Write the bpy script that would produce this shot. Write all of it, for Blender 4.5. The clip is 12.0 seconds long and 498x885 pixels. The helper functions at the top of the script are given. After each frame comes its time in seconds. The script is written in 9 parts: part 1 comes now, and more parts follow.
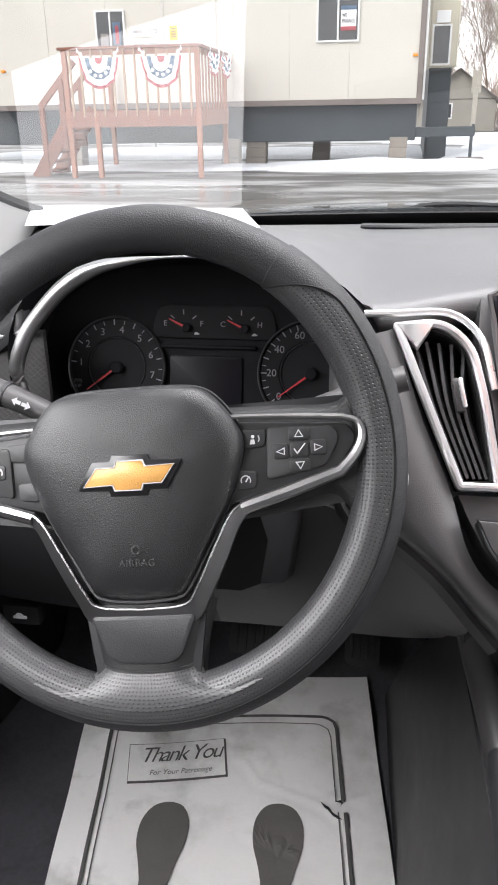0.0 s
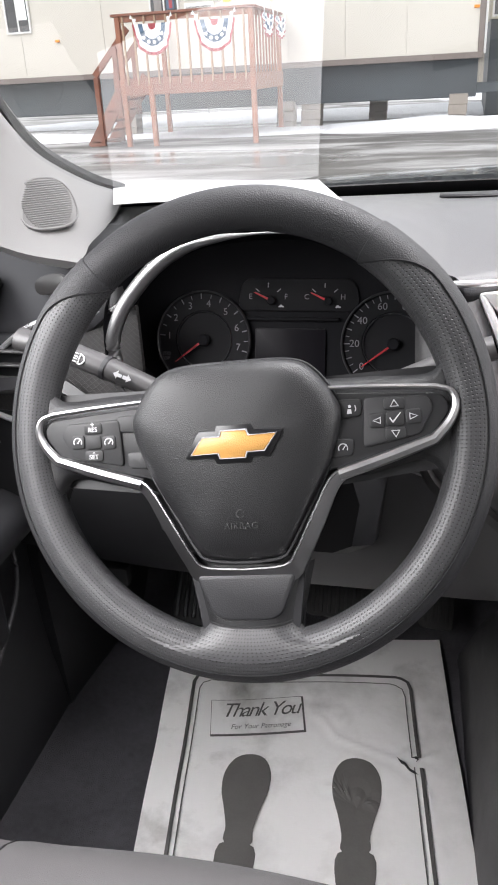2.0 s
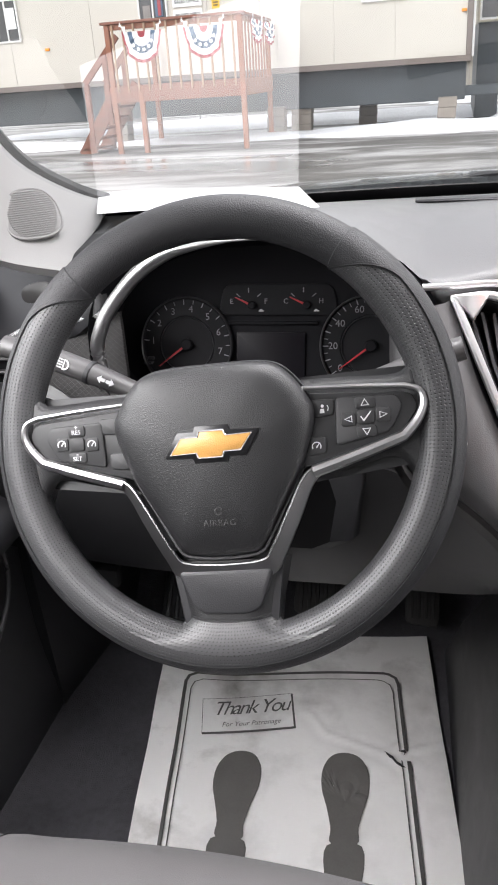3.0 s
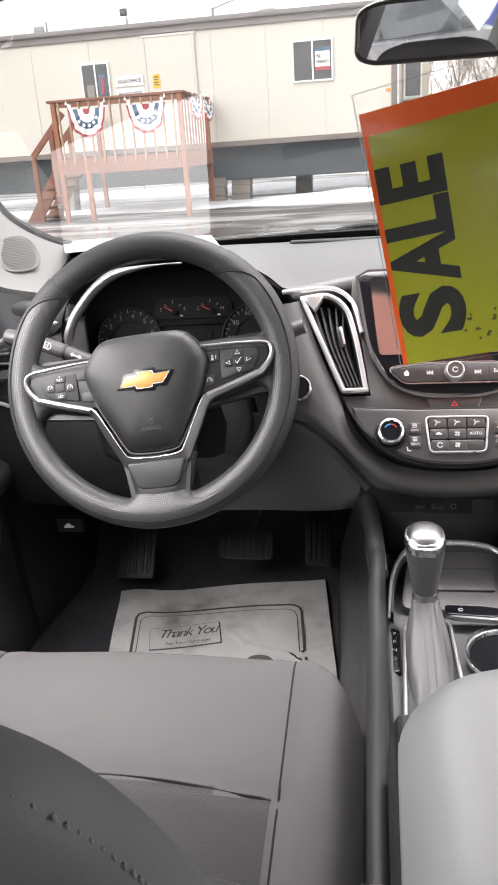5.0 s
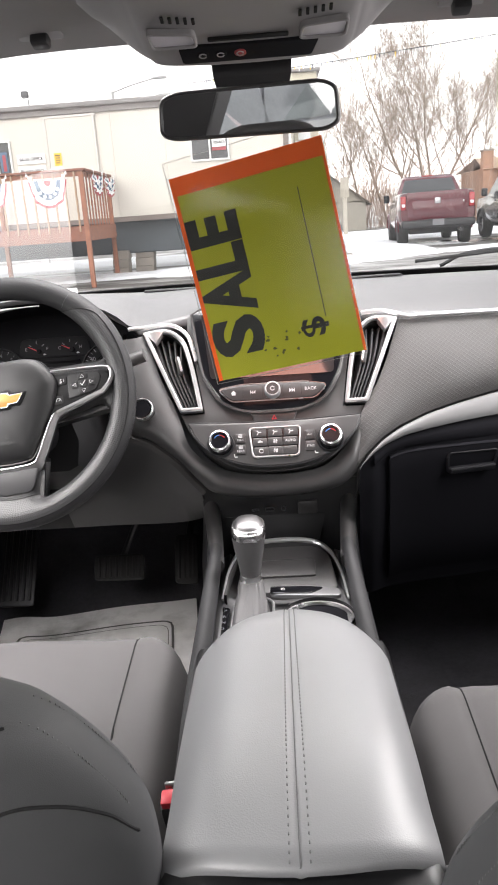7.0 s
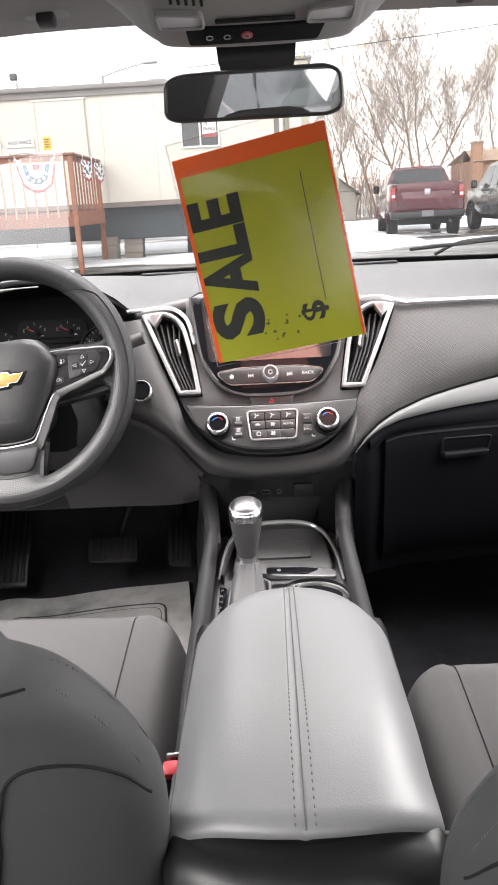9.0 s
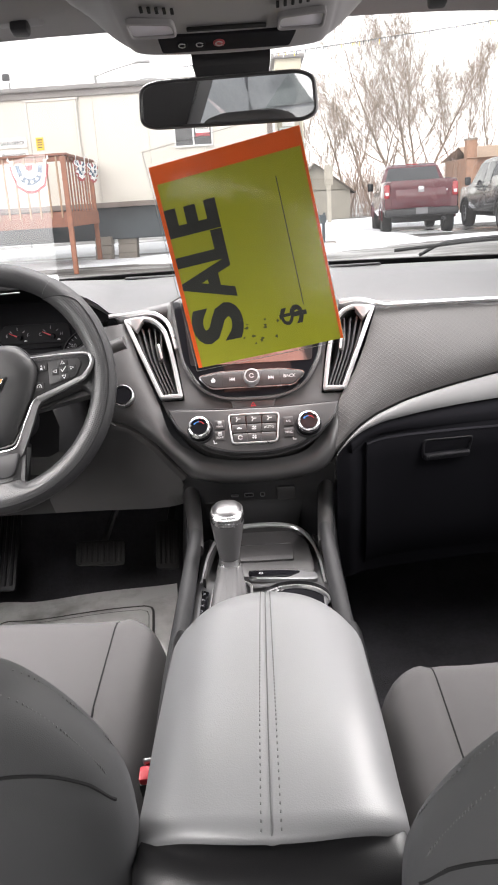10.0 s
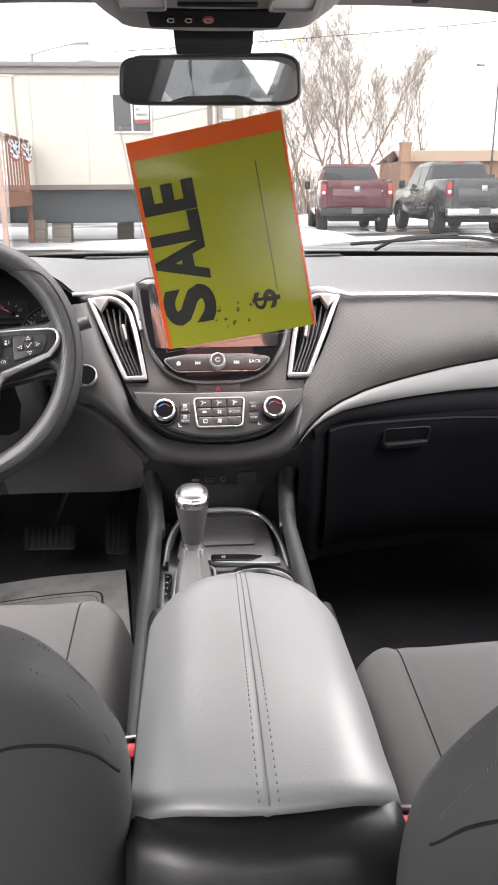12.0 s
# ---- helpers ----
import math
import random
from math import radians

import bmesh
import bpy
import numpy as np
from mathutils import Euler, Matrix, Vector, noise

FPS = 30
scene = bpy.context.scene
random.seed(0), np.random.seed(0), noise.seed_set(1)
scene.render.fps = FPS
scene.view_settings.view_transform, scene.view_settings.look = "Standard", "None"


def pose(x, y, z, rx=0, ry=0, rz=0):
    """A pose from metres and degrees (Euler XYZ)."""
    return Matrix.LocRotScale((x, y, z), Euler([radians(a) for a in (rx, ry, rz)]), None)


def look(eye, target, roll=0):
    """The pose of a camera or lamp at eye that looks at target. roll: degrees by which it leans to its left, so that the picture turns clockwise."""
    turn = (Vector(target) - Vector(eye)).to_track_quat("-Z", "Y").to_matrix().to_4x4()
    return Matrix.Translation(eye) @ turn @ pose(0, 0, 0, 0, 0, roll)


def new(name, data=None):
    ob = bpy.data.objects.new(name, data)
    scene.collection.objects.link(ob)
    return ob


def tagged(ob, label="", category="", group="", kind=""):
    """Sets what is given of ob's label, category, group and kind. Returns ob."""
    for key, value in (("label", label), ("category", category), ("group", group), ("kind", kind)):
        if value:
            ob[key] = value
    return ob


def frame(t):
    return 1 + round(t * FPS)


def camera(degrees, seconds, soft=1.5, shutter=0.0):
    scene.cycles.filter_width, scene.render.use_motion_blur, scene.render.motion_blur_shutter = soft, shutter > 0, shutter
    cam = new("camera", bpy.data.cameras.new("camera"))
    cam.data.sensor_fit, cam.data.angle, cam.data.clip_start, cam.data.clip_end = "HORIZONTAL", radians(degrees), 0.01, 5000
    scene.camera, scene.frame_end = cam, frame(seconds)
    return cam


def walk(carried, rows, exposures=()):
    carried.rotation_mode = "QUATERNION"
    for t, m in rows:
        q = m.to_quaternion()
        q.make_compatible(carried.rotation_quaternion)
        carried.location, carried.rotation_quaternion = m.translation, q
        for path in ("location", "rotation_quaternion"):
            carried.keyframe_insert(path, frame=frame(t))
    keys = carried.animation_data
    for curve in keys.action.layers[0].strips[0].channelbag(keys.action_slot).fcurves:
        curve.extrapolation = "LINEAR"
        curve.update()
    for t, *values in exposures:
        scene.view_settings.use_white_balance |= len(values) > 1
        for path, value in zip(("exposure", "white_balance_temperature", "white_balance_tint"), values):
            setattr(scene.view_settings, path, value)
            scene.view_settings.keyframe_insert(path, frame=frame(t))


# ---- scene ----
cam = camera(35.4, 12.0, soft=1.9)
PATH = [
    (0, (-0.222, 1.171, 1.125), (-0.528, 2.986, 0.342), -1.0),
    (0.5, (-0.254, 1.16, 1.128), (-0.625, 2.95, 0.316), -1.8),
    (1, (-0.256, 1.148, 1.135), (-0.676, 2.916, 0.3), -2.5),
    (1.5, (-0.249, 1.137, 1.141), (-0.688, 2.895, 0.293), -3.0),
    (2, (-0.247, 1.139, 1.139), (-0.687, 2.893, 0.286), -3.2),
    (2.5, (-0.242, 1.138, 1.141), (-0.682, 2.893, 0.289), -3.5),
    (2.7, (-0.241, 1.136, 1.142), (-0.678, 2.893, 0.294), -3.7),
    (4.3, (-0.123, 0.926, 1.156), (-0.519, 2.72, 0.364), -4.9),
    (4.5, (-0.12, 0.882, 1.157), (-0.492, 2.692, 0.392), -4.6),
    (5, (-0.109, 0.742, 1.156), (-0.42, 2.587, 0.45), -4.0),
    (5.5, (-0.094, 0.625, 1.16), (-0.34, 2.5, 0.51), -3.8),
    (6, (-0.038, 0.574, 1.14), (-0.22, 2.474, 0.544), -4.0),
    (6.5, (0.006, 0.566, 1.124), (-0.12, 2.481, 0.558), -4.2),
    (7, (0.014, 0.564, 1.127), (-0.077, 2.483, 0.571), -4.1),
    (7.5, (0.014, 0.555, 1.13), (-0.06, 2.473, 0.568), -3.5),
    (7.7, (-0.016, 0.545, 1.109), (-0.041, 2.469, 0.563), -3.9),
    (9.5, (0.008, 0.55, 1.127), (-0.058, 2.459, 0.534), -3.0),
    (10, (0.021, 0.547, 1.129), (-0.029, 2.458, 0.541), -3.6),
    (10.5, (0.028, 0.555, 1.118), (-0.008, 2.466, 0.529), -4.1),
    (11, (0.033, 0.557, 1.112), (0.02, 2.466, 0.516), -3.8),
    (11.5, (0.023, 0.558, 1.112), (0.049, 2.464, 0.506), -2.8),
    (12, (-0.035, 0.543, 1.118), (0.096, 2.443, 0.508), -0.4),
]
walk(cam, [(t, look(eye, target, roll)) for t, eye, target, roll in PATH], exposures=[(0.0, 1.62, 6400, 14), (2.5, 1.62, 6400, 14), (4.8, 1.74, 6600, 14), (7.5, 1.88, 6620, 14), (12.0, 1.92, 6640, 14)])

# ---- world and light ----
world = bpy.data.worlds.new("overcast_sky")
scene.world = world
world.use_nodes = True
_wn, _wl = world.node_tree.nodes, world.node_tree.links
_wn.clear()
_sky = _wn.new("ShaderNodeTexSky")
_sky.sky_type = "NISHITA"
_sky.sun_disc = False
_sky.sun_elevation, _sky.sun_rotation = radians(48), radians(215)
_sky.air_density, _sky.dust_density, _sky.ozone_density = 2.5, 0.6, 1.0
_hsv = _wn.new("ShaderNodeHueSaturation")
_hsv.inputs["Saturation"].default_value = 0.10
_bg = _wn.new("ShaderNodeBackground")
_bg.inputs["Strength"].default_value = 0.122
_out = _wn.new("ShaderNodeOutputWorld")
_wl.new(_sky.outputs["Color"], _hsv.inputs["Color"])
_wl.new(_hsv.outputs["Color"], _bg.inputs["Color"])
_wl.new(_bg.outputs["Background"], _out.inputs["Surface"])

_sun = bpy.data.lights.new("sun", "SUN")
_sun.energy, _sun.angle, _sun.color = 0.5, radians(25), (1.0, 0.97, 0.93)
sun = new("sun", _sun)
sun.matrix_world = look((-6, -8, 9), (0, 1, 0.8))


def sky_fill_lamp(place, target, w, h, power, spread=180):
    """An added area lamp that stands in for sky light through a window's opening."""
    d = bpy.data.lights.new("window_light", "AREA")
    d.shape, d.size, d.size_y, d.energy, d.color = "RECTANGLE", w, h, power, (1.0, 0.985, 0.97)
    d.spread = radians(spread)
    ob = new("window_light", d)
    ob.matrix_world = look(place, target)
    return ob


sky_fill_lamp((0.0, -0.60, 1.17), (0.0, 0.9, 0.95), 0.95, 0.30, 1.6)
sky_fill_lamp((0.665, 0.16, 1.14), (0.0, 0.60, 0.70), 0.75, 0.30, 0.6)
sky_fill_lamp((-0.665, 0.16, 1.14), (0.0, 0.60, 0.45), 0.75, 0.30, 1.0, 90)
sky_fill_lamp((0.665, 1.50, 1.12), (-0.20, 1.30, 0.55), 0.60, 0.30, 1.3, 130)
sky_fill_lamp((-0.672, 1.46, 1.09), (-0.28, 1.64, 0.30), 0.60, 0.26, 1.08, 112)
# added fill above the windscreen header, out of view, shining down through the glass
sky_fill_lamp((0.0, 1.84, 1.62), (0.0, 1.15, 0.55), 1.00, 0.40, 7.0, 150)

# ---- mesh helpers ----
def world_of(ob):
    m = ob.matrix_basis.copy()
    if ob.parent:
        m = world_of(ob.parent) @ ob.matrix_parent_inverse @ m
    return m


def thing(name, label, category, at=(0, 0, 0), group="", kind="", turn=0):
    """An Empty at the base of a thing, to which its parts are tied."""
    ob = new(name)
    ob.empty_display_size = 0.05
    ob.matrix_basis = pose(*at, 0, 0, turn)
    return tagged(ob, label, category, group, kind)


def obj(name, bm, mat, smooth=True, angle=40):
    me = bpy.data.meshes.new(name)
    if isinstance(bm, tuple):
        me.from_pydata(bm[0], [], bm[1])
    else:
        bmesh.ops.recalc_face_normals(bm, faces=bm.faces)
        bm.to_mesh(me)
        bm.free()
    me.materials.append(mat)
    if smooth:
        me.shade_smooth()
        me.set_sharp_from_angle(angle=radians(angle))
    return new(name, me)


def part(name, bm, mat, parent, label="", smooth=True, m=None, local=False, angle=40):
    """One mesh object under a thing or under a part; m moves the mesh; local: the mesh is in the parent's own axes."""
    ob = obj(name, bm, mat, smooth, angle)
    if m is not None:
        ob.data.transform(m)
    ob.parent = parent
    if not local:
        ob.matrix_parent_inverse = world_of(parent).inverted()
    if label:
        ob["label"] = label
    return ob


def solo(name, bm, mat, label, category, group="", kind="", smooth=True, m=None, angle=40):
    """A top-level thing that is a single mesh."""
    ob = obj(name, bm, mat, smooth, angle)
    if m is not None:
        ob.data.transform(m)
    return tagged(ob, label, category, group, kind)


def grid_uv(ob, n, du, dv, closed=True):
    """Surface coordinates for a skin of rings with n points each: metres along and round."""
    uv = ob.data.uv_layers.new(name="skin")
    for f in ob.data.polygons:
        js = [ob.data.loops[k].vertex_index % n for k in f.loop_indices]
        wrap = closed and (n - 1) in js and 0 in js
        for k, j in zip(f.loop_indices, js):
            i = ob.data.loops[k].vertex_index // n
            uv.data[k].uv = (i * du, (n if wrap and j == 0 else j) * dv)
    return ob


def V(*a):
    return Vector(a)


def spline(pts, n=8, closed=False):
    """Catmull-Rom through the points, n steps for each span."""
    pts = [Vector(p) for p in pts]
    k = len(pts)
    out = []
    spans = k if closed else k - 1
    for i in range(spans):
        if closed:
            p0, p1, p2, p3 = (pts[(i + j - 1) % k] for j in range(4))
        else:
            p1, p2 = pts[i], pts[i + 1]
            p0 = pts[i - 1] if i else p1 * 2 - p2
            p3 = pts[i + 2] if i + 2 < k else p2 * 2 - p1
        for s in range(n):
            t = s / n
            out.append(0.5 * ((2 * p1) + (p2 - p0) * t + (2 * p0 - 5 * p1 + 4 * p2 - p3) * t * t + (3 * p1 - p0 - 3 * p2 + p3) * t ** 3))
    if not closed:
        out.append(pts[-1])
    return out


def rounded(poly, r, seg=4):
    """A 2D outline with its corners rounded to about r (one value or one a corner)."""
    out, k = [], len(poly)
    for i in range(k):
        a, b, c = (Vector(poly[(i + j) % k]).to_2d() for j in (-1, 0, 1))
        rr = r[i] if isinstance(r, (list, tuple)) else r
        d1, d2 = a - b, c - b
        q = min(rr, d1.length * 0.49, d2.length * 0.49)
        p, s = b + d1.normalized() * q, b + d2.normalized() * q
        for j in range(seg + 1):
            t = j / seg
            out.append((1 - t) ** 2 * p + 2 * t * (1 - t) * b + t * t * s)
    return out


def inset(poly, d):
    """The outline moved inwards by d (counter-clockwise outlines)."""
    out, k = [], len(poly)
    for i in range(k):
        a, b, c = (Vector(poly[(i + j) % k]).to_2d() for j in (-1, 0, 1))
        e = (b - a).normalized() + (c - b).normalized()
        if e.length < 1e-6:
            e = c - b
        e.normalize()
        out.append(b + Vector((-e.y, e.x)) * d)
    return out


def ccw(poly):
    area = sum(poly[i - 1][0] * poly[i][1] - poly[i][0] * poly[i - 1][1] for i in range(len(poly)))
    return list(poly) if area > 0 else list(reversed(poly))


def loft(rings, closed=True, caps=True, loop=False):
    """A skin over rings with the same number of points; loop: the last ring joins the first."""
    verts, faces, n = [], [], len(rings[0])
    for ring in rings:
        verts += [tuple(Vector(p).to_3d()) for p in ring]
    m = len(rings)
    for i in range(m if loop else m - 1):
        j = (i + 1) % m
        for a in range(n if closed else n - 1):
            b = (a + 1) % n
            faces.append((i * n + a, i * n + b, j * n + b, j * n + a))
    if caps and closed and not loop:
        faces.append(tuple(reversed(range(n))))
        faces.append(tuple(range((m - 1) * n, m * n)))
    bm = bmesh.new()
    vs = [bm.verts.new(v) for v in verts]
    for f in faces:
        try:
            bm.faces.new([vs[i] for i in f])
        except ValueError:
            pass
    return bm


def prism(poly, z0, z1, r=0.0, seg=2):
    """A 2D outline raised from z0 to z1, its upper edge rounded by r."""
    poly = [Vector(p).to_2d() for p in ccw([tuple(p)[:2] for p in poly])]
    rings = [[(p.x, p.y, z0) for p in poly]]
    if r > 0:
        for i in range(seg + 1):
            a = i / seg * math.pi / 2
            rings.append([(p.x, p.y, z1 - r + r * math.sin(a)) for p in inset(poly, r * (1 - math.cos(a)))])
    else:
        rings.append([(p.x, p.y, z1) for p in poly])
    return loft(rings)


def frame_ring(outer, inner, z0, z1, r=0.0):
    """A flat ring between two outlines with the same number of points, from z0 to z1, its edges softened by r."""
    o, i = [Vector(p).to_2d() for p in outer], [Vector(p).to_2d() for p in inner]
    mid = [((a * 2 + b) / 3, (a + b * 2) / 3) for a, b in zip(o, i)]
    rings = [[(p.x, p.y, z0) for p in o], [(p.x, p.y, z1 - r) for p in o], [(p[0].x, p[0].y, z1) for p in mid],
             [(p[1].x, p[1].y, z1) for p in mid], [(p.x, p.y, z1 - r) for p in i], [(p.x, p.y, z0) for p in i]]
    return loft(rings, loop=True)


def tube(path, r, seg=8, closed=False, flat=1.0, up=None):
    """A tube along a path; r: one radius or one a point; flat: its height over its width."""
    path = [Vector(p).to_3d() for p in path]
    k = len(path)
    rings = []
    ref = Vector(up) if up else Vector((0.02, 0.03, 1))
    for i in range(k):
        a = path[(i - 1) % k] if (closed or i) else path[0]
        b = path[(i + 1) % k] if (closed or i < k - 1) else path[-1]
        d = (b - a).normalized()
        s = d.cross(ref)
        if s.length < 1e-4:
            s = d.orthogonal()
        s.normalize()
        u = s.cross(d).normalized()
        rr = r[i] if isinstance(r, (list, tuple)) else r
        rings.append([path[i] + s * (rr * math.cos(t)) + u * (rr * flat * math.sin(t)) for t in (j * 2 * math.pi / seg for j in range(seg))])
    return loft(rings, loop=closed)


def turned(profile, seg=32, start=0.0, end=2 * math.pi):
    """A body of revolution about z from (radius, height) pairs."""
    full = abs(end - start - 2 * math.pi) < 1e-6
    n = seg if full else seg + 1
    rings = [[(max(p[0], 1e-5) * math.cos(start + (end - start) * j / seg), max(p[0], 1e-5) * math.sin(start + (end - start) * j / seg), p[1]) for j in range(n)] for p in profile]
    return loft(rings, closed=full, caps=False)


def rbox(sx, sy, sz, r=0.0, seg=2, at=(0, 0, 0)):
    """A box about at with its edges rounded by r."""
    bm = bmesh.new()
    bmesh.ops.create_cube(bm, size=1.0, matrix=Matrix.Translation(at) @ Matrix.Diagonal((sx, sy, sz, 1)))
    if r > 0:
        bmesh.ops.bevel(bm, geom=list(bm.edges), offset=r, segments=seg, profile=0.5, affect="EDGES")
    return bm


def sheet(rows, thick=0.0, closed=False):
    """A skin over rows of points, given a thickness along its normals."""
    bm = loft(rows, closed=closed, caps=False)
    if thick:
        bmesh.ops.recalc_face_normals(bm, faces=bm.faces)
        bmesh.ops.solidify(bm, geom=list(bm.faces), thickness=thick)
    return bm


def join(*bms):
    out = bmesh.new()
    for b in bms:
        me = bpy.data.meshes.new("tmp")
        b.to_mesh(me)
        b.free()
        out.from_mesh(me)
        bpy.data.meshes.remove(me)
    return out


def moved(bm, m):
    bmesh.ops.transform(bm, matrix=m, verts=bm.verts)
    return bm


def letters(text, size, depth=0.0006, align="CENTER", shear=0.0, spacing=1.0):
    """A mesh of the words in the built-in font, about the origin in the xy plane."""
    cu = bpy.data.curves.new("letters", "FONT")
    cu.body, cu.size, cu.extrude, cu.align_x, cu.align_y, cu.shear, cu.space_character = text, size, depth / 2, align, "CENTER", shear, spacing
    cu.resolution_u = 3
    ob = bpy.data.objects.new("letters", cu)
    scene.collection.objects.link(ob)
    bpy.context.view_layer.update()
    me = bpy.data.meshes.new_from_object(ob)
    bpy.data.objects.remove(ob)
    bm = bmesh.new()
    bm.from_mesh(me)
    bpy.data.meshes.remove(me)
    return bm


def axes(x, y, z, at):
    """A matrix from three axes and a place."""
    m = Matrix.Identity(4)
    for i, a in enumerate((x, y, z)):
        m.col[i].xyz = Vector(a)
    m.translation = Vector(at)
    return m


def arc(cx, cy, r, a0, a1, n):
    return [(cx + r * math.cos(radians(a0 + (a1 - a0) * i / n)), cy + r * math.sin(radians(a0 + (a1 - a0) * i / n))) for i in range(n + 1)]


def box_poly(x0, y0, x1, y1, r=0.0, seg=4):
    p = [(x0, y0), (x1, y0), (x1, y1), (x0, y1)]
    return rounded(p, r, seg) if r else [Vector(q) for q in p]

# ---- materials ----
def mat_new(name):
    m = bpy.data.materials.new(name)
    m.use_nodes = True
    nt = m.node_tree
    b = nt.nodes["Principled BSDF"]
    return m, nt, b


def node(nt, kind, **kw):
    n = nt.nodes.new(kind)
    for k, v in kw.items():
        if k in n.inputs:
            n.inputs[k].default_value = v
    return n


def surface(name, color, rough=0.5, metal=0.0, vary=0.15, scale=3.0, grain=0.0, grain_scale=300.0, grain_kind="noise", spec=0.5,
            rough_vary=0.08, coat=0.0, grain_dist=0.001, sheen=0.0, dust=0.0):
    """A plain surface with two scales of variation in colour and gloss, and fine relief."""
    m, nt, b = mat_new(name)
    L = nt.links.new
    tc = node(nt, "ShaderNodeTexCoord")
    n1 = node(nt, "ShaderNodeTexNoise", Scale=scale, Detail=5.0, Roughness=0.6)
    n2 = node(nt, "ShaderNodeTexNoise", Scale=scale * 14, Detail=3.0, Roughness=0.6)
    L(tc.outputs["Object"], n1.inputs["Vector"])
    L(tc.outputs["Object"], n2.inputs["Vector"])
    add = node(nt, "ShaderNodeMath")
    add.operation = "MULTIPLY_ADD"
    L(n2.outputs["Fac"], add.inputs[0])
    add.inputs[1].default_value = 0.4
    L(n1.outputs["Fac"], add.inputs[2])
    mr = node(nt, "ShaderNodeMapRange")
    mr.inputs["From Min"].default_value, mr.inputs["From Max"].default_value = 0.4, 1.0
    L(add.outputs[0], mr.inputs["Value"])
    mix = node(nt, "ShaderNodeMix")
    mix.data_type = "RGBA"
    c = Vector(color)
    mix.inputs[6].default_value = (*(c * (1 - vary)), 1)
    mix.inputs[7].default_value = (*(c * (1 + vary) + Vector((dust, dust, dust))), 1)
    L(mr.outputs["Result"], mix.inputs[0])
    L(mix.outputs[2], b.inputs["Base Color"])
    rr = node(nt, "ShaderNodeMapRange")
    rr.inputs["To Min"].default_value, rr.inputs["To Max"].default_value = max(0.02, rough - rough_vary), min(1.0, rough + rough_vary)
    L(mr.outputs["Result"], rr.inputs["Value"])
    L(rr.outputs["Result"], b.inputs["Roughness"])
    b.inputs["Metallic"].default_value = metal
    b.inputs["Specular IOR Level"].default_value = spec
    b.inputs["Coat Weight"].default_value = coat
    b.inputs["Coat Roughness"].default_value = 0.05
    b.inputs["Sheen Weight"].default_value = sheen
    if grain:
        bump = node(nt, "ShaderNodeBump", Strength=grain, Distance=grain_dist)
        if grain_kind == "leather":
            t = node(nt, "ShaderNodeTexVoronoi", Scale=grain_scale)
            t.feature = "SMOOTH_F1"
            out = t.outputs["Distance"]
        elif grain_kind == "dots":
            t = node(nt, "ShaderNodeTexVoronoi", Scale=grain_scale, Randomness=0.0)
            t.voronoi_dimensions = "2D"
            ramp = node(nt, "ShaderNodeMapRange")
            ramp.inputs["From Min"].default_value, ramp.inputs["From Max"].default_value = 0.12, 0.26
            L(t.outputs["Distance"], ramp.inputs["Value"])
            out = ramp.outputs["Result"]
            dk = node(nt, "ShaderNodeMix")
            dk.data_type = "RGBA"
            dk.inputs[6].default_value = (0.005, 0.005, 0.005, 1)
            L(out, dk.inputs[0])
            L(mix.outputs[2], dk.inputs[7])
            L(dk.outputs[2], b.inputs["Base Color"])
        elif grain_kind == "weave":
            t = node(nt, "ShaderNodeTexWave", Scale=grain_scale, Distortion=0.6)
            t.bands_direction = "DIAGONAL"
            out = t.outputs["Fac"]
        else:
            t = node(nt, "ShaderNodeTexNoise", Scale=grain_scale, Detail=3.0)
            out = t.outputs["Fac"]
        L(tc.outputs["UV" if grain_kind == "dots" else "Object"], t.inputs["Vector"])
        L(out, bump.inputs["Height"])
        L(bump.outputs["Normal"], b.inputs["Normal"])
    return m


def glass(name, tint=(1, 1, 1), base=0.07, gain=0.93, rough=0.0, crease=0.0):
    """A thin pane: clear, with a gloss that grows towards grazing views."""
    m, nt, b = mat_new(name)
    nt.nodes.remove(b)
    L = nt.links.new
    out = nt.nodes["Material Output"]
    tr = node(nt, "ShaderNodeBsdfTransparent", Color=(*tint, 1))
    gl = node(nt, "ShaderNodeBsdfGlossy", Roughness=rough, Color=(1, 1, 1, 1))
    if crease:
        tc = node(nt, "ShaderNodeTexCoord")
        nz = node(nt, "ShaderNodeTexNoise", Scale=10.0, Detail=3.0, Roughness=0.55, Distortion=1.2)
        bp = node(nt, "ShaderNodeBump", Strength=crease, Distance=0.02)
        L(tc.outputs["Object"], nz.inputs["Vector"])
        L(nz.outputs["Fac"], bp.inputs["Height"])
        L(bp.outputs["Normal"], gl.inputs["Normal"])
    lw = node(nt, "ShaderNodeLayerWeight", Blend=0.5)
    pw = node(nt, "ShaderNodeMath")
    pw.operation = "POWER"
    pw.inputs[1].default_value = 5.0
    L(lw.outputs["Facing"], pw.inputs[0])
    ma = node(nt, "ShaderNodeMath")
    ma.operation = "MULTIPLY_ADD"
    ma.inputs[1].default_value, ma.inputs[2].default_value = gain, base
    ma.use_clamp = True
    L(pw.outputs[0], ma.inputs[0])
    mx = node(nt, "ShaderNodeMixShader")
    L(ma.outputs[0], mx.inputs[0])
    L(tr.outputs[0], mx.inputs[1])
    L(gl.outputs[0], mx.inputs[2])
    L(mx.outputs[0], out.inputs["Surface"])
    return m


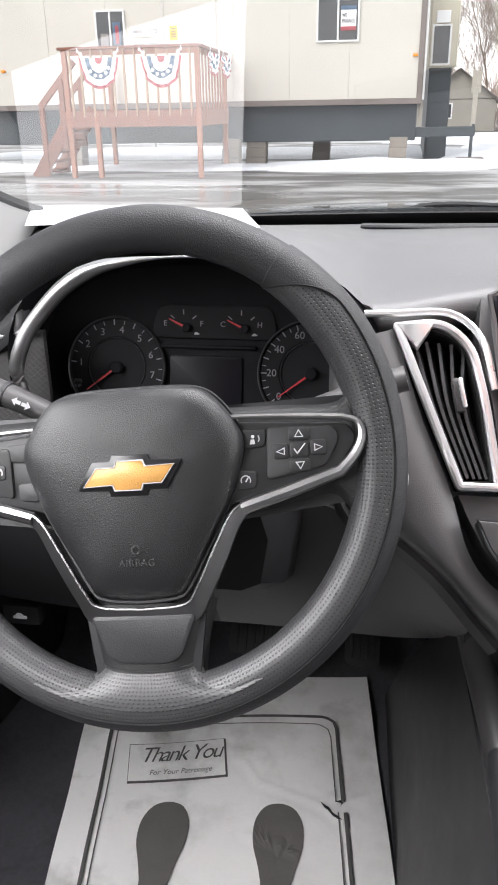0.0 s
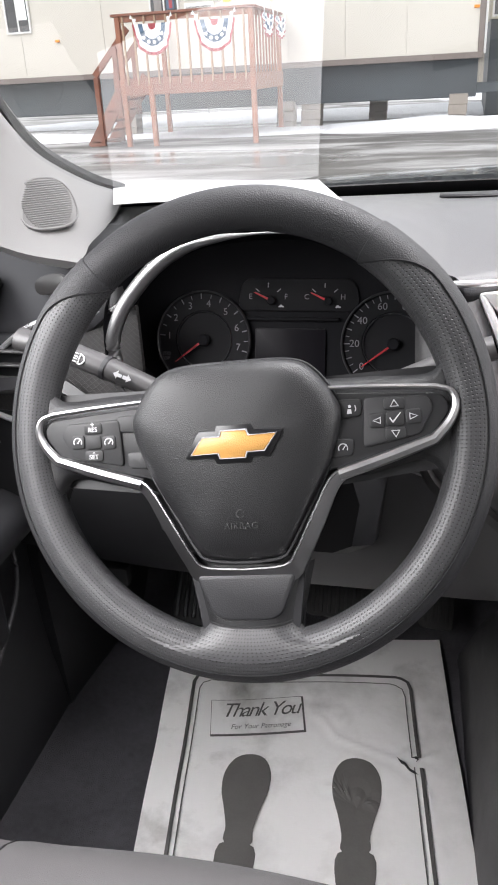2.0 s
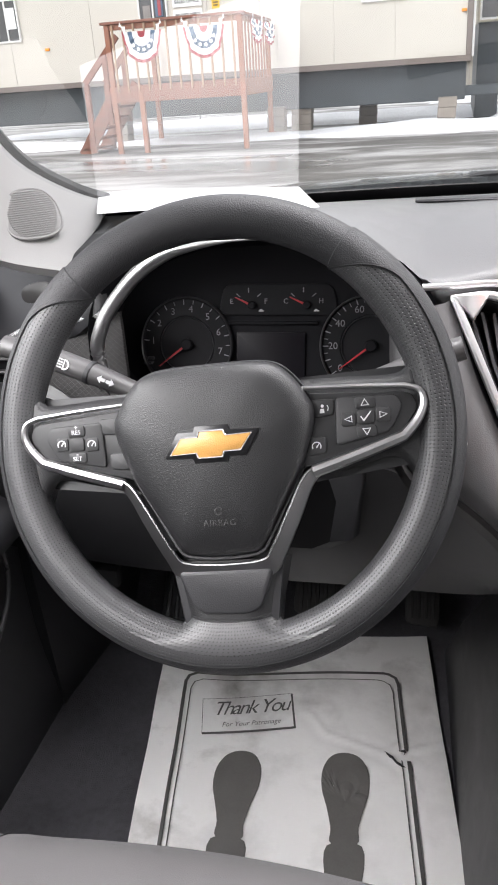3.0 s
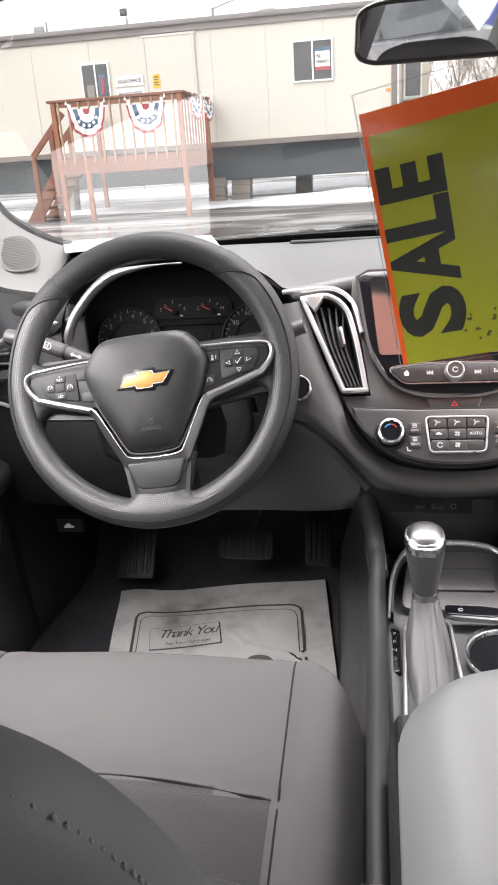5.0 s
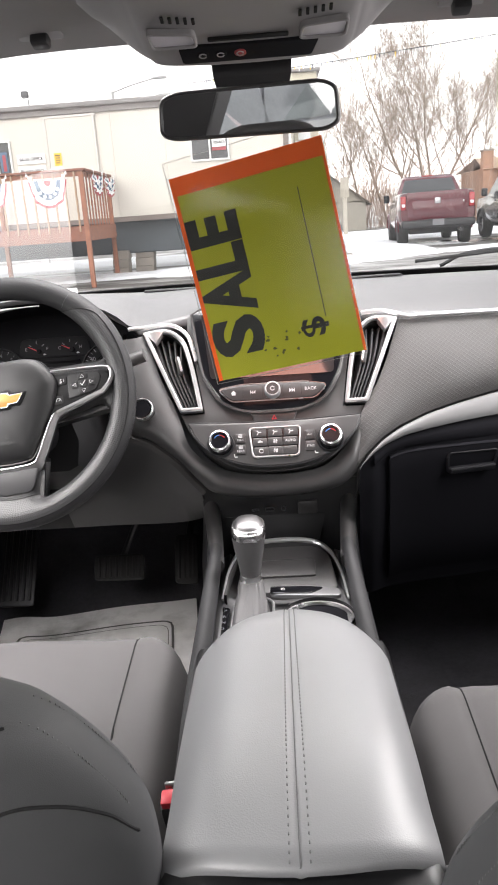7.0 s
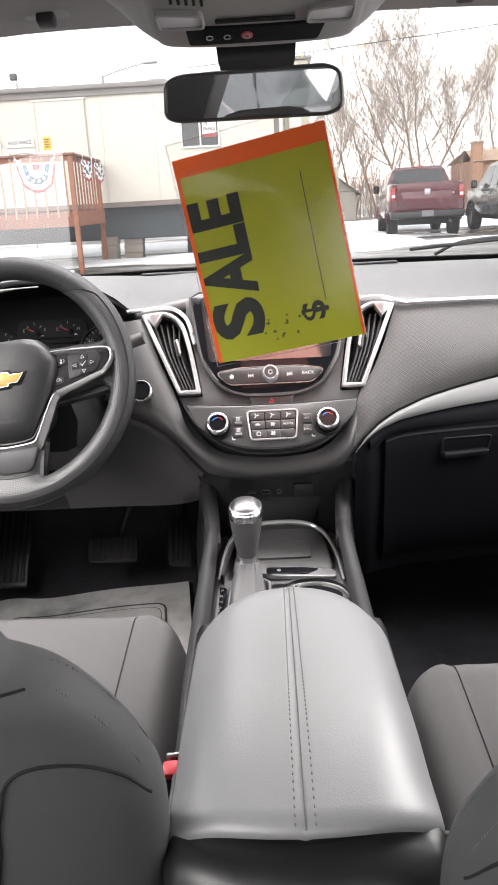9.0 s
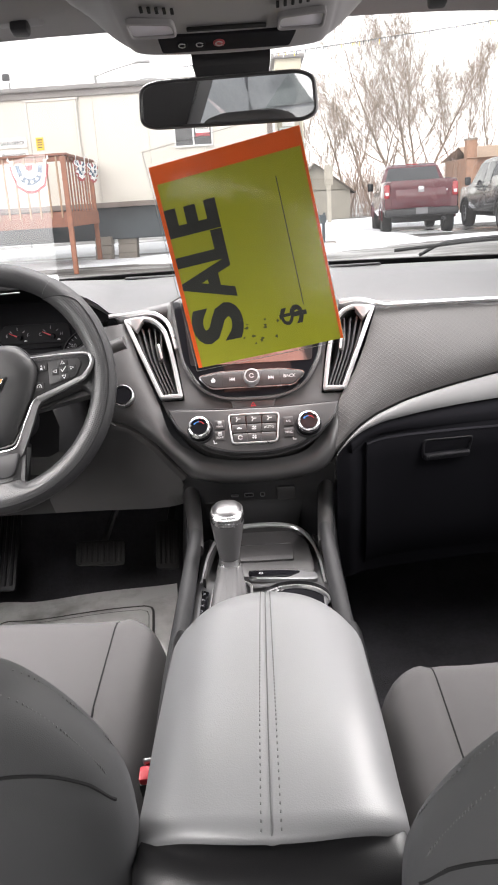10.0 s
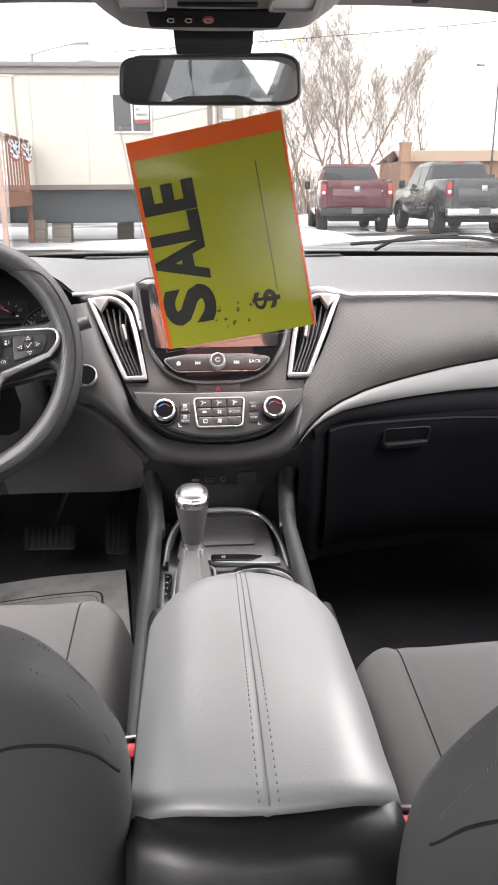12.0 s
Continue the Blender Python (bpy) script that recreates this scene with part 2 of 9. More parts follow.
M_DASH = surface("dash_soft_plastic", (0.105, 0.105, 0.108), 0.40, grain=0.35, grain_scale=900, grain_kind="leather", grain_dist=0.0006, vary=0.08)
M_DASH_LOW = surface("dash_grey_plastic", (0.025, 0.025, 0.027), 0.55, grain=0.3, grain_scale=1100, grain_kind="leather", grain_dist=0.0005, vary=0.08)
M_BLACK = surface("black_plastic", (0.018, 0.018, 0.020), 0.42, grain=0.25, grain_scale=1200, grain_dist=0.0004, vary=0.1)
M_SATIN = surface("satin_black_plastic", (0.058, 0.056, 0.057), 0.38, vary=0.06, grain=0.15, grain_scale=1500, grain_dist=0.0003)
M_GLOSS = surface("gloss_black_plastic", (0.008, 0.008, 0.010), 0.10, vary=0.05, rough_vary=0.02)
M_PIANO = surface("matte_button_plastic", (0.040, 0.038, 0.039), 0.36, vary=0.06, spec=0.6)
M_LEATHER = surface("black_grained_leather", (0.015, 0.015, 0.016), 0.42, spec=0.5, grain=0.35, grain_scale=1500, grain_kind="leather", grain_dist=0.0009, vary=0.1)
M_BAND = surface("grained_rim_leather", (0.025, 0.025, 0.027), 0.52, spec=0.35, grain=0.45, grain_scale=1100, grain_kind="leather", grain_dist=0.0009, vary=0.1)
M_PERF = surface("perforated_black_leather", (0.044, 0.044, 0.046), 0.40, grain=0.6, grain_scale=350, grain_kind="dots", grain_dist=0.0008, vary=0.08)
M_SEAM = surface("seam_thread", (0.009, 0.009, 0.010), 0.95, vary=0.1)
# dark leather; the grey base holds part of the sky's sheen on it
M_ARM = surface("armrest_leather_sky_sheen", (0.225, 0.228, 0.235), 0.46, coat=0.40, rough_vary=0.01, grain=0.16, grain_scale=900, grain_kind="leather", grain_dist=0.0008, vary=0.04, spec=1.0)
M_ARM.node_tree.nodes["Principled BSDF"].inputs["Coat Roughness"].default_value = 0.48
M_PILLAR_DK = surface("grey_satin_trim", (0.22, 0.22, 0.226), 0.36, vary=0.05, grain=0.2, grain_scale=1200, grain_dist=0.0004)
M_SILVER_DK = surface("dull_silver_ring", (0.10, 0.10, 0.105), 0.4, metal=0.6, vary=0.05)
M_SWOOSH = surface("satin_silver_swoosh", (0.11, 0.11, 0.113), 0.5, metal=0.0, vary=0.03, grain=0.1, grain_scale=1500, grain_dist=0.0003)
M_GLOVE_LID = surface("black_lid_plastic", (0.007, 0.007, 0.009), 0.55, grain=0.25, grain_scale=1200, grain_dist=0.0004, vary=0.1, spec=0.25)
M_BOWL = surface("soft_black_trim", (0.046, 0.045, 0.046), 0.42, grain=0.3, grain_scale=1100, grain_kind="leather", grain_dist=0.0005, vary=0.08)
M_SEAT_BACK = surface("seat_back_vinyl", (0.076, 0.077, 0.080), 0.6, grain=0.4, grain_scale=1300, grain_dist=0.0006, vary=0.10, spec=0.3)
M_PAD = surface("black_switch_plastic", (0.024, 0.024, 0.025), 0.5, vary=0.06, spec=0.35)
M_KNEE = surface("dark_grey_knee_plastic", (0.055, 0.054, 0.056), 0.5, grain=0.3, grain_scale=1100, grain_kind="leather", grain_dist=0.0005, vary=0.08)
M_COLUMN = surface("column_black_plastic", (0.010, 0.010, 0.011), 0.5, grain=0.2, grain_scale=1200, grain_dist=0.0004, vary=0.1, spec=0.3)
M_BLADE = surface("satin_silver_blade", (0.30, 0.295, 0.30), 0.36, metal=1.0, vary=0.04)
M_SATIN_LT = surface("satin_grey_black_plastic", (0.045, 0.043, 0.043), 0.33, vary=0.06, grain=0.1, grain_scale=1500, grain_dist=0.0003)
M_GLOVE_BLK = surface("matte_black_plastic", (0.008, 0.008, 0.010), 0.8, grain=0.25, grain_scale=1200, grain_dist=0.0004, vary=0.1, spec=0.05)
M_DIAL_PRINT = surface("grey_white_dial_print", (0.24, 0.24, 0.255), 0.6, vary=0.04, spec=0.2)
M_TRAY = surface("grey_satin_console_plate", (0.20, 0.20, 0.205), 0.32, metal=0.35, vary=0.06)
M_SLAT = surface("satin_vent_slat", (0.060, 0.060, 0.063), 0.34, vary=0.06)
M_CARD_BACK = surface("orange_card_back", (0.52, 0.19, 0.13), 0.6, vary=0.04)
M_BPILLAR = surface("black_pillar_trim", (0.016, 0.015, 0.016), 0.6, vary=0.08)
M_BRIGHT = surface("bright_silver_chrome", (0.86, 0.86, 0.87), 0.31, metal=0.80, vary=0.03)
M_SCREEN_DULL = surface("dull_display", (0.008, 0.007, 0.010), 0.4, vary=0.1, spec=0.25)
M_CHROME_DK = surface("dull_satin_chrome", (0.46, 0.455, 0.46), 0.32, metal=1.0, vary=0.03)
M_HOLE = surface("black_inside", (0.006, 0.006, 0.006), 0.8, vary=0.1)
M_LEATHER_GREY = surface("dark_grey_leather", (0.095, 0.093, 0.095), 0.36, grain=0.4, grain_scale=700, grain_kind="leather", grain_dist=0.0007, vary=0.08)
M_GRIP = surface("dark_grip_leather", (0.085, 0.083, 0.085), 0.32, grain=0.2, grain_scale=900, grain_kind="leather", grain_dist=0.0006, vary=0.08)
M_BLACK_LEATHER = surface("black_vinyl", (0.013, 0.013, 0.014), 0.38, grain=0.12, grain_scale=1200, grain_kind="leather", grain_dist=0.0008, vary=0.08)
M_MAT_INK2 = surface("grey_sole_print", (0.105, 0.100, 0.096), 0.6, vary=0.18, scale=25)
M_CHROME = surface("satin_chrome", (0.66, 0.655, 0.66), 0.27, metal=1.0, vary=0.03, rough_vary=0.05)
M_SILVER = surface("silver_trim", (0.50, 0.50, 0.52), 0.30, metal=1.0, vary=0.04)
M_GOLD = surface("gold_enamel", (0.56, 0.29, 0.075), 0.5, metal=0.0, vary=0.08, scale=30, grain=0.3, grain_scale=900, coat=0.3)
M_SEAT = surface("seat_charcoal_fabric", (0.102, 0.098, 0.100), 0.85, grain=0.5, grain_scale=1500, grain_dist=0.0007, vary=0.10, sheen=0.08, spec=0.2)
M_SEAT_MESH = surface("seat_mesh_fabric", (0.048, 0.046, 0.048), 0.85, grain=0.9, grain_scale=700, grain_dist=0.0010, vary=0.1, sheen=0.2, spec=0.2)
M_THREAD_DK = surface("dark_grey_thread", (0.13, 0.13, 0.132), 0.8, vary=0.1)
M_CARPET = surface("black_carpet", (0.070, 0.069, 0.076), 0.95, grain=0.9, grain_scale=700, grain_dist=0.003, vary=0.35, scale=8, spec=0.1)
M_RUBBER = surface("black_rubber", (0.016, 0.016, 0.016), 0.7, vary=0.15, grain=0.3, grain_scale=400)
M_HEAD = surface("headliner_grey_fabric", (0.30, 0.29, 0.288), 0.9, grain=0.5, grain_scale=900, grain_dist=0.0007, vary=0.05, spec=0.15)
M_PILLAR = surface("pillar_grey_plastic", (0.31, 0.305, 0.30), 0.65, grain=0.3, grain_scale=900, grain_kind="leather", grain_dist=0.0005, vary=0.05)
M_CONSOLE_TOP = surface("overhead_grey_plastic", (0.29, 0.28, 0.282), 0.5, vary=0.05, grain=0.2, grain_scale=1200, grain_dist=0.0004)
M_FRIT = surface("black_glass_border", (0.008, 0.008, 0.009), 0.35, vary=0.05)
M_GLASS = glass("windscreen_glass", (0.88, 0.90, 0.89), 0.14, 1.4)
M_GLASS_SIDE = glass("window_glass", (0.90, 0.94, 0.92))
M_SLEEVE = glass("clear_plastic_sleeve", (0.97, 0.97, 0.97), 0.036, 0.8, 0.16, 0.07)
M_MIRROR = surface("mirror_silvering", (0.88, 0.89, 0.90), 0.01, metal=1.0, vary=0.0, rough_vary=0.0)
M_INK = surface("black_ink", (0.022, 0.024, 0.022), 0.45, vary=0.2, scale=20)
M_WHITE_PRINT = surface("white_print", (0.52, 0.52, 0.53), 0.5, vary=0.03)
M_RED = surface("red_needle", (0.50, 0.025, 0.035), 0.4, vary=0.05)
M_RED_BTN = surface("red_buckle_plastic", (0.65, 0.035, 0.05), 0.4, vary=0.06)
M_BLUE = surface("blue_print", (0.05, 0.22, 0.62), 0.4, vary=0.05)
M_DIAL = surface("gauge_black", (0.009, 0.009, 0.011), 0.7, vary=0.1, spec=0.15)
M_DIAL2 = surface("gauge_grey", (0.016, 0.016, 0.018), 0.7, vary=0.1, spec=0.15)
M_SCREEN = surface("dark_screen_glass", (0.012, 0.010, 0.011), 0.10, vary=0.1, rough_vary=0.02, spec=0.8)
M_SCREEN.node_tree.nodes["Principled BSDF"].inputs["IOR"].default_value = 2.6
M_LENS = surface("frosted_lamp_lens", (0.66, 0.64, 0.69), 0.3, vary=0.05, coat=0.5)
M_LIME = surface("lime_card", (0.43, 0.445, 0.010), 0.6, vary=0.04, scale=6, coat=0.25)
M_ORANGE = surface("fluorescent_orange_card", (1.0, 0.14, 0.004), 0.6, vary=0.04, scale=6, coat=0.25)
M_WHITE = surface("white_paper", (0.82, 0.82, 0.82), 0.7, vary=0.03)


def textile(name, shade=1.0):
    """Dark soft trim embossed with a net of small diamonds."""
    m, nt, b = mat_new(name)
    L = nt.links.new
    tc = node(nt, "ShaderNodeTexCoord")
    sep = node(nt, "ShaderNodeSeparateXYZ")
    L(tc.outputs["Object"], sep.inputs[0])
    waves = []
    for sy in (1.0, -1.0):
        a = node(nt, "ShaderNodeMath")
        a.operation = "MULTIPLY_ADD"
        L(sep.outputs["Z"], a.inputs[0])
        a.inputs[1].default_value = sy * 1.35
        L(sep.outputs["X"], a.inputs[2])
        f = node(nt, "ShaderNodeMath")
        f.operation = "MULTIPLY"
        L(a.outputs[0], f.inputs[0])
        f.inputs[1].default_value = 350.0
        s = node(nt, "ShaderNodeMath")
        s.operation = "SINE"
        L(f.outputs[0], s.inputs[0])
        ab = node(nt, "ShaderNodeMath")
        ab.operation = "ABSOLUTE"
        L(s.outputs[0], ab.inputs[0])
        waves.append(ab)
    mn = node(nt, "ShaderNodeMath")
    mn.operation = "MINIMUM"
    L(waves[0].outputs[0], mn.inputs[0])
    L(waves[1].outputs[0], mn.inputs[1])
    mr = node(nt, "ShaderNodeMapRange")
    mr.inputs["From Max"].default_value = 0.40
    L(mn.outputs[0], mr.inputs["Value"])
    bump = node(nt, "ShaderNodeBump", Strength=0.5, Distance=-0.0007)
    L(mr.outputs["Result"], bump.inputs["Height"])
    mix = node(nt, "ShaderNodeMix")
    mix.data_type = "RGBA"
    mix.inputs[6].default_value = (0.084 * shade, 0.081 * shade, 0.080 * shade, 1)
    mix.inputs[7].default_value = (0.060 * shade, 0.058 * shade, 0.058 * shade, 1)
    L(mr.outputs["Result"], mix.inputs[0])
    L(mix.outputs[2], b.inputs["Base Color"])
    L(bump.outputs["Normal"], b.inputs["Normal"])
    b.inputs["Roughness"].default_value = 0.5
    return m


M_TEXTILE = textile("diamond_embossed_trim")
# same trim darkened, with the shade of the dash's left end in its colour
M_TEXTILE_SHADED = textile("shaded_diamond_trim", 0.40)


def dirty_paper(name):
    """White waxed paper with grey scuffs, creases and footprints of dirt."""
    m, nt, b = mat_new(name)
    L = nt.links.new
    tc = node(nt, "ShaderNodeTexCoord")
    n1 = node(nt, "ShaderNodeTexNoise", Scale=8.0, Detail=9.0, Roughness=0.62, Distortion=0.12)
    n2 = node(nt, "ShaderNodeTexNoise", Scale=3.0, Detail=4.0)
    v = node(nt, "ShaderNodeTexVoronoi", Scale=7.0)
    v.feature = "DISTANCE_TO_EDGE"
    for t in (n1, n2, v):
        L(tc.outputs["Object"], t.inputs["Vector"])
    r1 = node(nt, "ShaderNodeMapRange")
    r1.inputs["From Min"].default_value, r1.inputs["From Max"].default_value = 0.46, 0.74
    L(n1.outputs["Fac"], r1.inputs["Value"])
    r2 = node(nt, "ShaderNodeMapRange")
    r2.inputs["From Min"].default_value, r2.inputs["From Max"].default_value = 0.30, 0.62
    L(n2.outputs["Fac"], r2.inputs["Value"])
    mul = node(nt, "ShaderNodeMath")
    mul.operation = "MULTIPLY"
    L(r1.outputs["Result"], mul.inputs[0])
    L(r2.outputs["Result"], mul.inputs[1])
    mix = node(nt, "ShaderNodeMix")
    mix.data_type = "RGBA"
    mix.inputs[6].default_value = (0.78, 0.77, 0.765, 1)
    mix.inputs[7].default_value = (0.24, 0.225, 0.21, 1)
    L(mul.outputs[0], mix.inputs[0])
    L(mix.outputs[2], b.inputs["Base Color"])
    bump = node(nt, "ShaderNodeBump", Strength=0.40, Distance=0.005)
    L(n1.outputs["Fac"], bump.inputs["Height"])
    bump2 = node(nt, "ShaderNodeBump", Strength=0.35, Distance=0.004)
    L(v.outputs["Distance"], bump2.inputs["Height"])
    L(bump.outputs["Normal"], bump2.inputs["Normal"])
    L(bump2.outputs["Normal"], b.inputs["Normal"])
    b.inputs["Roughness"].default_value = 0.55
    return m


M_MAT_PAPER = dirty_paper("scuffed_white_paper")
M_MAT_INK = surface("grey_print_on_paper", (0.085, 0.082, 0.080), 0.6, vary=0.35, scale=25)

# outdoors
M_SIDING = surface("cream_painted_panel", (0.57, 0.54, 0.485), 0.55, vary=0.03, scale=1.2)
M_TRIM_BR = surface("brown_metal_trim", (0.17, 0.14, 0.125), 0.5, vary=0.12)
M_SKIRT = surface("dark_steel_underframe", (0.045, 0.055, 0.062), 0.6, vary=0.2, scale=2)
M_WOOD = surface("red_brown_stained_wood", (0.21, 0.085, 0.055), 0.75, vary=0.3, scale=7, grain=0.4, grain_scale=60)
M_WOOD_LT = surface("orange_brown_wood", (0.27, 0.110, 0.065), 0.75, vary=0.25, scale=7, grain=0.4, grain_scale=60)
M_BALUSTER = surface("pale_brown_wood", (0.36, 0.24, 0.16), 0.75, vary=0.2, scale=7)
M_CLOTH_W = surface("white_bunting_cloth", (0.80, 0.80, 0.80), 0.8, vary=0.06)
M_CLOTH_R = surface("red_bunting_cloth", (0.36, 0.07, 0.08), 0.8, vary=0.1)
M_CLOTH_B = surface("blue_bunting_cloth", (0.08, 0.13, 0.20), 0.8, vary=0.1)
M_SNOW = surface("settled_snow", (0.86, 0.87, 0.90), 0.7, vary=0.05, scale=1.5, grain=0.8, grain_scale=10, grain_dist=0.05)
M_CONCRETE = surface("concrete_block", (0.25, 0.22, 0.19), 0.9, vary=0.15, scale=6, grain=0.5, grain_scale=80, grain_dist=0.004)
# grey-brown bark, lightened so the colour carries the haze over the trees
M_BARK = surface("hazy_grey_brown_bark", (0.25, 0.20, 0.165), 0.95, vary=0.25, scale=5)
M_BRICK = surface("tan_brick", (0.32, 0.18, 0.12), 0.85, vary=0.2, scale=4)
M_ROOF = surface("brown_shingle", (0.13, 0.11, 0.095), 0.9, vary=0.2, scale=6)
M_HOUSE = surface("olive_grey_siding", (0.26, 0.24, 0.205), 0.8, vary=0.1)
M_POLE = surface("dark_painted_steel", (0.05, 0.05, 0.055), 0.5, vary=0.15)
M_POLE_LT = surface("weathered_wood_post", (0.36, 0.33, 0.28), 0.9, vary=0.15)
M_WIN = surface("dark_window_glass", (0.035, 0.038, 0.042), 0.08, vary=0.2, rough_vary=0.03)
M_WINFRAME = surface("white_window_frame", (0.78, 0.78, 0.77), 0.5, vary=0.04)
M_MARKER = surface("amber_marker_lens", (0.85, 0.28, 0.02), 0.3, vary=0.05)
M_YELLOW = surface("yellow_sign_paint", (0.80, 0.50, 0.03), 0.5, vary=0.05)
M_TYRE = surface("tyre_rubber", (0.022, 0.022, 0.022), 0.8, vary=0.2)
M_RIM = surface("alloy_wheel", (0.55, 0.55, 0.57), 0.3, metal=1.0, vary=0.08)
M_TAIL = surface("red_tail_lamp", (0.30, 0.008, 0.014), 0.15, vary=0.08, coat=0.8)
M_PLATE = surface("pale_plate", (0.16, 0.16, 0.17), 0.5, vary=0.1)


def paint(name, color, rough=0.25):
    return surface(name, color, rough, vary=0.06, scale=1.5, coat=0.7, spec=0.5)


M_P_RED = paint("maroon_car_paint", (0.080, 0.006, 0.014))
M_P_GREY = paint("dark_grey_car_paint", (0.045, 0.048, 0.052))
M_P_SILVER = paint("silver_car_paint", (0.24, 0.24, 0.255))
M_P_BLUE = paint("deep_blue_car_paint", (0.03, 0.06, 0.36))
M_P_TAN = paint("dusty_rose_car_paint", (0.17, 0.135, 0.135))
M_P_BLACK = paint("black_car_paint", (0.012, 0.012, 0.014))


def lot_ground(name):
    """Wet asphalt with melt water, slush and thin drifts of snow."""
    m, nt, b = mat_new(name)
    L = nt.links.new
    tc = node(nt, "ShaderNodeTexCoord")
    mp = node(nt, "ShaderNodeMapping")
    mp.inputs["Scale"].default_value = (0.28, 1.0, 1.0)
    L(tc.outputs["Object"], mp.inputs["Vector"])
    n1 = node(nt, "ShaderNodeTexNoise", Scale=0.9, Detail=9.0, Roughness=0.62, Distortion=0.5)
    n2 = node(nt, "ShaderNodeTexNoise", Scale=40.0, Detail=4.0)
    n3 = node(nt, "ShaderNodeTexNoise", Scale=0.22, Detail=3.0)
    for t in (n1, n2, n3):
        L(mp.outputs[0], t.inputs["Vector"])
    r = node(nt, "ShaderNodeMapRange")
    r.inputs["From Min"].default_value, r.inputs["From Max"].default_value = 0.47, 0.60
    L(n1.outputs["Fac"], r.inputs["Value"])
    asph = node(nt, "ShaderNodeMix")
    asph.data_type = "RGBA"
    asph.inputs[6].default_value = (0.060, 0.058, 0.055, 1)
    asph.inputs[7].default_value = (0.15, 0.14, 0.13, 1)
    L(n2.outputs["Fac"], asph.inputs[0])
    mix = node(nt, "ShaderNodeMix")
    mix.data_type = "RGBA"
    mix.inputs[7].default_value = (0.48, 0.47, 0.465, 1)
    L(r.outputs["Result"], mix.inputs[0])
    L(asph.outputs[2], mix.inputs[6])
    L(mix.outputs[2], b.inputs["Base Color"])
    rr = node(nt, "ShaderNodeMapRange")
    rr.inputs["From Min"].default_value, rr.inputs["From Max"].default_value = 0.4, 0.6
    rr.inputs["To Min"].default_value, rr.inputs["To Max"].default_value = 0.12, 0.75
    L(n3.outputs["Fac"], rr.inputs["Value"])
    L(rr.outputs["Result"], b.inputs["Roughness"])
    bump = node(nt, "ShaderNodeBump", Strength=0.5, Distance=0.02)
    L(n1.outputs["Fac"], bump.inputs["Height"])
    L(bump.outputs["Normal"], b.inputs["Normal"])
    return m


M_GROUND = lot_ground("wet_asphalt_with_slush")
M_INK_FADED = surface("faded_olive_ink", (0.10, 0.11, 0.02), 0.6, vary=0.3, scale=60)
M_INK_CARD = surface("black_printing_ink", (0.020, 0.022, 0.018), 0.5, vary=0.25, scale=14, coat=0.2)
M_CLEAR_EDGE = surface("cloudy_plastic_edge", (0.22, 0.22, 0.215), 0.4, vary=0.1)
M_GREY_PRINT = surface("grey_print", (0.38, 0.37, 0.38), 0.5, vary=0.05)
M_RED_DULL = surface("dull_red_switch", (0.33, 0.05, 0.06), 0.4, vary=0.08)

M_ROOF_EDGE = surface("grey_roof_edge", (0.20, 0.19, 0.185), 0.6, vary=0.1)
M_TRIM_GR = surface("grey_metal_trim", (0.22, 0.20, 0.19), 0.5, vary=0.1)
M_DOORFR = surface("pale_grey_door_frame", (0.55, 0.52, 0.49), 0.5, vary=0.08)
M_POLE_GR = surface("grey_galvanised_steel", (0.30, 0.30, 0.30), 0.5, vary=0.12)
M_WIN_LT = surface("car_window_glass", (0.15, 0.16, 0.165), 0.08, vary=0.2, rough_vary=0.02)
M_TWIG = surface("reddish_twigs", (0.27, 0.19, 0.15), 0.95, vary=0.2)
# paler, greyer twigs: haze of the distance mixed into the base colour
M_TWIG_HAZY = surface("hazy_far_twigs", (0.34, 0.29, 0.26), 0.95, vary=0.1)
M_BRICK_ROOF = surface("tan_shingle", (0.34, 0.24, 0.17), 0.9, vary=0.15, scale=5)
M_HUT = surface("yellow_cream_panel", (0.50, 0.46, 0.36), 0.6, vary=0.06)

# ---- the car's shell ----
def ws_point(s, t):
    """The windscreen: s from -1 to 1 across, t from 0 at its foot to 1 at the roof."""
    w = 0.755 + (0.585 - 0.755) * t
    y = 2.33 + (1.66 - 2.33) * t - (0.17 - 0.06 * t) * s * s
    z = 0.965 + (1.388 - 0.965) * t + 0.020 * math.sin(math.pi * t) - 0.02 * s * s * t
    return V(w * s, y, z)


windscreen = solo("window_1", sheet([[ws_point(-1 + i / 12, j / 10) for i in range(25)] for j in range(11)], 0.0), M_GLASS,
                  "clear curved laminated front windscreen of the car", "windscreen", kind="structure")
windscreen.visible_shadow = False

# black border of the glass along its foot
solo("trim", sheet([[ws_point(-1 + i / 12, t) - V(0, 0.004, 0.002) for i in range(25)] for t in (0.0, 0.035, 0.072)], 0.002), M_FRIT,
     "black border along the foot of the windscreen", "trim", kind="structure")


def headliner_z(x, y):
    side = 0.07 * (abs(x) / 0.60) ** 3.5
    front = 0.012 * max(0.0, (y - 1.30) / 0.38) ** 1.6
    back = 0.16 * max(0.0, (0.1 - y) / 0.6) ** 2
    return 1.395 - side - front - back


rows = []
for j in range(19):
    t = j / 18
    rows.append([V(x, y, headliner_z(x, y)) for x, y in ((s * (0.60), (1.69 - 0.07 * s * s) * (1 - t) + (-0.55) * t) for s in (-1 + i / 10 for i in range(21)))])
solo("ceiling", sheet(rows, 0.03), M_HEAD, "light grey woven headliner under the car roof", "headliner", kind="structure")

# roof skin, outside
rows = [[V(p.x * 1.08, p.y, p.z + 0.055) for p in r] for r in rows]
solo("roof", sheet(rows, 0.004), M_P_BLACK, "painted steel roof of the car", "roof", kind="structure")


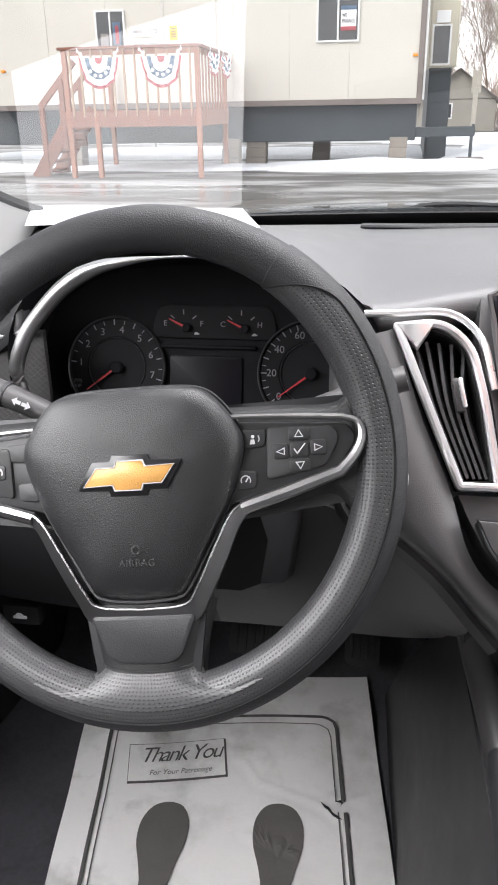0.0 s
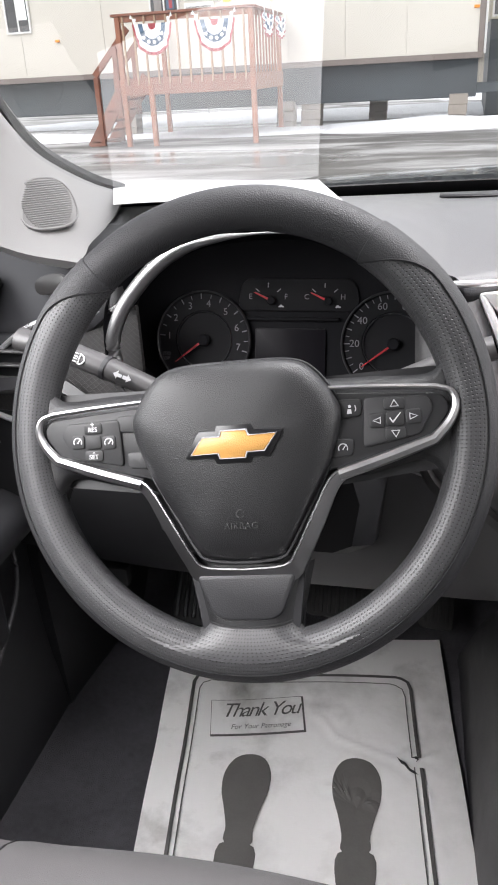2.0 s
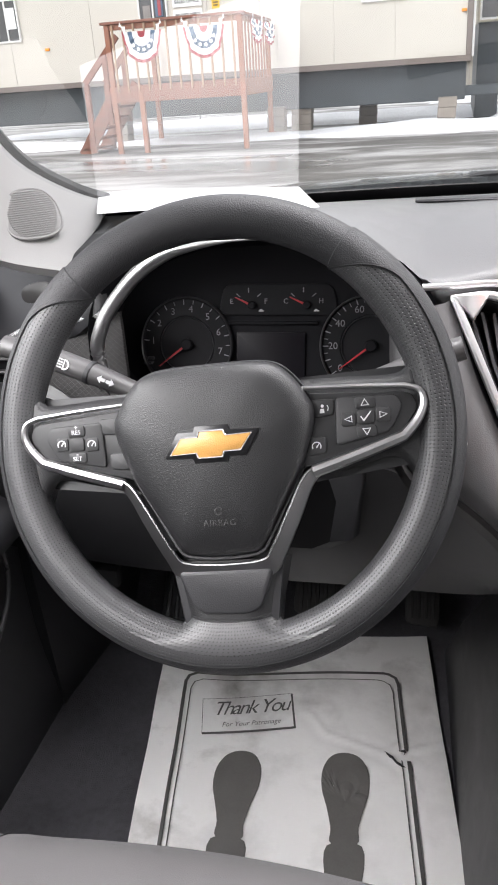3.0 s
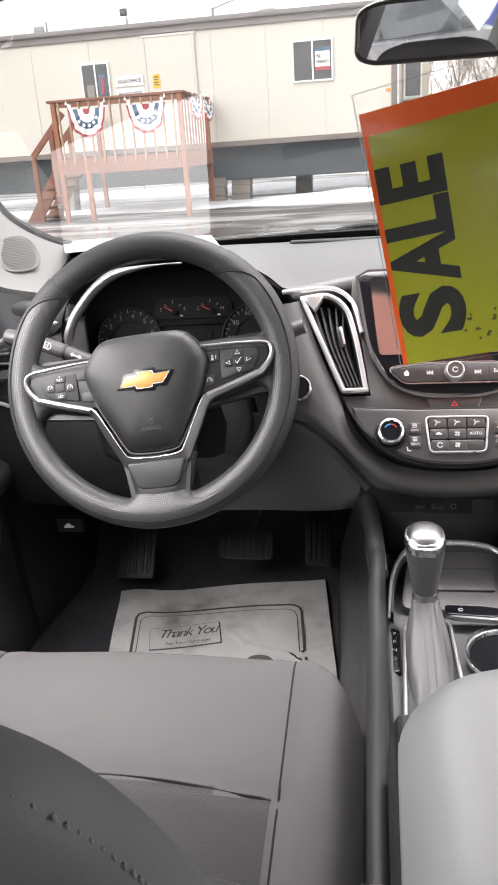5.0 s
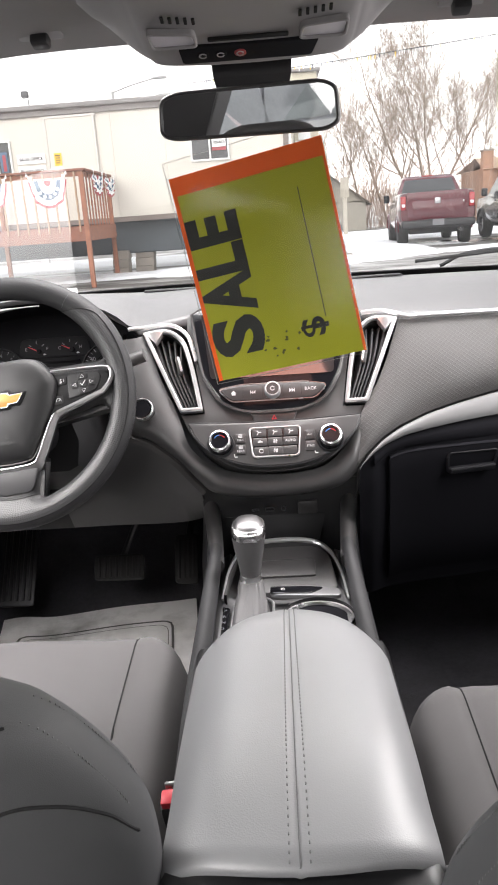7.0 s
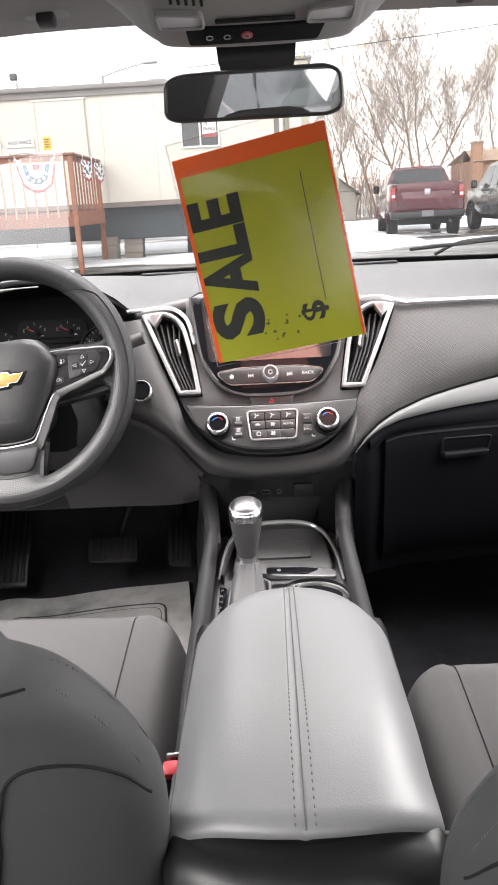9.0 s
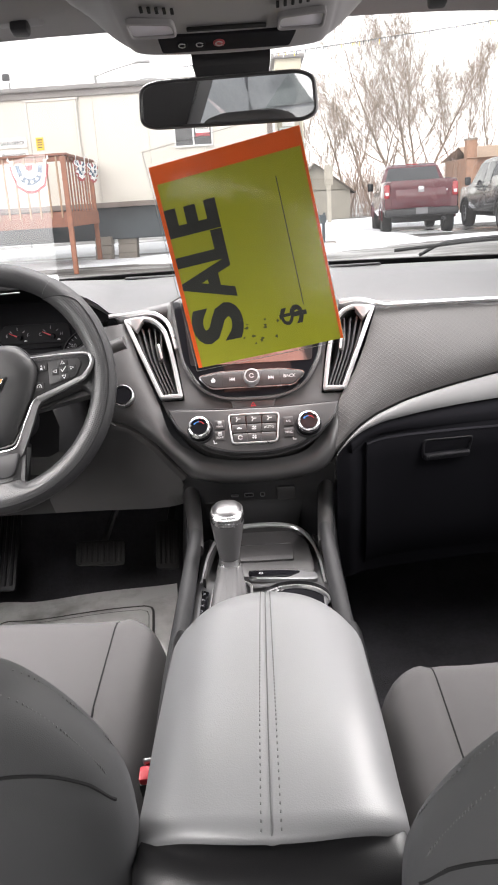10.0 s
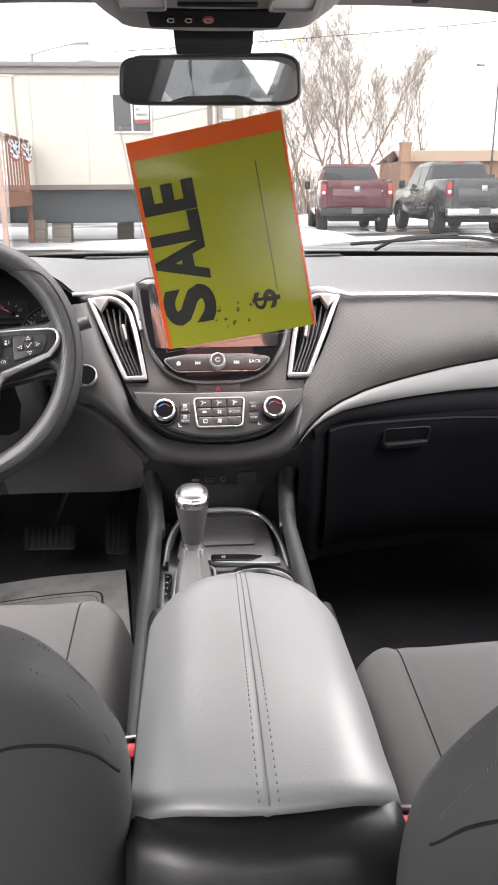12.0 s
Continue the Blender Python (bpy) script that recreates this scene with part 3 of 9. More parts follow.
for side, sname in ((-1, "left"), (1, "right")):
    # front pillar: from the dash corner up and back to the roof
    inner = spline([(0.655, 2.155, 1.005), (0.690, 2.125, 1.024), (0.714, 2.055, 1.062), (0.714, 1.99, 1.103), (0.695, 1.91, 1.15), (0.645, 1.77, 1.235), (0.585, 1.62, 1.330)], 5)
    outer = spline([(0.64, 1.96, 0.955), (0.70, 1.93, 0.975), (0.745, 1.87, 1.02), (0.755, 1.80, 1.07), (0.735, 1.72, 1.13), (0.685, 1.60, 1.22), (0.60, 1.47, 1.345)], 5)
    mid = [(a + b) / 2 + V(-0.022, -0.012, 0.012) for a, b in zip(inner, outer)]
    rows = [[V(side * p.x, p.y, p.z) for p in r] for r in (inner, [(a * 3 + m) / 4 + V(-0.006, -0.006, 0.003) for a, m in zip(inner, mid)], mid, outer)]
    pillar = solo("front_pillar", sheet(rows, 0.012), M_PILLAR, "light grey plastic trim of the front roof pillar", "pillar trim", kind="structure")
    # black edge of the glass beside the pillar
    edge = [V(side * (p.x + 0.004), p.y + 0.012, p.z + 0.003) for p in inner]
    solo("trim", tube(edge, 0.008, 6), M_FRIT, "black rubber edge beside the windscreen", "trim", kind="structure")
    # middle and rear pillars
    for y0, y1, w in ((0.80, 0.72, 0.22), (0.74, 0.72, 0.058), (-0.28, -0.62, 0.20)):
        a = [V(side * 0.735, y0, 0.93), V(side * 0.70, y0 - 0.03, 1.10), V(side * 0.60, y0 - 0.07, 1.345)]
        b = [V(side * 0.735, y0 + w, 0.93), V(side * 0.70, y0 + w - 0.03, 1.10), V(side * 0.60, y0 + w - 0.05, 1.345)]
        solo("roof_pillar", sheet([spline(a, 5), spline(b, 5)], 0.03), {0.22: M_BPILLAR, 0.058: M_PILLAR_DK}.get(w, M_HEAD), "trimmed roof pillar between the side windows", "pillar trim", kind="structure")
    # door panels
    for y0, y1 in ((0.68, 1.97), (-0.40, 0.66)):
        prof = [(0.775, 0.930), (0.765, 0.950), (0.748, 0.940), (0.750, 0.80), (0.760, 0.72), (0.705, 0.695), (0.705, 0.655), (0.760, 0.62), (0.765, 0.45), (0.745, 0.30), (0.755, 0.24)]
        prof = [p for p in spline([V(a, b, 0) for a, b in prof], 3)]
        rr = [[V(side * p.x, y0 + (y1 - y0) * i / 6, p.y) for p in prof] for i in range(7)]
        solo("wall_%s" % sname, sheet(rr, 0.03), M_BLACK, "black moulded door panel of the car", "door panel", kind="structure")
        win = solo("window_2", sheet([[V(side * 0.735, y0, 0.95), V(side * 0.735, y1 - 0.05, 0.95)], [V(side * 0.70, y0, 1.10), V(side * 0.70, y1 - 0.30, 1.12)], [V(side * 0.60, y0, 1.33), V(side * 0.60, min(y1 - 0.5, 1.45), 1.33)]]), M_GLASS_SIDE,
                   "tinted side window of the car", "window", kind="structure")
        win.visible_shadow = False
    # kick panel ahead of the door
    solo("wall_%s" % sname, sheet([[V(side * 0.760, 1.94, 0.24), V(side * 0.74, 2.15, 0.24), V(side * 0.72, 2.42, 0.24)], [V(side * 0.785, 1.94, 0.90), V(side * 0.785, 2.15, 0.95), V(side * 0.75, 2.42, 0.96)]], 0.02), M_BLACK, "black kick panel beside the footwell", "kick panel", kind="structure")
    # roof rail above the doors
    solo("trim", tube([V(side * 0.60, 1.50, 1.335), V(side * 0.605, 0.6, 1.345), V(side * 0.60, -0.4, 1.33)], 0.022, 8), M_HEAD, "grey padded rail along the roof edge", "trim", kind="structure")

# floor pan, footwells and firewall
rows = []
for y, z in ((-0.6, 0.30), (0.0, 0.27), (0.9, 0.25), (1.6, 0.25), (1.95, 0.25), (2.12, 0.254), (2.20, 0.268), (2.28, 0.36), (2.36, 0.52), (2.40, 0.78)):
    rows.append([V(-0.78 + 1.56 * i / 24, y, z + 0.10 * math.exp(-((-0.74 + 1.48 * i / 24) / 0.112) ** 4) + 0.05 * max(0, (abs(-0.74 + 1.48 * i / 24) - 0.66) / 0.08)) for i in range(25)])
solo("floor", sheet(rows, 0.02), M_CARPET, "black carpeted floor of the car with footwells", "floor", kind="structure")
solo("wall_front", sheet([[V(-0.78, 2.40, 0.70), V(0.78, 2.40, 0.70)], [V(-0.78, 2.38, 0.96), V(0.78, 2.38, 0.96)]], 0.02), M_BLACK, "black bulkhead under the dashboard", "bulkhead", kind="structure")
solo("wall_back", sheet([[V(-0.74, -0.62, 0.25), V(0.74, -0.62, 0.25)], [V(-0.74, -0.55, 0.97), V(0.74, -0.55, 0.97)], [V(-0.74, -0.95, 0.99), V(0.74, -0.95, 0.99)]], 0.02), M_HEAD, "grey rear bulkhead and parcel shelf", "bulkhead", kind="structure")
back_glass = solo("window_3", sheet([[V(-0.60, -1.05, 1.0), V(0.60, -1.05, 1.0)], [V(-0.52, -0.50, 1.30), V(0.52, -0.50, 1.30)]]), M_GLASS_SIDE, "sloping rear window of the car", "window", kind="structure")
back_glass.visible_shadow = False

# bonnet and wiper, outside the windscreen
rows = []
for t in (0, 0.15, 0.35, 0.6, 0.85, 1.0):
    rows.append([V(s * 0.86, 2.44 + 1.05 * t - 0.30 * s * s * (0.4 + 0.6 * t), 0.985 - 0.03 * s * s - 0.06 * t - 0.16 * t ** 3) for s in (-1 + i / 10 for i in range(21))])
hood = thing("bonnet", "dark grey painted bonnet of the car", "bonnet", (0, 2.5, 0.9))
part("panel", sheet(rows, 0.01), M_P_GREY, hood)
part("cowl", sheet([[V(s * 0.80, 2.40 - 0.17 * s * s, 0.958 - 0.02 * s * s) for s in (-1 + i / 10 for i in range(21))], [V(s * 0.83, 2.48 - 0.2 * s * s, 0.972 - 0.03 * s * s) for s in (-1 + i / 10 for i in range(21))]], 0.01), M_BLACK, hood, "black plastic cowl")
for a, b, c, tip in (((0.40, 2.44, 0.985), (0.46, 2.42, 1.012), (0.58, 2.375, 1.022), (0.70, 2.30, 1.00)),
                     ((-0.22, 2.47, 0.965), (-0.14, 2.47, 0.985), (0.00, 2.44, 0.985), (0.30, 2.40, 0.978))):
    wiper = thing("windscreen_wiper", "black windscreen wiper resting at the foot of the glass", "wiper", a, group="windscreen wipers")
    part("arm", tube(spline([a, b, c], 5), 0.0045, 6), M_BLACK, wiper)
    part("blade", tube(spline([V(*b) - V(0.12, -0.01, 0.012), V(*c) + V(0, 0.0, -0.006), tip], 5), 0.0035, 6, flat=1.3), M_RUBBER, wiper)

# ---- dashboard ----
dash = thing("dashboard", "dark grey soft-touch dashboard with chrome trim and two tall centre vents", "dashboard", (0, 2.0, 0.65))

DASH_EDGE = [(-0.82, 1.945, 0.880), (-0.70, 1.92, 0.900), (-0.62, 1.895, 0.918), (-0.572, 1.870, 0.946), (-0.540, 1.858, 0.982), (-0.50, 1.852, 1.004), (-0.45, 1.848, 1.018), (-0.393, 1.846, 1.023), (-0.335, 1.848, 1.018),
             (-0.285, 1.852, 1.003), (-0.248, 1.862, 0.978), (-0.218, 1.870, 0.964), (-0.12, 1.885, 0.978), (0.0, 1.885, 0.985), (0.12, 1.882, 0.975), (0.20, 1.880, 0.962), (0.35, 1.885, 0.953), (0.55, 1.90, 0.938), (0.80, 1.94, 0.905)]
edge = spline(DASH_EDGE, 5)
rows = []
for k in range(9):
    t = k / 8
    row = []
    for e in edge:
        s = e.x / 0.80
        far = V(e.x, 2.335 - 0.17 * s * s, 0.972)
        y = e.y + 0.006 + (far.y - e.y) * t
        bulge = 0.016 * math.sin(math.pi * min(1, t * 1.15)) * (1 - t)
        z = 0.994 + (e.z - 0.994) * (1 - t) ** 3.0 + bulge - 0.022 * t ** 4
        row.append(V(e.x, y, z))
    rows.append(row)
def roll(x):
    """How far the pad's front edge rolls down: little over the instruments."""
    return 0.22 if abs(x + 0.393) < 0.165 else 1.0


front = [[V(p.x, p.y - 0.010 * roll(p.x), p.z - 0.008 * roll(p.x)) for p in edge], [V(p.x, p.y - 0.009 * roll(p.x), p.z - 0.024 * roll(p.x)) for p in edge], [V(p.x, p.y + 0.03 * roll(p.x), p.z - 0.045 * roll(p.x)) for p in edge]]
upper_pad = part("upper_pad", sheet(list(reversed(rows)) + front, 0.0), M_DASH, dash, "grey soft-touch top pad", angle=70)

# shade on the pad's driver-side corner, given as black faces
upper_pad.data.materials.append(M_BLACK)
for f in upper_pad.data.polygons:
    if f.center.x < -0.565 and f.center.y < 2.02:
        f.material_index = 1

# long demister slots along the foot of the windscreen
for x0, x1 in ((-0.245, -0.02), (0.03, 0.26)):
    part("demister_slot", rbox(x1 - x0, 0.022, 0.004, 0.0018, 1, ((x0 + x1) / 2, 2.12, 0.9985)), M_BLACK, dash, "black slot in the top pad", m=None)

ST0 = axes((1, 0, 0), (0, 0.521, 0.854), (0, -0.854, 0.521), (0, 1.77, 0.833))
# passenger side: embossed trim, chrome strip, silver swoosh, glove box
def along(table, x):
    """A height read from a short table of (x, z), straight between its rows."""
    for (a, b), (c, d) in zip(table, table[1:]):
        if x <= c:
            return b + (d - b) * max(0.0, x - a) / (c - a)
    return table[-1][1]


SWOOSH_TOP = ((0.126, 0.7420), (0.132, 0.7495), (0.147, 0.7650), (0.167, 0.7795), (0.196, 0.7940), (0.244, 0.8090), (0.292, 0.8185), (0.341, 0.8262), (0.391, 0.8330), (0.480, 0.8455), (0.600, 0.8570), (0.800, 0.8700))
SWOOSH_LOW = ((0.126, 0.7400), (0.132, 0.7480), (0.151, 0.7630), (0.170, 0.7730), (0.204, 0.7830), (0.241, 0.7875), (0.289, 0.7920), (0.337, 0.7950), (0.385, 0.7970), (0.480, 0.8010), (0.600, 0.8040), (0.800, 0.8060))
LID_TOP = ((0.150, 0.7380), (0.171, 0.7530), (0.182, 0.7565), (0.201, 0.7600), (0.238, 0.7612), (0.331, 0.7604), (0.409, 0.7585), (0.800, 0.7480))
STACK_EDGE = ((0.049, 0.7480), (0.094, 0.7680), (0.114, 0.7870), (0.132, 0.8115), (0.147, 0.8354), (0.168, 0.862), (0.196, 0.914), (0.207, 0.950), (0.900, 1.2))


def face_y(x, z):
    """Depth of the passenger side of the dash over its own plan."""
    y = 1.745 + (z - 0.80) * 0.62 + 0.05 * min(1.0, max(0.0, (x - 0.15) / 0.25)) + 0.10 * max(0.0, x - 0.4) ** 2
    return min(y, 1.79 + (z - 0.833) * 0.61) if x < 0.2 else y


def finer(table, n):
    a, b = table[0], table[-1]
    return [a + (b - a) * (i / n) ** 1.6 for i in range(n + 1)]


rows = []
xs = finer((0.126, 0.80), 40)
for k in range(11):
    t = k / 10
    row = []
    for x in xs:
        top = min(0.951 - 0.055 * max(0, x - 0.2) ** 1.5, along(STACK_EDGE, x))
        low = min(along(SWOOSH_TOP, x), top - 0.002)
        z = top + (low - top) * t
        swell = 0.016 * math.sin(math.pi * t) * min(1.0, max(0.0, (x - 0.126) / 0.15))
        row.append(V(x, face_y(x, z) - swell + 0.010 * t ** 6, z))
    rows.append(row)
RIGHT_TOP = rows[0]
part("passenger_trim", sheet(rows, 0.0), M_TEXTILE, dash, "dark trim embossed with small diamonds", angle=80)
strip = [V(p.x, p.y - 0.006, p.z + 0.003) for p in RIGHT_TOP if p.x >= 0.215]
part("chrome_strip", tube(spline([ST0 @ V(0.150, 0.150, 0.004), ST0 @ V(0.185, 0.152, 0.004)] + strip, 3), 0.0038, 8), M_BRIGHT, dash, "thin chrome strip")

# swoosh: a silver blade that widens to the right, over a black fascia
fine_x = finer((0.127, 0.80), 48)
sw_rows = []
for t, out in ((0.0, -0.002), (0.06, -0.0085), (0.35, -0.0100), (0.75, -0.0080), (0.93, -0.0050), (1.0, 0.004)):
    row = []
    for x in fine_x:
        z = along(SWOOSH_TOP, x) + (along(SWOOSH_LOW, x) - along(SWOOSH_TOP, x)) * t
        row.append(V(x, face_y(x, z) + out * min(1.0, 0.25 + (x - 0.126) / 0.10), z))
    sw_rows.append(row)
part("swoosh_trim", sheet(sw_rows, 0.0), M_SWOOSH, dash, "satin silver blade above the glove box", angle=50)
def lid_point(x, z, out=0.0):
    """The glove box lid follows the dash across and leans away towards its foot."""
    zt = along(LID_TOP, x)
    return V(x, face_y(x, zt) - out + (zt - z) * 0.16, z)


low_rows = []
for k in range(9):
    t = k / 8
    row = []
    for x in fine_x:
        z0 = along(SWOOSH_LOW, x)
        z = z0 + 0.001 - (z0 - 0.50) * t
        row.append(V(x, (lid_point(x, min(z, along(LID_TOP, x))).y if z < z0 - 0.004 else face_y(x, z0)) + 0.006 + 0.02 * t ** 4, z))
    low_rows.append(row)
part("lower_panel_right", sheet(low_rows, 0.0), M_GLOVE_BLK, dash, "black lower panel on the passenger side", angle=80)
brow = []
for t, back in ((0.0, 0.002), (0.25, -0.001), (0.8, 0.002), (1.0, 0.010)):
    brow.append([V(x, face_y(x, z) + back, z) for x, z in ((x, along(SWOOSH_LOW, x) + (max(along(LID_TOP, x), 0.7) + 0.003 - along(SWOOSH_LOW, x)) * t) for x in fine_x if x >= 0.150)])
part("glove_box_brow", sheet(brow, 0.0), M_GLOVE_BLK, dash, "black fascia between the blade and the glove box", angle=80)


lid_x = [0.176 + 0.496 * i / 30 for i in range(31)]
lid_rows = [[lid_point(x, along(LID_TOP, x), -0.012) for x in lid_x], [lid_point(x, along(LID_TOP, x), 0.001) for x in lid_x], [lid_point(x, along(LID_TOP, x) - 0.004, 0.004) for x in lid_x]]
lid_rows += [[lid_point(x, along(LID_TOP, x) - 0.004 - 0.255 * k / 8, 0.002 - 0.04 * max(0.0, (k - 5) / 3) ** 2) for x in lid_x] for k in range(1, 9)]
part("glove_box_lid", sheet(lid_rows, 0.006), M_GLOVE_BLK, dash, "black glove box lid", angle=60)
part("glove_box_edge", tube([lid_point(x, along(LID_TOP, x) - 0.001, 0.003) for x in lid_x], 0.0010, 6), M_GLOVE_BLK, dash, "soft edge of the lid")
hx = (lid_point(0.352, 0.735) - lid_point(0.266, 0.735)).normalized()
HM = axes(hx, V(0, 0, 1), hx.cross(V(0, 0, 1)), lid_point(0.309, 0.732, 0.004))
handle = part("glove_box_handle", frame_ring(ccw([tuple(p) for p in rounded([(-0.043, 0.018), (-0.043, -0.017), (0.036, -0.017), (0.045, 0.016)], 0.008)]), ccw([tuple(p) for p in rounded([(-0.039, 0.015), (-0.039, -0.014), (0.033, -0.014), (0.041, 0.013)], 0.008)]), -0.002, 0.0035, 0.001), M_GLOVE_LID, dash, "black pull handle", m=HM)
part("pull_lip", prism(rounded([(-0.041, -0.0165), (0.035, -0.0165), (0.037, -0.006), (-0.041, -0.006)], 0.004), 0.0, 0.011, 0.004), M_GLOVE_LID, handle, "rounded lip of the handle", m=HM)

# ---- centre stack: local axes across, up the slope, out towards the seats ----
ST = axes((1, 0, 0), (0, 0.521, 0.854), (0, -0.854, 0.521), (0, 1.77, 0.833))
CL = ST @ Matrix.Translation((0, -0.006, 0.016)) @ Matrix.Rotation(radians(-6), 4, "X")
stack_low = [(-0.148, -0.004), (-0.138, -0.026), (-0.118, -0.058), (-0.085, -0.085), (-0.045, -0.100), (0, -0.104)]
stack_low = [Vector(p) for p in stack_low] + [Vector((-p[0], p[1])) for p in reversed(stack_low[:-1])]
stack_side_l = [Vector((-0.134, 0.165)), Vector((-0.136, 0.128)), Vector((-0.1225, 0.075)), Vector((-0.110, -0.004))]
stack_poly = stack_side_l + [p.to_2d() for p in spline([V(p.x, p.y, 0) for p in stack_low], 3)] + [Vector((-p.x, p.y)) for p in reversed(stack_side_l)] + [Vector((0, 0.176))]
part("stack_surround", prism(stack_poly, -0.05, 0.000, 0.0015), M_SATIN, dash, "satin black centre stack surround", m=ST)

# soft bowl that wraps round the stack: from the driver-side vent down, under the climate panel and up to the blade
BOWL_IN = [(-0.205, 0.950), (-0.182, 0.889), (-0.1536, 0.8305), (-0.138, 0.789), (-0.114, 0.764), (-0.068, 0.7465), (0.0, 0.7400), (0.068, 0.7465), (0.104, 0.7700), (0.1265, 0.8030), (0.142, 0.8290)]
BOWL_OUT = [(-0.262, 0.945), (-0.258, 0.880), (-0.247, 0.830), (-0.229, 0.8035), (-0.200, 0.7940), (-0.160, 0.7680), (-0.122, 0.7330), (-0.100, 0.7170), (-0.050, 0.7080), (0.0, 0.7065), (0.050, 0.7085), (0.095, 0.7165), (0.120, 0.7320), (0.1305, 0.7480), (0.1480, 0.8100)]
b_in, b_out = (spline([V(a, b, 0) for a, b in q], 40) for q in (BOWL_IN, BOWL_OUT))
NB = 96


def evenly(line, n):
    """The polyline cut into n equal lengths."""
    acc = [0.0]
    for a, b in zip(line, line[1:]):
        acc.append(acc[-1] + (b - a).length)
    out, k = [], 0
    for i in range(n + 1):
        d = acc[-1] * i / n
        while k < len(acc) - 2 and acc[k + 1] < d:
            k += 1
        out.append(line[k].lerp(line[k + 1], (d - acc[k]) / max(1e-9, acc[k + 1] - acc[k])))
    return out


b_in, b_out = evenly(b_in, NB), evenly(b_out, NB)
bowl = []
for k in range(9):
    t = k / 8
    row = []
    for i, (p, q) in enumerate(zip(b_in, b_out)):
        g = p.lerp(q, t)
        edge_ = min(1.0, (NB - i) / 10)
        swell = (0.014 * math.sin(math.pi * t ** 0.75) - 0.010 * t ** 4) * edge_
        row.append(V(g.x, 1.77 + (g.y - 0.833) * 0.61 + 0.0015 - swell, g.y))
    bowl.append(row)
BOWL_EDGE = bowl[-1]
bowl.append([V(p.x * 0.99, p.y + 0.018, p.z - 0.003) for p in BOWL_EDGE])
bowl.append([V(p.x * 0.97, p.y + 0.090, p.z - 0.002) for p in BOWL_EDGE])
stack_bowl = part("stack_bowl", sheet(bowl, 0.0), M_BOWL, dash, "dark soft trim that wraps round the centre stack", angle=80)

# recess with sockets under the lip
sock = part("socket_panel", sheet([[V(-0.13, 1.80, 0.700), V(0.13, 1.80, 0.700)], [V(-0.125, 1.79, 0.640), V(0.125, 1.79, 0.640)], [V(-0.11, 1.80, 0.56), V(0.11, 1.80, 0.56)]], 0.006), M_BLACK, dash, "black panel with sockets")
part("panel_face", prism([(-0.082, 0.585), (0.060, 0.585), (0.076, 0.645), (-0.095, 0.645)], -0.001, 0.002, 0.001), M_DASH_LOW, sock, m=axes((1, 0, 0), (0, 0, 1), (0, -1, 0), (0, 1.786, 0)))
for x, w, h, nm in ((-0.041, 0.013, 0.004, "small_socket"), (-0.017, 0.016, 0.007, "data_socket"), (0.006, 0.008, 0.008, "audio_socket")):
    part(nm, frame_ring(box_poly(x - w / 2, 0.655 - h / 2, x + w / 2, 0.655 + h / 2, 0.003), inset(box_poly(x - w / 2, 0.655 - h / 2, x + w / 2, 0.655 + h / 2, 0.003), 0.0013), 0.0, 0.003, 0.0005), M_SILVER, sock, "metal-rimmed socket", m=axes((1, 0, 0), (0, 0, 1), (0, -1, 0), (0, 1.787, 0)))
part("power_socket_cap", prism(box_poly(0.030, 0.645, 0.062, 0.668, 0.004), 0, 0.006, 0.002), M_SATIN, sock, "closed socket cap", m=axes((1, 0, 0), (0, 0, 1), (0, -1, 0), (0, 1.787, 0)))


def vent(side):
    """A tall tapering vent with a chrome frame, curved slats and a thumb wheel."""
    out = [(-0.208, 0.140), (-0.165, 0.146), (-0.138, 0.124), (-0.125, 0.075), (-0.112, 0.000), (-0.149, -0.001)]
    out = rounded([(-a if side > 0 else a, b) for a, b in out], [0.004, 0.02, 0.02, 0.02, 0.005, 0.005], 5)
    out = ccw([tuple(p) for p in out])
    v = part("air_vent", prism(inset(out, 0.004), -0.050, -0.036), M_HOLE, dash, "tall chrome-framed air vent", m=ST)
    part("chrome_frame", frame_ring(out, inset(out, 0.0068), -0.006, 0.008, 0.0025), M_BRIGHT, v, "bright chrome frame", m=ST)
    part("throat", frame_ring(inset(out, 0.006), inset(out, 0.0085), -0.045, 0.0), M_HOLE, v, m=ST)
    sg = -1 if side < 0 else 1
    for k in range(5):
        f = (k + 0.5) / 5.0
        top = V(sg * (0.192 - 0.052 * f), 0.128 - 0.004 * f, -0.006)
        bot = V(sg * (0.146 - 0.026 * f), 0.010, -0.006)
        mid = (top + bot) / 2 + V(sg * (0.004 + 0.006 * f), 0.004, 0.002)
        line = spline([top, mid, bot], 6)
        part("slat", sheet([[p + V(sg * 0.003, 0, 0.0) for p in line], [p + V(0, 0, -0.012) for p in line], [p + V(-sg * 0.004, 0, -0.024) for p in line]], 0.0026), M_SLAT, v, m=ST, angle=70)
    part("thumb_wheel", moved(rbox(0.008, 0.030, 0.012, 0.003, 2), Matrix.Translation((sg * 0.150, 0.080, -0.002)) @ Matrix.Rotation(radians(-12 * sg), 4, "Z")), M_SATIN, v, m=ST)
    part("wheel_insert", moved(rbox(0.004, 0.026, 0.004, 0.0015, 2), Matrix.Translation((sg * 0.1475, 0.081, 0.006)) @ Matrix.Rotation(radians(-12 * sg), 4, "Z")), M_BRIGHT, v, m=ST)
    part("top_wedge", prism([(sg * 0.205, 0.139), (sg * 0.172, 0.141), (sg * 0.186, 0.118)], -0.006, 0.0085, 0.002), M_BRIGHT, v, "chrome wedge", m=ST)


vent(-1)
vent(1)
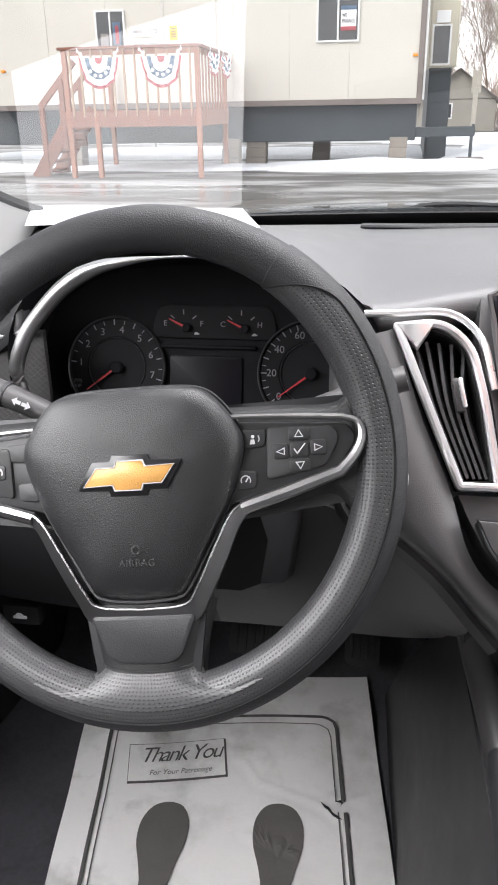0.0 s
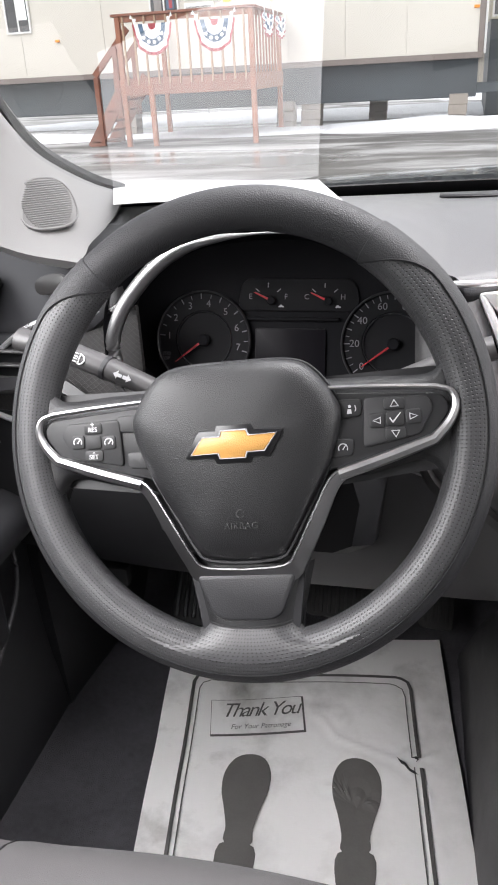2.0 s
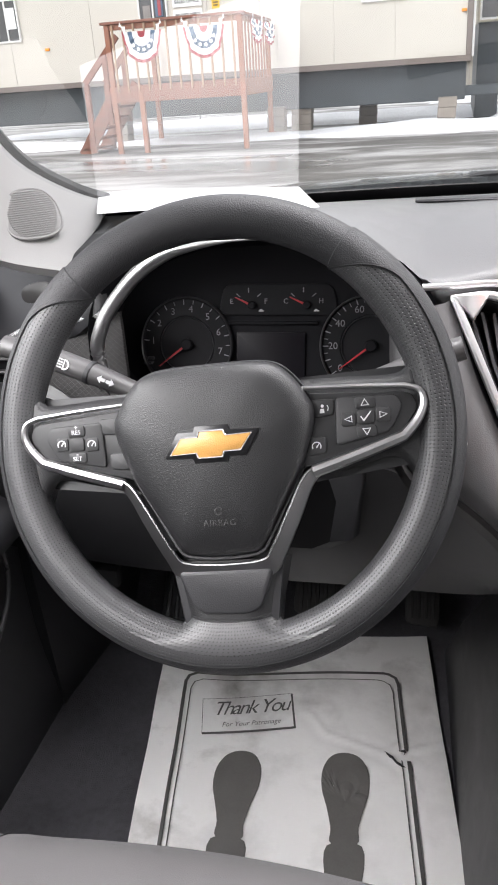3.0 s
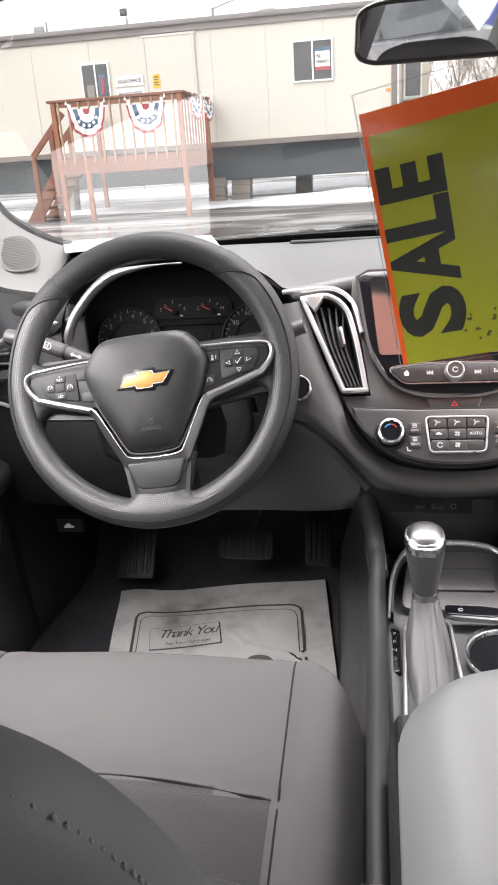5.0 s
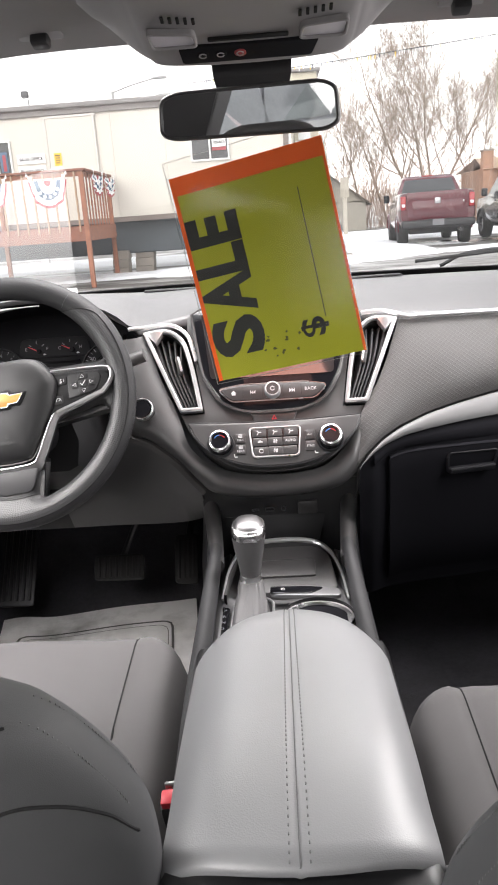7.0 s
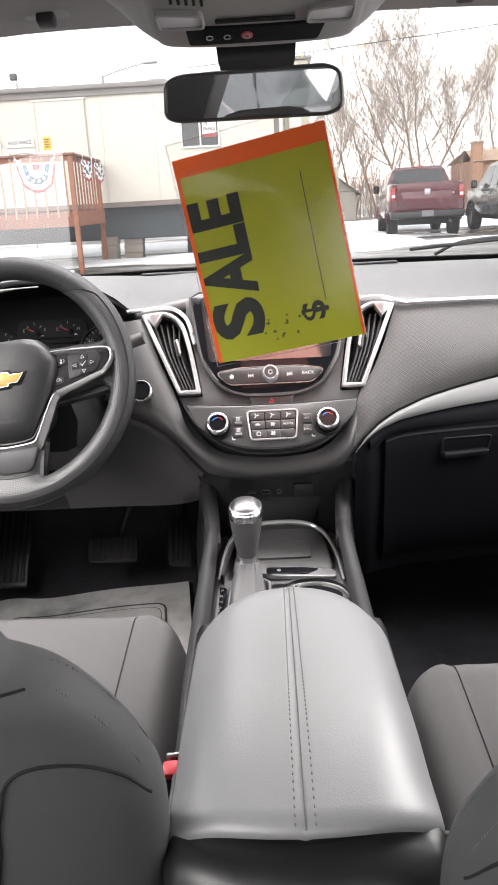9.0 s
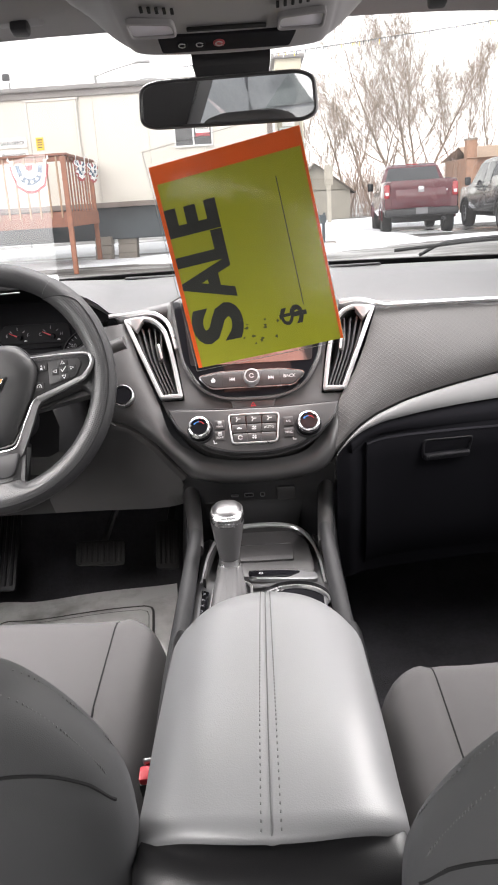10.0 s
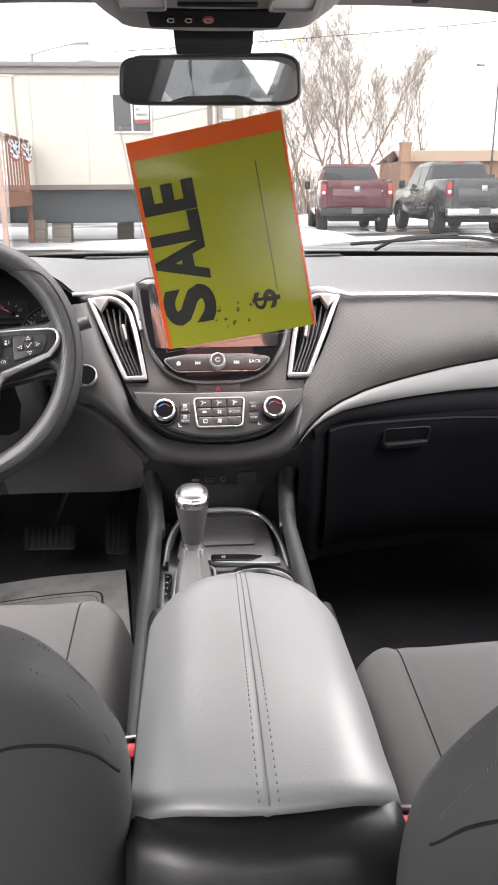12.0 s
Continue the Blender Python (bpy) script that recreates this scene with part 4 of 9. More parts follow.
# chrome arch over the driver-side vent, running towards the instrument hood
part("chrome_strip", tube(spline([ST @ V(a, b, 0.004) for a, b in ((-0.232, 0.148), (-0.205, 0.149), (-0.160, 0.150), (-0.133, 0.128), (-0.121, 0.085))], 5), 0.0032, 8), M_BRIGHT, dash, "chrome arch above the vent")
# start button beside the wheel
start = part("start_button", turned([(0.0, 0.010), (0.013, 0.010), (0.0145, 0.008), (0.0145, 0.0)], 28), M_GLOVE_BLK, dash, "round start button with a chrome ring", m=ST @ Matrix.Translation((-0.207, 0.004, 0.0125)))
part("ring", turned([(0.0145, 0), (0.0145, 0.009), (0.0160, 0.011), (0.0178, 0.009), (0.0178, 0)], 32), M_CHROME, start, m=ST @ Matrix.Translation((-0.207, 0.004, 0.0125)))

# infotainment screen
bez = [(-0.126, 0.165), (-0.112, 0.075), (-0.101, 0.042), (-0.078, 0.010), (-0.043, -0.005), (0, -0.008)]
bez = [Vector(p) for p in bez] + [Vector((-a, b)) for a, b in reversed(bez[:-1])]
bez = [p.to_2d() for p in spline([V(p.x, p.y, 0) for p in bez], 4)] + [Vector((0.112, 0.172)), Vector((-0.112, 0.172))]
head_unit = part("infotainment_unit", prism(bez, 0.0, 0.010, 0.004), M_GLOSS, dash, "dark touch screen unit with a button bar", m=ST)
part("bezel_edge", tube([ST @ V(p.x, p.y, 0.006) for p in inset(bez, -0.001)], 0.0032, 6, closed=True), M_SATIN, head_unit)
part("display", prism(rounded([(-0.098, 0.050), (0.098, 0.050), (0.110, 0.162), (-0.110, 0.162)], 0.006), 0.0098, 0.0112), M_SCREEN, head_unit, "unlit glossy display", m=ST)
bar_poly = rounded([(-0.086, 0.030), (-0.066, 0.010), (0.066, 0.010), (0.086, 0.030), (0.05, 0.036), (-0.05, 0.036)], 0.008)
bar_poly = ccw([tuple(p) for p in bar_poly])
bar = part("button_bar", prism(bar_poly, 0.008, 0.0145, 0.002), M_PIANO, head_unit, "row of media buttons", m=ST)
part("bar_edge", tube([ST @ V(p[0], p[1], 0.0125) for p in inset(bar_poly, -0.0012)], 0.0010, 6, closed=True), M_SILVER, bar)
kn = part("volume_knob", turned([(0, 0.016), (0.0095, 0.016), (0.0105, 0.015), (0.0112, 0.0)], 30), M_PIANO, bar, m=ST @ Matrix.Translation((0, 0.0225, 0.0125)))
part("knob_ring", turned([(0.0095, 0.0155), (0.0108, 0.0172), (0.0122, 0.0155), (0.0128, 0.0)], 32), M_BRIGHT, bar, "chrome knob ring", m=ST @ Matrix.Translation((0, 0.0225, 0.0125)))


def icon_poly(kind, s):
    if kind == "home":
        return [[(-s, 0), (0, s), (s, 0), (s * 0.7, 0), (s * 0.7, -s * 0.8), (-s * 0.7, -s * 0.8), (-s * 0.7, 0)]]
    if kind == "prev":
        return [[(-s, -s * 0.7), (-s * 0.8, -s * 0.7), (-s * 0.8, s * 0.7), (-s, s * 0.7)], [(0, -s * 0.7), (0, s * 0.7), (-s * 0.8, 0)], [(s * 0.8, -s * 0.7), (s * 0.8, s * 0.7), (0, 0)]]
    if kind == "next":
        return [[(-x, y) for x, y in reversed(p)] for p in icon_poly("prev", s)]
    if kind == "up":
        return [[(-s, -s * 0.8), (s, -s * 0.8), (0, s)]]
    if kind == "bars":
        return [[(-s, b), (s, b), (s, b + s * 0.35), (-s, b + s * 0.35)] for b in (-s * 0.9, -s * 0.2, s * 0.5)]
    if kind == "seat":
        return [[(-s, s), (-s * 0.5, s), (-s * 0.2, -s * 0.4), (s, -s * 0.4), (s, -s * 0.9), (-s * 0.6, -s * 0.9)]]
    if kind == "fan":
        return [[(0, 0), (s * math.cos(a), s * math.sin(a)), (s * math.cos(a + 0.9), s * math.sin(a + 0.9))] for a in (0.2, 1.77, 3.34, 4.91)]
    if kind == "flow":
        return [[(-s, -s), (-s * 0.6, -s), (-s * 0.1, 0), (s, 0.1 * s), (s, s * 0.4), (-s * 0.3, s * 0.35)], arc(-s * 0.6, s * 0.7, s * 0.3, 0, 330, 8)]
    if kind == "car":
        return [[(-s, -s * 0.3), (s, -s * 0.3), (s, s * 0.15), (s * 0.55, s * 0.2), (s * 0.2, s * 0.6), (-s * 0.4, s * 0.6), (-s * 0.7, s * 0.15), (-s, s * 0.1)]]
    if kind == "ring":
        return [arc(0, 0, s, 20, 340, 14) + list(reversed(arc(0, 0, s * 0.7, 20, 340, 14)))]
    if kind == "gauge":
        return [arc(0, 0, s, -30, 210, 16) + list(reversed(arc(0, 0, s * 0.80, -30, 210, 16))), [(-s * 0.15, -s * 0.2), (s * 0.05, -s * 0.35), (s * 0.75, s * 0.75), (s * 0.6, s * 0.8)]]
    if kind == "voice":
        return [arc(-s * 0.3, s * 0.45, s * 0.32, 0, 330, 10), [(-s * 0.9, -s), (s * 0.1, -s), (-s * 0.05, -s * 0.1), (-s * 0.7, -s * 0.1)], arc(0, 0, s, -40, 40, 6) + list(reversed(arc(0, 0, s * 0.82, -40, 40, 6)))]
    if kind == "lamp":
        return [arc(0, 0, s, -90, 90, 8) + list(reversed(arc(0, 0, s * 0.75, -90, 90, 8))), [(-s * 0.18, -s), (0, -s), (0, s), (-s * 0.18, s)]] + [[(-s * 1.3, b), (-s * 0.4, b), (-s * 0.4, b + s * 0.18), (-s * 1.3, b + s * 0.18)] for b in (-s * 0.8, -s * 0.3, s * 0.2, s * 0.7)]
    if kind == "arrows":
        return [frame_pts for frame_pts in ([(-s * 1.7, 0), (-s * 0.9, s * 0.7), (-s * 0.9, s * 0.3), (-s * 0.1, s * 0.3), (-s * 0.1, -s * 0.3), (-s * 0.9, -s * 0.3), (-s * 0.9, -s * 0.7)], [(s * 1.7, 0), (s * 0.9, -s * 0.7), (s * 0.9, -s * 0.3), (s * 0.1, -s * 0.3), (s * 0.1, s * 0.3), (s * 0.9, s * 0.3), (s * 0.9, s * 0.7)])]
    if kind == "dot":
        return [arc(0, 0, s, 0, 330, 11)]
    return [[(-s, -s), (s, -s), (s, s), (-s, s)]]


def icon(kind, s, parent, m, mat=None):
    bm = join(*[prism(p, 0.0, 0.0005) for p in icon_poly(kind, s)])
    return part("symbol", bm, mat or M_WHITE_PRINT, parent, m=m, smooth=False)


def at(base, x, y, z):
    return base @ Matrix.Translation((x, y, z))


icon("home", 0.0042, bar, at(ST, -0.062, 0.0225, 0.0146))
icon("prev", 0.0046, bar, at(ST, -0.031, 0.0225, 0.0146))
icon("next", 0.0046, bar, at(ST, 0.030, 0.0225, 0.0146))
part("word", letters("BACK", 0.0075, 0.0004), M_WHITE_PRINT, bar, m=at(ST, 0.060, 0.0235, 0.0148), smooth=False)
icon("ring", 0.0038, bar, at(ST, 0, 0.0225, 0.0287))
for x in (-0.047, -0.016, 0.016, 0.045):
    part("button_gap", rbox(0.0008, 0.020, 0.0012, 0, 1, (x, 0.0225, 0.0145)), M_BLACK, bar, m=ST)

# hazard switch
hz = part("hazard_switch", prism(rounded([(-0.037, -0.0075), (0.037, -0.0075), (0.030, -0.027), (-0.030, -0.027)], 0.004), 0.0, 0.006, 0.002), M_PIANO, dash, "hazard switch with a red triangle", m=ST)
tri_o, tri_i = [(-0.0045, -0.0215), (0.0045, -0.0215), (0, -0.0135)], [(-0.0024, -0.0203), (0.0024, -0.0203), (0, -0.0158)]
part("triangle", frame_ring(tri_o, tri_i, 0.0062, 0.0068), M_RED, hz, m=ST, smooth=False)

# climate panel
clim = [(-0.134, -0.020), (-0.118, -0.050), (-0.083, -0.078), (-0.045, -0.092), (0, -0.096)]
clim = [Vector(p) for p in clim] + [Vector((-a, b)) for a, b in reversed(clim[:-1])]
clim = [p.to_2d() for p in spline([V(p.x, p.y, 0) for p in clim], 4)] + [Vector((0.05, -0.0235)), Vector((-0.05, -0.0235))]
climate = part("climate_panel", prism(clim, -0.020, 0.004, 0.002), M_SATIN, dash, "climate control panel with two knobs", m=CL)
part("panel_gap", tube([CL @ V(p.x, p.y, 0.002) for p in inset(ccw([tuple(q) for q in clim]), -0.0012)], 0.0014, 6, closed=True), M_BLACK, climate)
hv = rounded([(-0.041, -0.034), (-0.036, -0.084), (0.036, -0.084), (0.041, -0.034)], 0.008)
hv = ccw([tuple(p) for p in hv])
part("chrome_frame", frame_ring(hv, inset(hv, 0.0026), 0.003, 0.0085, 0.001), M_BRIGHT, climate, "thin chrome frame", m=CL)
part("key_field", prism(inset(hv, 0.0022), 0.003, 0.005), M_GLOSS, climate, m=CL)
for j, (yy, names) in enumerate(((-0.0435, ("flow", "flow", "flow")), (-0.0585, ("car", "fan", "AUTO")), (-0.0735, ("ring", "fan", "")))):
    for i, nm in enumerate(names):
        x = (-0.0245, 0, 0.0245)[i] * (1 - 0.05 * j)
        if j == 0 and i != 1:
            pass
        key = part("key", prism(box_poly(x - 0.0112, yy - 0.0068, x + 0.0112, yy + 0.0068, 0.002), 0.004, 0.0072, 0.001), M_PIANO, climate, "small black climate key", m=CL)
        if nm == "AUTO":
            part("word", letters("AUTO", 0.0058, 0.0003), M_WHITE_PRINT, key, m=at(CL, x, yy, 0.0076), smooth=False)
        elif nm:
            icon(nm, 0.0038, key, at(CL, x, yy, 0.0073))
for sg, top_word, low_word in ((-1, "MAX", "REAR"), (1, "A/C", "SYNC")):
    for yy, w in ((-0.050, top_word), (-0.0685, low_word)):
        key = part("key", prism(box_poly(sg * 0.0535 - 0.0075, yy - 0.0078, sg * 0.0535 + 0.0075, yy + 0.0078, 0.002), 0.003, 0.0058, 0.001), M_PIANO, climate, "small black climate key", m=CL)
        part("word", letters(w, 0.0048, 0.0003), M_WHITE_PRINT, key, m=at(CL, sg * 0.0535, yy - (0.003 if sg < 0 else 0), 0.0061), smooth=False)
        if sg < 0:
            icon("bars", 0.0030, key, at(CL, sg * 0.0535, yy + 0.0035, 0.0059))
    icon("seat", 0.0030, climate, at(CL, sg * 0.0615, -0.078, 0.0042))
    km = at(CL, sg * 0.0845, -0.058, 0.003)
    knob = part("temperature_knob", turned([(0.0, 0.019), (0.0125, 0.019), (0.0142, 0.0205), (0.0158, 0.0195), (0.0172, 0.012), (0.0180, 0.0)], 36), M_GLOSS, climate, "round temperature knob with a chrome ring", m=km)
    part("chrome_ring", turned([(0.0128, 0.0192), (0.0140, 0.0222), (0.0164, 0.0210), (0.0177, 0.0150)], 40), M_CHROME, knob, m=km)
    part("collar", turned([(0.0180, 0.0), (0.0185, 0.004), (0.0205, 0.0045), (0.0215, 0.002), (0.0215, 0)], 40), M_BLACK, knob, m=km)
    for a0, a1, mm in ((60, 120, M_BLUE), (0, 60, M_RED)):
        a0, a1 = a0 + 30, a1 + 30
        ro = arc(0, 0, 0.0095, a0, a1, 8) + list(reversed(arc(0, 0, 0.0080, a0, a1, 8)))
        part("scale_arc", prism(ro, 0.0188, 0.0194), mm, knob, m=km, smooth=False)

# ---- driver's side ----
# instrument hood and cluster
CM = axes((1, 0, 0), (0, 0.259, 0.966), (0, -0.966, 0.259), (-0.392, 1.925, 0.885))
def hood_ring(w, up, dn, n=40):
    out = []
    for i in range(n):
        a = 2 * math.pi * i / n
        c, s = math.cos(a), math.sin(a)
        out.append((w * math.copysign(abs(c) ** 0.75, c), (up if s > 0 else dn) * math.copysign(abs(s) ** 0.85, s)))
    return out


def opening(w, u_, d_, n, y):
    """The instrument opening in an upright plane."""
    return [V(-0.391 + a * w / 0.177, y - 0.006 * b / 0.12, 0.885 + b) for a, b in hood_ring(0.177, u_, d_, n)]


face_ring = [CM @ V(x, y, 0.0) for x, y in hood_ring(0.176, 0.100, 0.078)]
part("instrument_hood", sheet([opening(0.184, 0.130, 0.085, 40, 1.856), opening(0.180, 0.127, 0.084, 40, 1.866), opening(0.177, 0.120, 0.082, 40, 1.90), face_ring], 0.0, closed=True), M_DIAL, dash, "black tunnel round the instruments", angle=80)
left_arc = spline([V(-0.548, 1.828, 0.862), V(-0.553, 1.828, 0.900), V(-0.546, 1.829, 0.926), V(-0.533, 1.832, 0.948), V(-0.505, 1.835, 0.978), V(-0.475, 1.837, 0.997), V(-0.442, 1.836, 1.005), V(-0.405, 1.836, 1.009), V(-0.372, 1.836, 1.010)], 5)
nl_ = len(left_arc) - 1
part("chrome_arc", tube(left_arc, [0.0012 + 0.0062 * max(0.0, min(1.0, (0.86 - i / nl_) * 4)) for i in range(nl_ + 1)], 16), M_CHROME_DK, dash, "chrome arc beside the instruments")
right_arc = [V(-0.784 - p.x, p.y, p.z) for p in left_arc[: nl_ // 2]]
part("chrome_arc", tube(right_arc, [0.0058 - 0.0046 * i / len(right_arc) for i in range(len(right_arc))], 12), M_BRIGHT, dash, "chrome arc beside the instruments")
cluster = part("instrument_panel", prism(hood_ring(0.182, 0.106, 0.084), -0.012, 0.0), M_DIAL, dash, "instrument cluster with two dials and small gauges", m=CM)


def needle(parent, m, length, angle, hub=0.0065):
    a = radians(angle)
    d, n_ = Vector((math.cos(a), math.sin(a))), Vector((-math.sin(a), math.cos(a)))
    poly = [d * 0.001 + n_ * 0.0012, d * 0.001 - n_ * 0.0012, d * length - n_ * 0.0005, d * length + n_ * 0.0005]
    part("needle", prism([tuple(p) for p in poly], 0.004, 0.006), M_RED, parent, "red needle", m=m, smooth=False)
    part("needle_hub", turned([(0.0, 0.0066), (hub * 0.8, 0.0066), (hub, 0.0055), (hub, 0.0)], 24), M_DIAL, parent, m=m)


def dial(x, y, r, words, a0, a1, needle_angle, ticks):
    m = at(CM, x, y, 0.001)
    d = part("dial", turned([(0, 0.0), (r * 0.62, 0.0), (r * 0.66, 0.0018), (r, 0.0022), (r * 1.03, 0.005), (r * 1.07, 0.0045), (r * 1.07, -0.001)], 56), M_DIAL2, cluster, "round black dial", m=m)
    part("dial_rim", turned([(r * 1.03, 0.005), (r * 1.05, 0.0062), (r * 1.075, 0.0045)], 64), M_SILVER_DK, d, m=m)
    part("inner_ring", turned([(r * 0.60, 0.0008), (r * 0.615, 0.0022), (r * 0.63, 0.0008)], 56), M_SILVER_DK, d, m=m)
    n = len(words)
    for i, w in enumerate(words):
        a = radians(a0 + (a1 - a0) * i / (n - 1))
        part("number", letters(w, 0.0105, 0.0004), M_DIAL_PRINT, d, m=at(m, r * 0.79 * math.cos(a), r * 0.79 * math.sin(a), 0.003), smooth=False)
    marks = []
    for i in range(ticks + 1):
        a = radians(a0 + (a1 - a0) * i / ticks)
        c, s = math.cos(a), math.sin(a)
        l, w = (0.006, 0.0006) if i % 2 == 0 else (0.004, 0.0004)
        marks.append(moved(rbox(l, w * 2, 0.0004), Matrix.Translation((r * 0.95 * c, r * 0.95 * s, 0.0028)) @ Matrix.Rotation(a, 4, "Z")))
    part("dial_scale", join(*marks), M_DIAL_PRINT, d, m=m, smooth=False)
    needle(d, m, r * 0.80, needle_angle)
    return d


rev = dial(-0.095, -0.006, 0.0495, list("12345678"), 174, -41, 217, 16)
part("words", letters("RPM\nx1000", 0.0058, 0.0003), M_DIAL_PRINT, rev, m=at(CM, -0.116, -0.046, 0.0042), smooth=False)
part("words", letters("AUTO\nSTOP", 0.0052, 0.0003), M_DIAL_PRINT, rev, m=at(CM, -0.140, -0.024, 0.0042), smooth=False)
spd = dial(0.108, -0.006, 0.0505, ["0", "20", "40", "60", "80", "100", "120", "140"], 217, -37, 217, 28)
pod = part("gauge_pod", prism(rounded([(-0.058, 0.026), (0.074, 0.026), (0.068, 0.060), (-0.052, 0.060)], 0.012), 0.0, 0.004, 0.002), M_DIAL2, cluster, "upper pod with fuel and temperature gauges", m=CM)
for x, l, r_ in ((-0.024, "E", "F"), (0.036, "C", "H")):
    part("letter", letters(l, 0.0078, 0.0004), M_DIAL_PRINT, pod, m=at(CM, x - 0.019, 0.041, 0.0044), smooth=False)
    part("letter", letters(r_, 0.0078, 0.0004), M_DIAL_PRINT, pod, m=at(CM, x + 0.019, 0.041, 0.0044), smooth=False)
    needle(pod, at(CM, x + 0.004, 0.037, 0.003), 0.020, 155, 0.0045)
    for a in (140, 90, 40):
        part("tick", moved(rbox(0.005, 0.0011, 0.0004), Matrix.Translation((x + 0.015 * math.cos(radians(a)), 0.038 + 0.015 * math.sin(radians(a)), 0.0043)) @ Matrix.Rotation(radians(a), 4, "Z")), M_DIAL_PRINT, pod, m=CM, smooth=False)
    icon("car", 0.0028, pod, at(CM, x + 0.014, 0.031, 0.0043))
part("shelf_line", rbox(0.100, 0.004, 0.006, 0.001, 1, (0.002, 0.018, 0.002)), M_DIAL, cluster, m=CM)
part("info_display", prism(box_poly(-0.038, -0.062, 0.038, 0.008, 0.002), 0.0, 0.003, 0.001), M_SCREEN_DULL, cluster, "dark unlit display", m=CM)

# left end: strip, panel, side vent, light switch
part("chrome_strip", tube(spline([(-0.540, 1.848, 0.939), (-0.580, 1.868, 0.926), (-0.620, 1.878, 0.918), (-0.666, 1.881, 0.906), (-0.705, 1.886, 0.882), (-0.760, 1.905, 0.840)], 6), 0.0034, 8), M_BRIGHT, dash, "thin chrome strip")
part("side_trim", sheet([spline([(-0.535, 1.862, 0.935), (-0.600, 1.886, 0.916), (-0.66, 1.892, 0.900), (-0.78, 1.93, 0.835)], 4), spline([(-0.535, 1.862, 0.870), (-0.60, 1.878, 0.858), (-0.66, 1.888, 0.850), (-0.78, 1.93, 0.80)], 4), spline([(-0.535, 1.850, 0.80), (-0.60, 1.862, 0.79), (-0.66, 1.870, 0.78), (-0.78, 1.90, 0.74)], 4)], 0.004), M_TEXTILE_SHADED, dash, "dark trim embossed with small diamonds")
part("side_blade", sheet([spline([(-0.720, 1.872, 0.846), (-0.637, 1.858, 0.856), (-0.58, 1.845, 0.826), (-0.54, 1.835, 0.806)], 5), spline([(-0.720, 1.864, 0.834), (-0.637, 1.850, 0.844), (-0.58, 1.838, 0.816), (-0.54, 1.828, 0.798)], 5), spline([(-0.720, 1.874, 0.826), (-0.637, 1.860, 0.836), (-0.58, 1.848, 0.808), (-0.54, 1.838, 0.790)], 5)], 0.0), M_BLACK, dash, "black blade under the trim")
lv = part("air_vent", rbox(0.085, 0.03, 0.060, 0.012, 3, (-0.715, 1.902, 0.858)), M_COLUMN, dash, "side air vent under the chrome strip")
for k in range(3):
    part("slat", rbox(0.075, 0.012, 0.004, 0.0015, 1, (-0.715, 1.886, 0.842 + 0.016 * k)), M_SATIN, lv)
part("chrome_frame", tube(spline([(-0.770, 1.884, 0.812), (-0.722, 1.872, 0.802), (-0.675, 1.862, 0.792)], 6), 0.0034, 8), M_BRIGHT, lv, "lower chrome strip of the vent")
recess = part("pad_recess", prism(hood_ring(0.022, 0.011, 0.011, 28), -0.004, 0.0015, 0.001), M_SATIN_LT, dash, "small oval recess in the pad", m=axes((0.95, -0.2, 0.25), (-0.18, 0.28, 0.94), (-0.26, -0.94, 0.24), (-0.664, 1.930, 0.938)))
sw = part("light_switch_panel", rbox(0.10, 0.03, 0.075, 0.008, 2, (-0.755, 1.89, 0.735)), M_SATIN, dash, "panel with the headlamp switch")
part("switch_knob", turned([(0, 0.012), (0.014, 0.012), (0.017, 0.009), (0.018, 0)], 28), M_BLACK, sw, "round headlamp switch", m=axes((1, 0, 0), (0, 0, 1), (0, -1, 0), (-0.755, 1.875, 0.735)))
icon("fan", 0.006, sw, axes((1, 0, 0), (0, 0, 1), (0, -1, 0), (-0.755, 1.8625, 0.735)))

# lower driver panels under the column
rows = [spline([(-0.78, 1.90, 0.80), (-0.55, 1.86, 0.80), (-0.30, 1.83, 0.79), (-0.20, 1.79, 0.775), (-0.13, 1.765, 0.725)], 6),
        spline([(-0.78, 1.88, 0.74), (-0.55, 1.835, 0.72), (-0.30, 1.815, 0.715), (-0.19, 1.80, 0.705), (-0.125, 1.775, 0.695)], 6),
        spline([(-0.78, 1.88, 0.66), (-0.55, 1.855, 0.64), (-0.30, 1.85, 0.645), (-0.18, 1.845, 0.650), (-0.125, 1.81, 0.66)], 6),
        spline([(-0.78, 1.90, 0.62), (-0.55, 1.875, 0.612), (-0.30, 1.872, 0.612), (-0.18, 1.87, 0.612), (-0.12, 1.86, 0.625)], 6),
        spline([(-0.78, 1.96, 0.63), (-0.55, 1.94, 0.625), (-0.30, 1.94, 0.625), (-0.18, 1.94, 0.625), (-0.12, 1.93, 0.63)], 6)]
knee = part("knee_panel", sheet(rows, 0.004), M_KNEE, dash, "grey knee panel under the steering column", angle=60)
# faces left of the column go black: the panel's unlit side as colour
knee.data.materials.append(M_COLUMN)
for f in knee.data.polygons:
    if f.center.x < -0.36:
        f.material_index = 1
part("panel_seam", tube(spline([(-0.187, 1.800, 0.708), (-0.185, 1.815, 0.69), (-0.181, 1.842, 0.650), (-0.180, 1.868, 0.616)], 4), 0.0014, 6), M_BLACK, dash)
kl = [p for p in BOWL_EDGE if -0.245 < p.x < -0.105 and p.z < 0.84]
part("driver_lower_trim", sheet([[p + V(0, 0.004, 0.001) for p in kl], [p + V(-0.003, -0.003, -0.003) for p in kl], [p + V(-0.008, 0.000, -0.010) for p in kl], [p + V(-0.010, 0.022, -0.016) for p in kl]], 0.0), M_SATIN_LT, dash, "satin edge running down to the centre stack", angle=50)
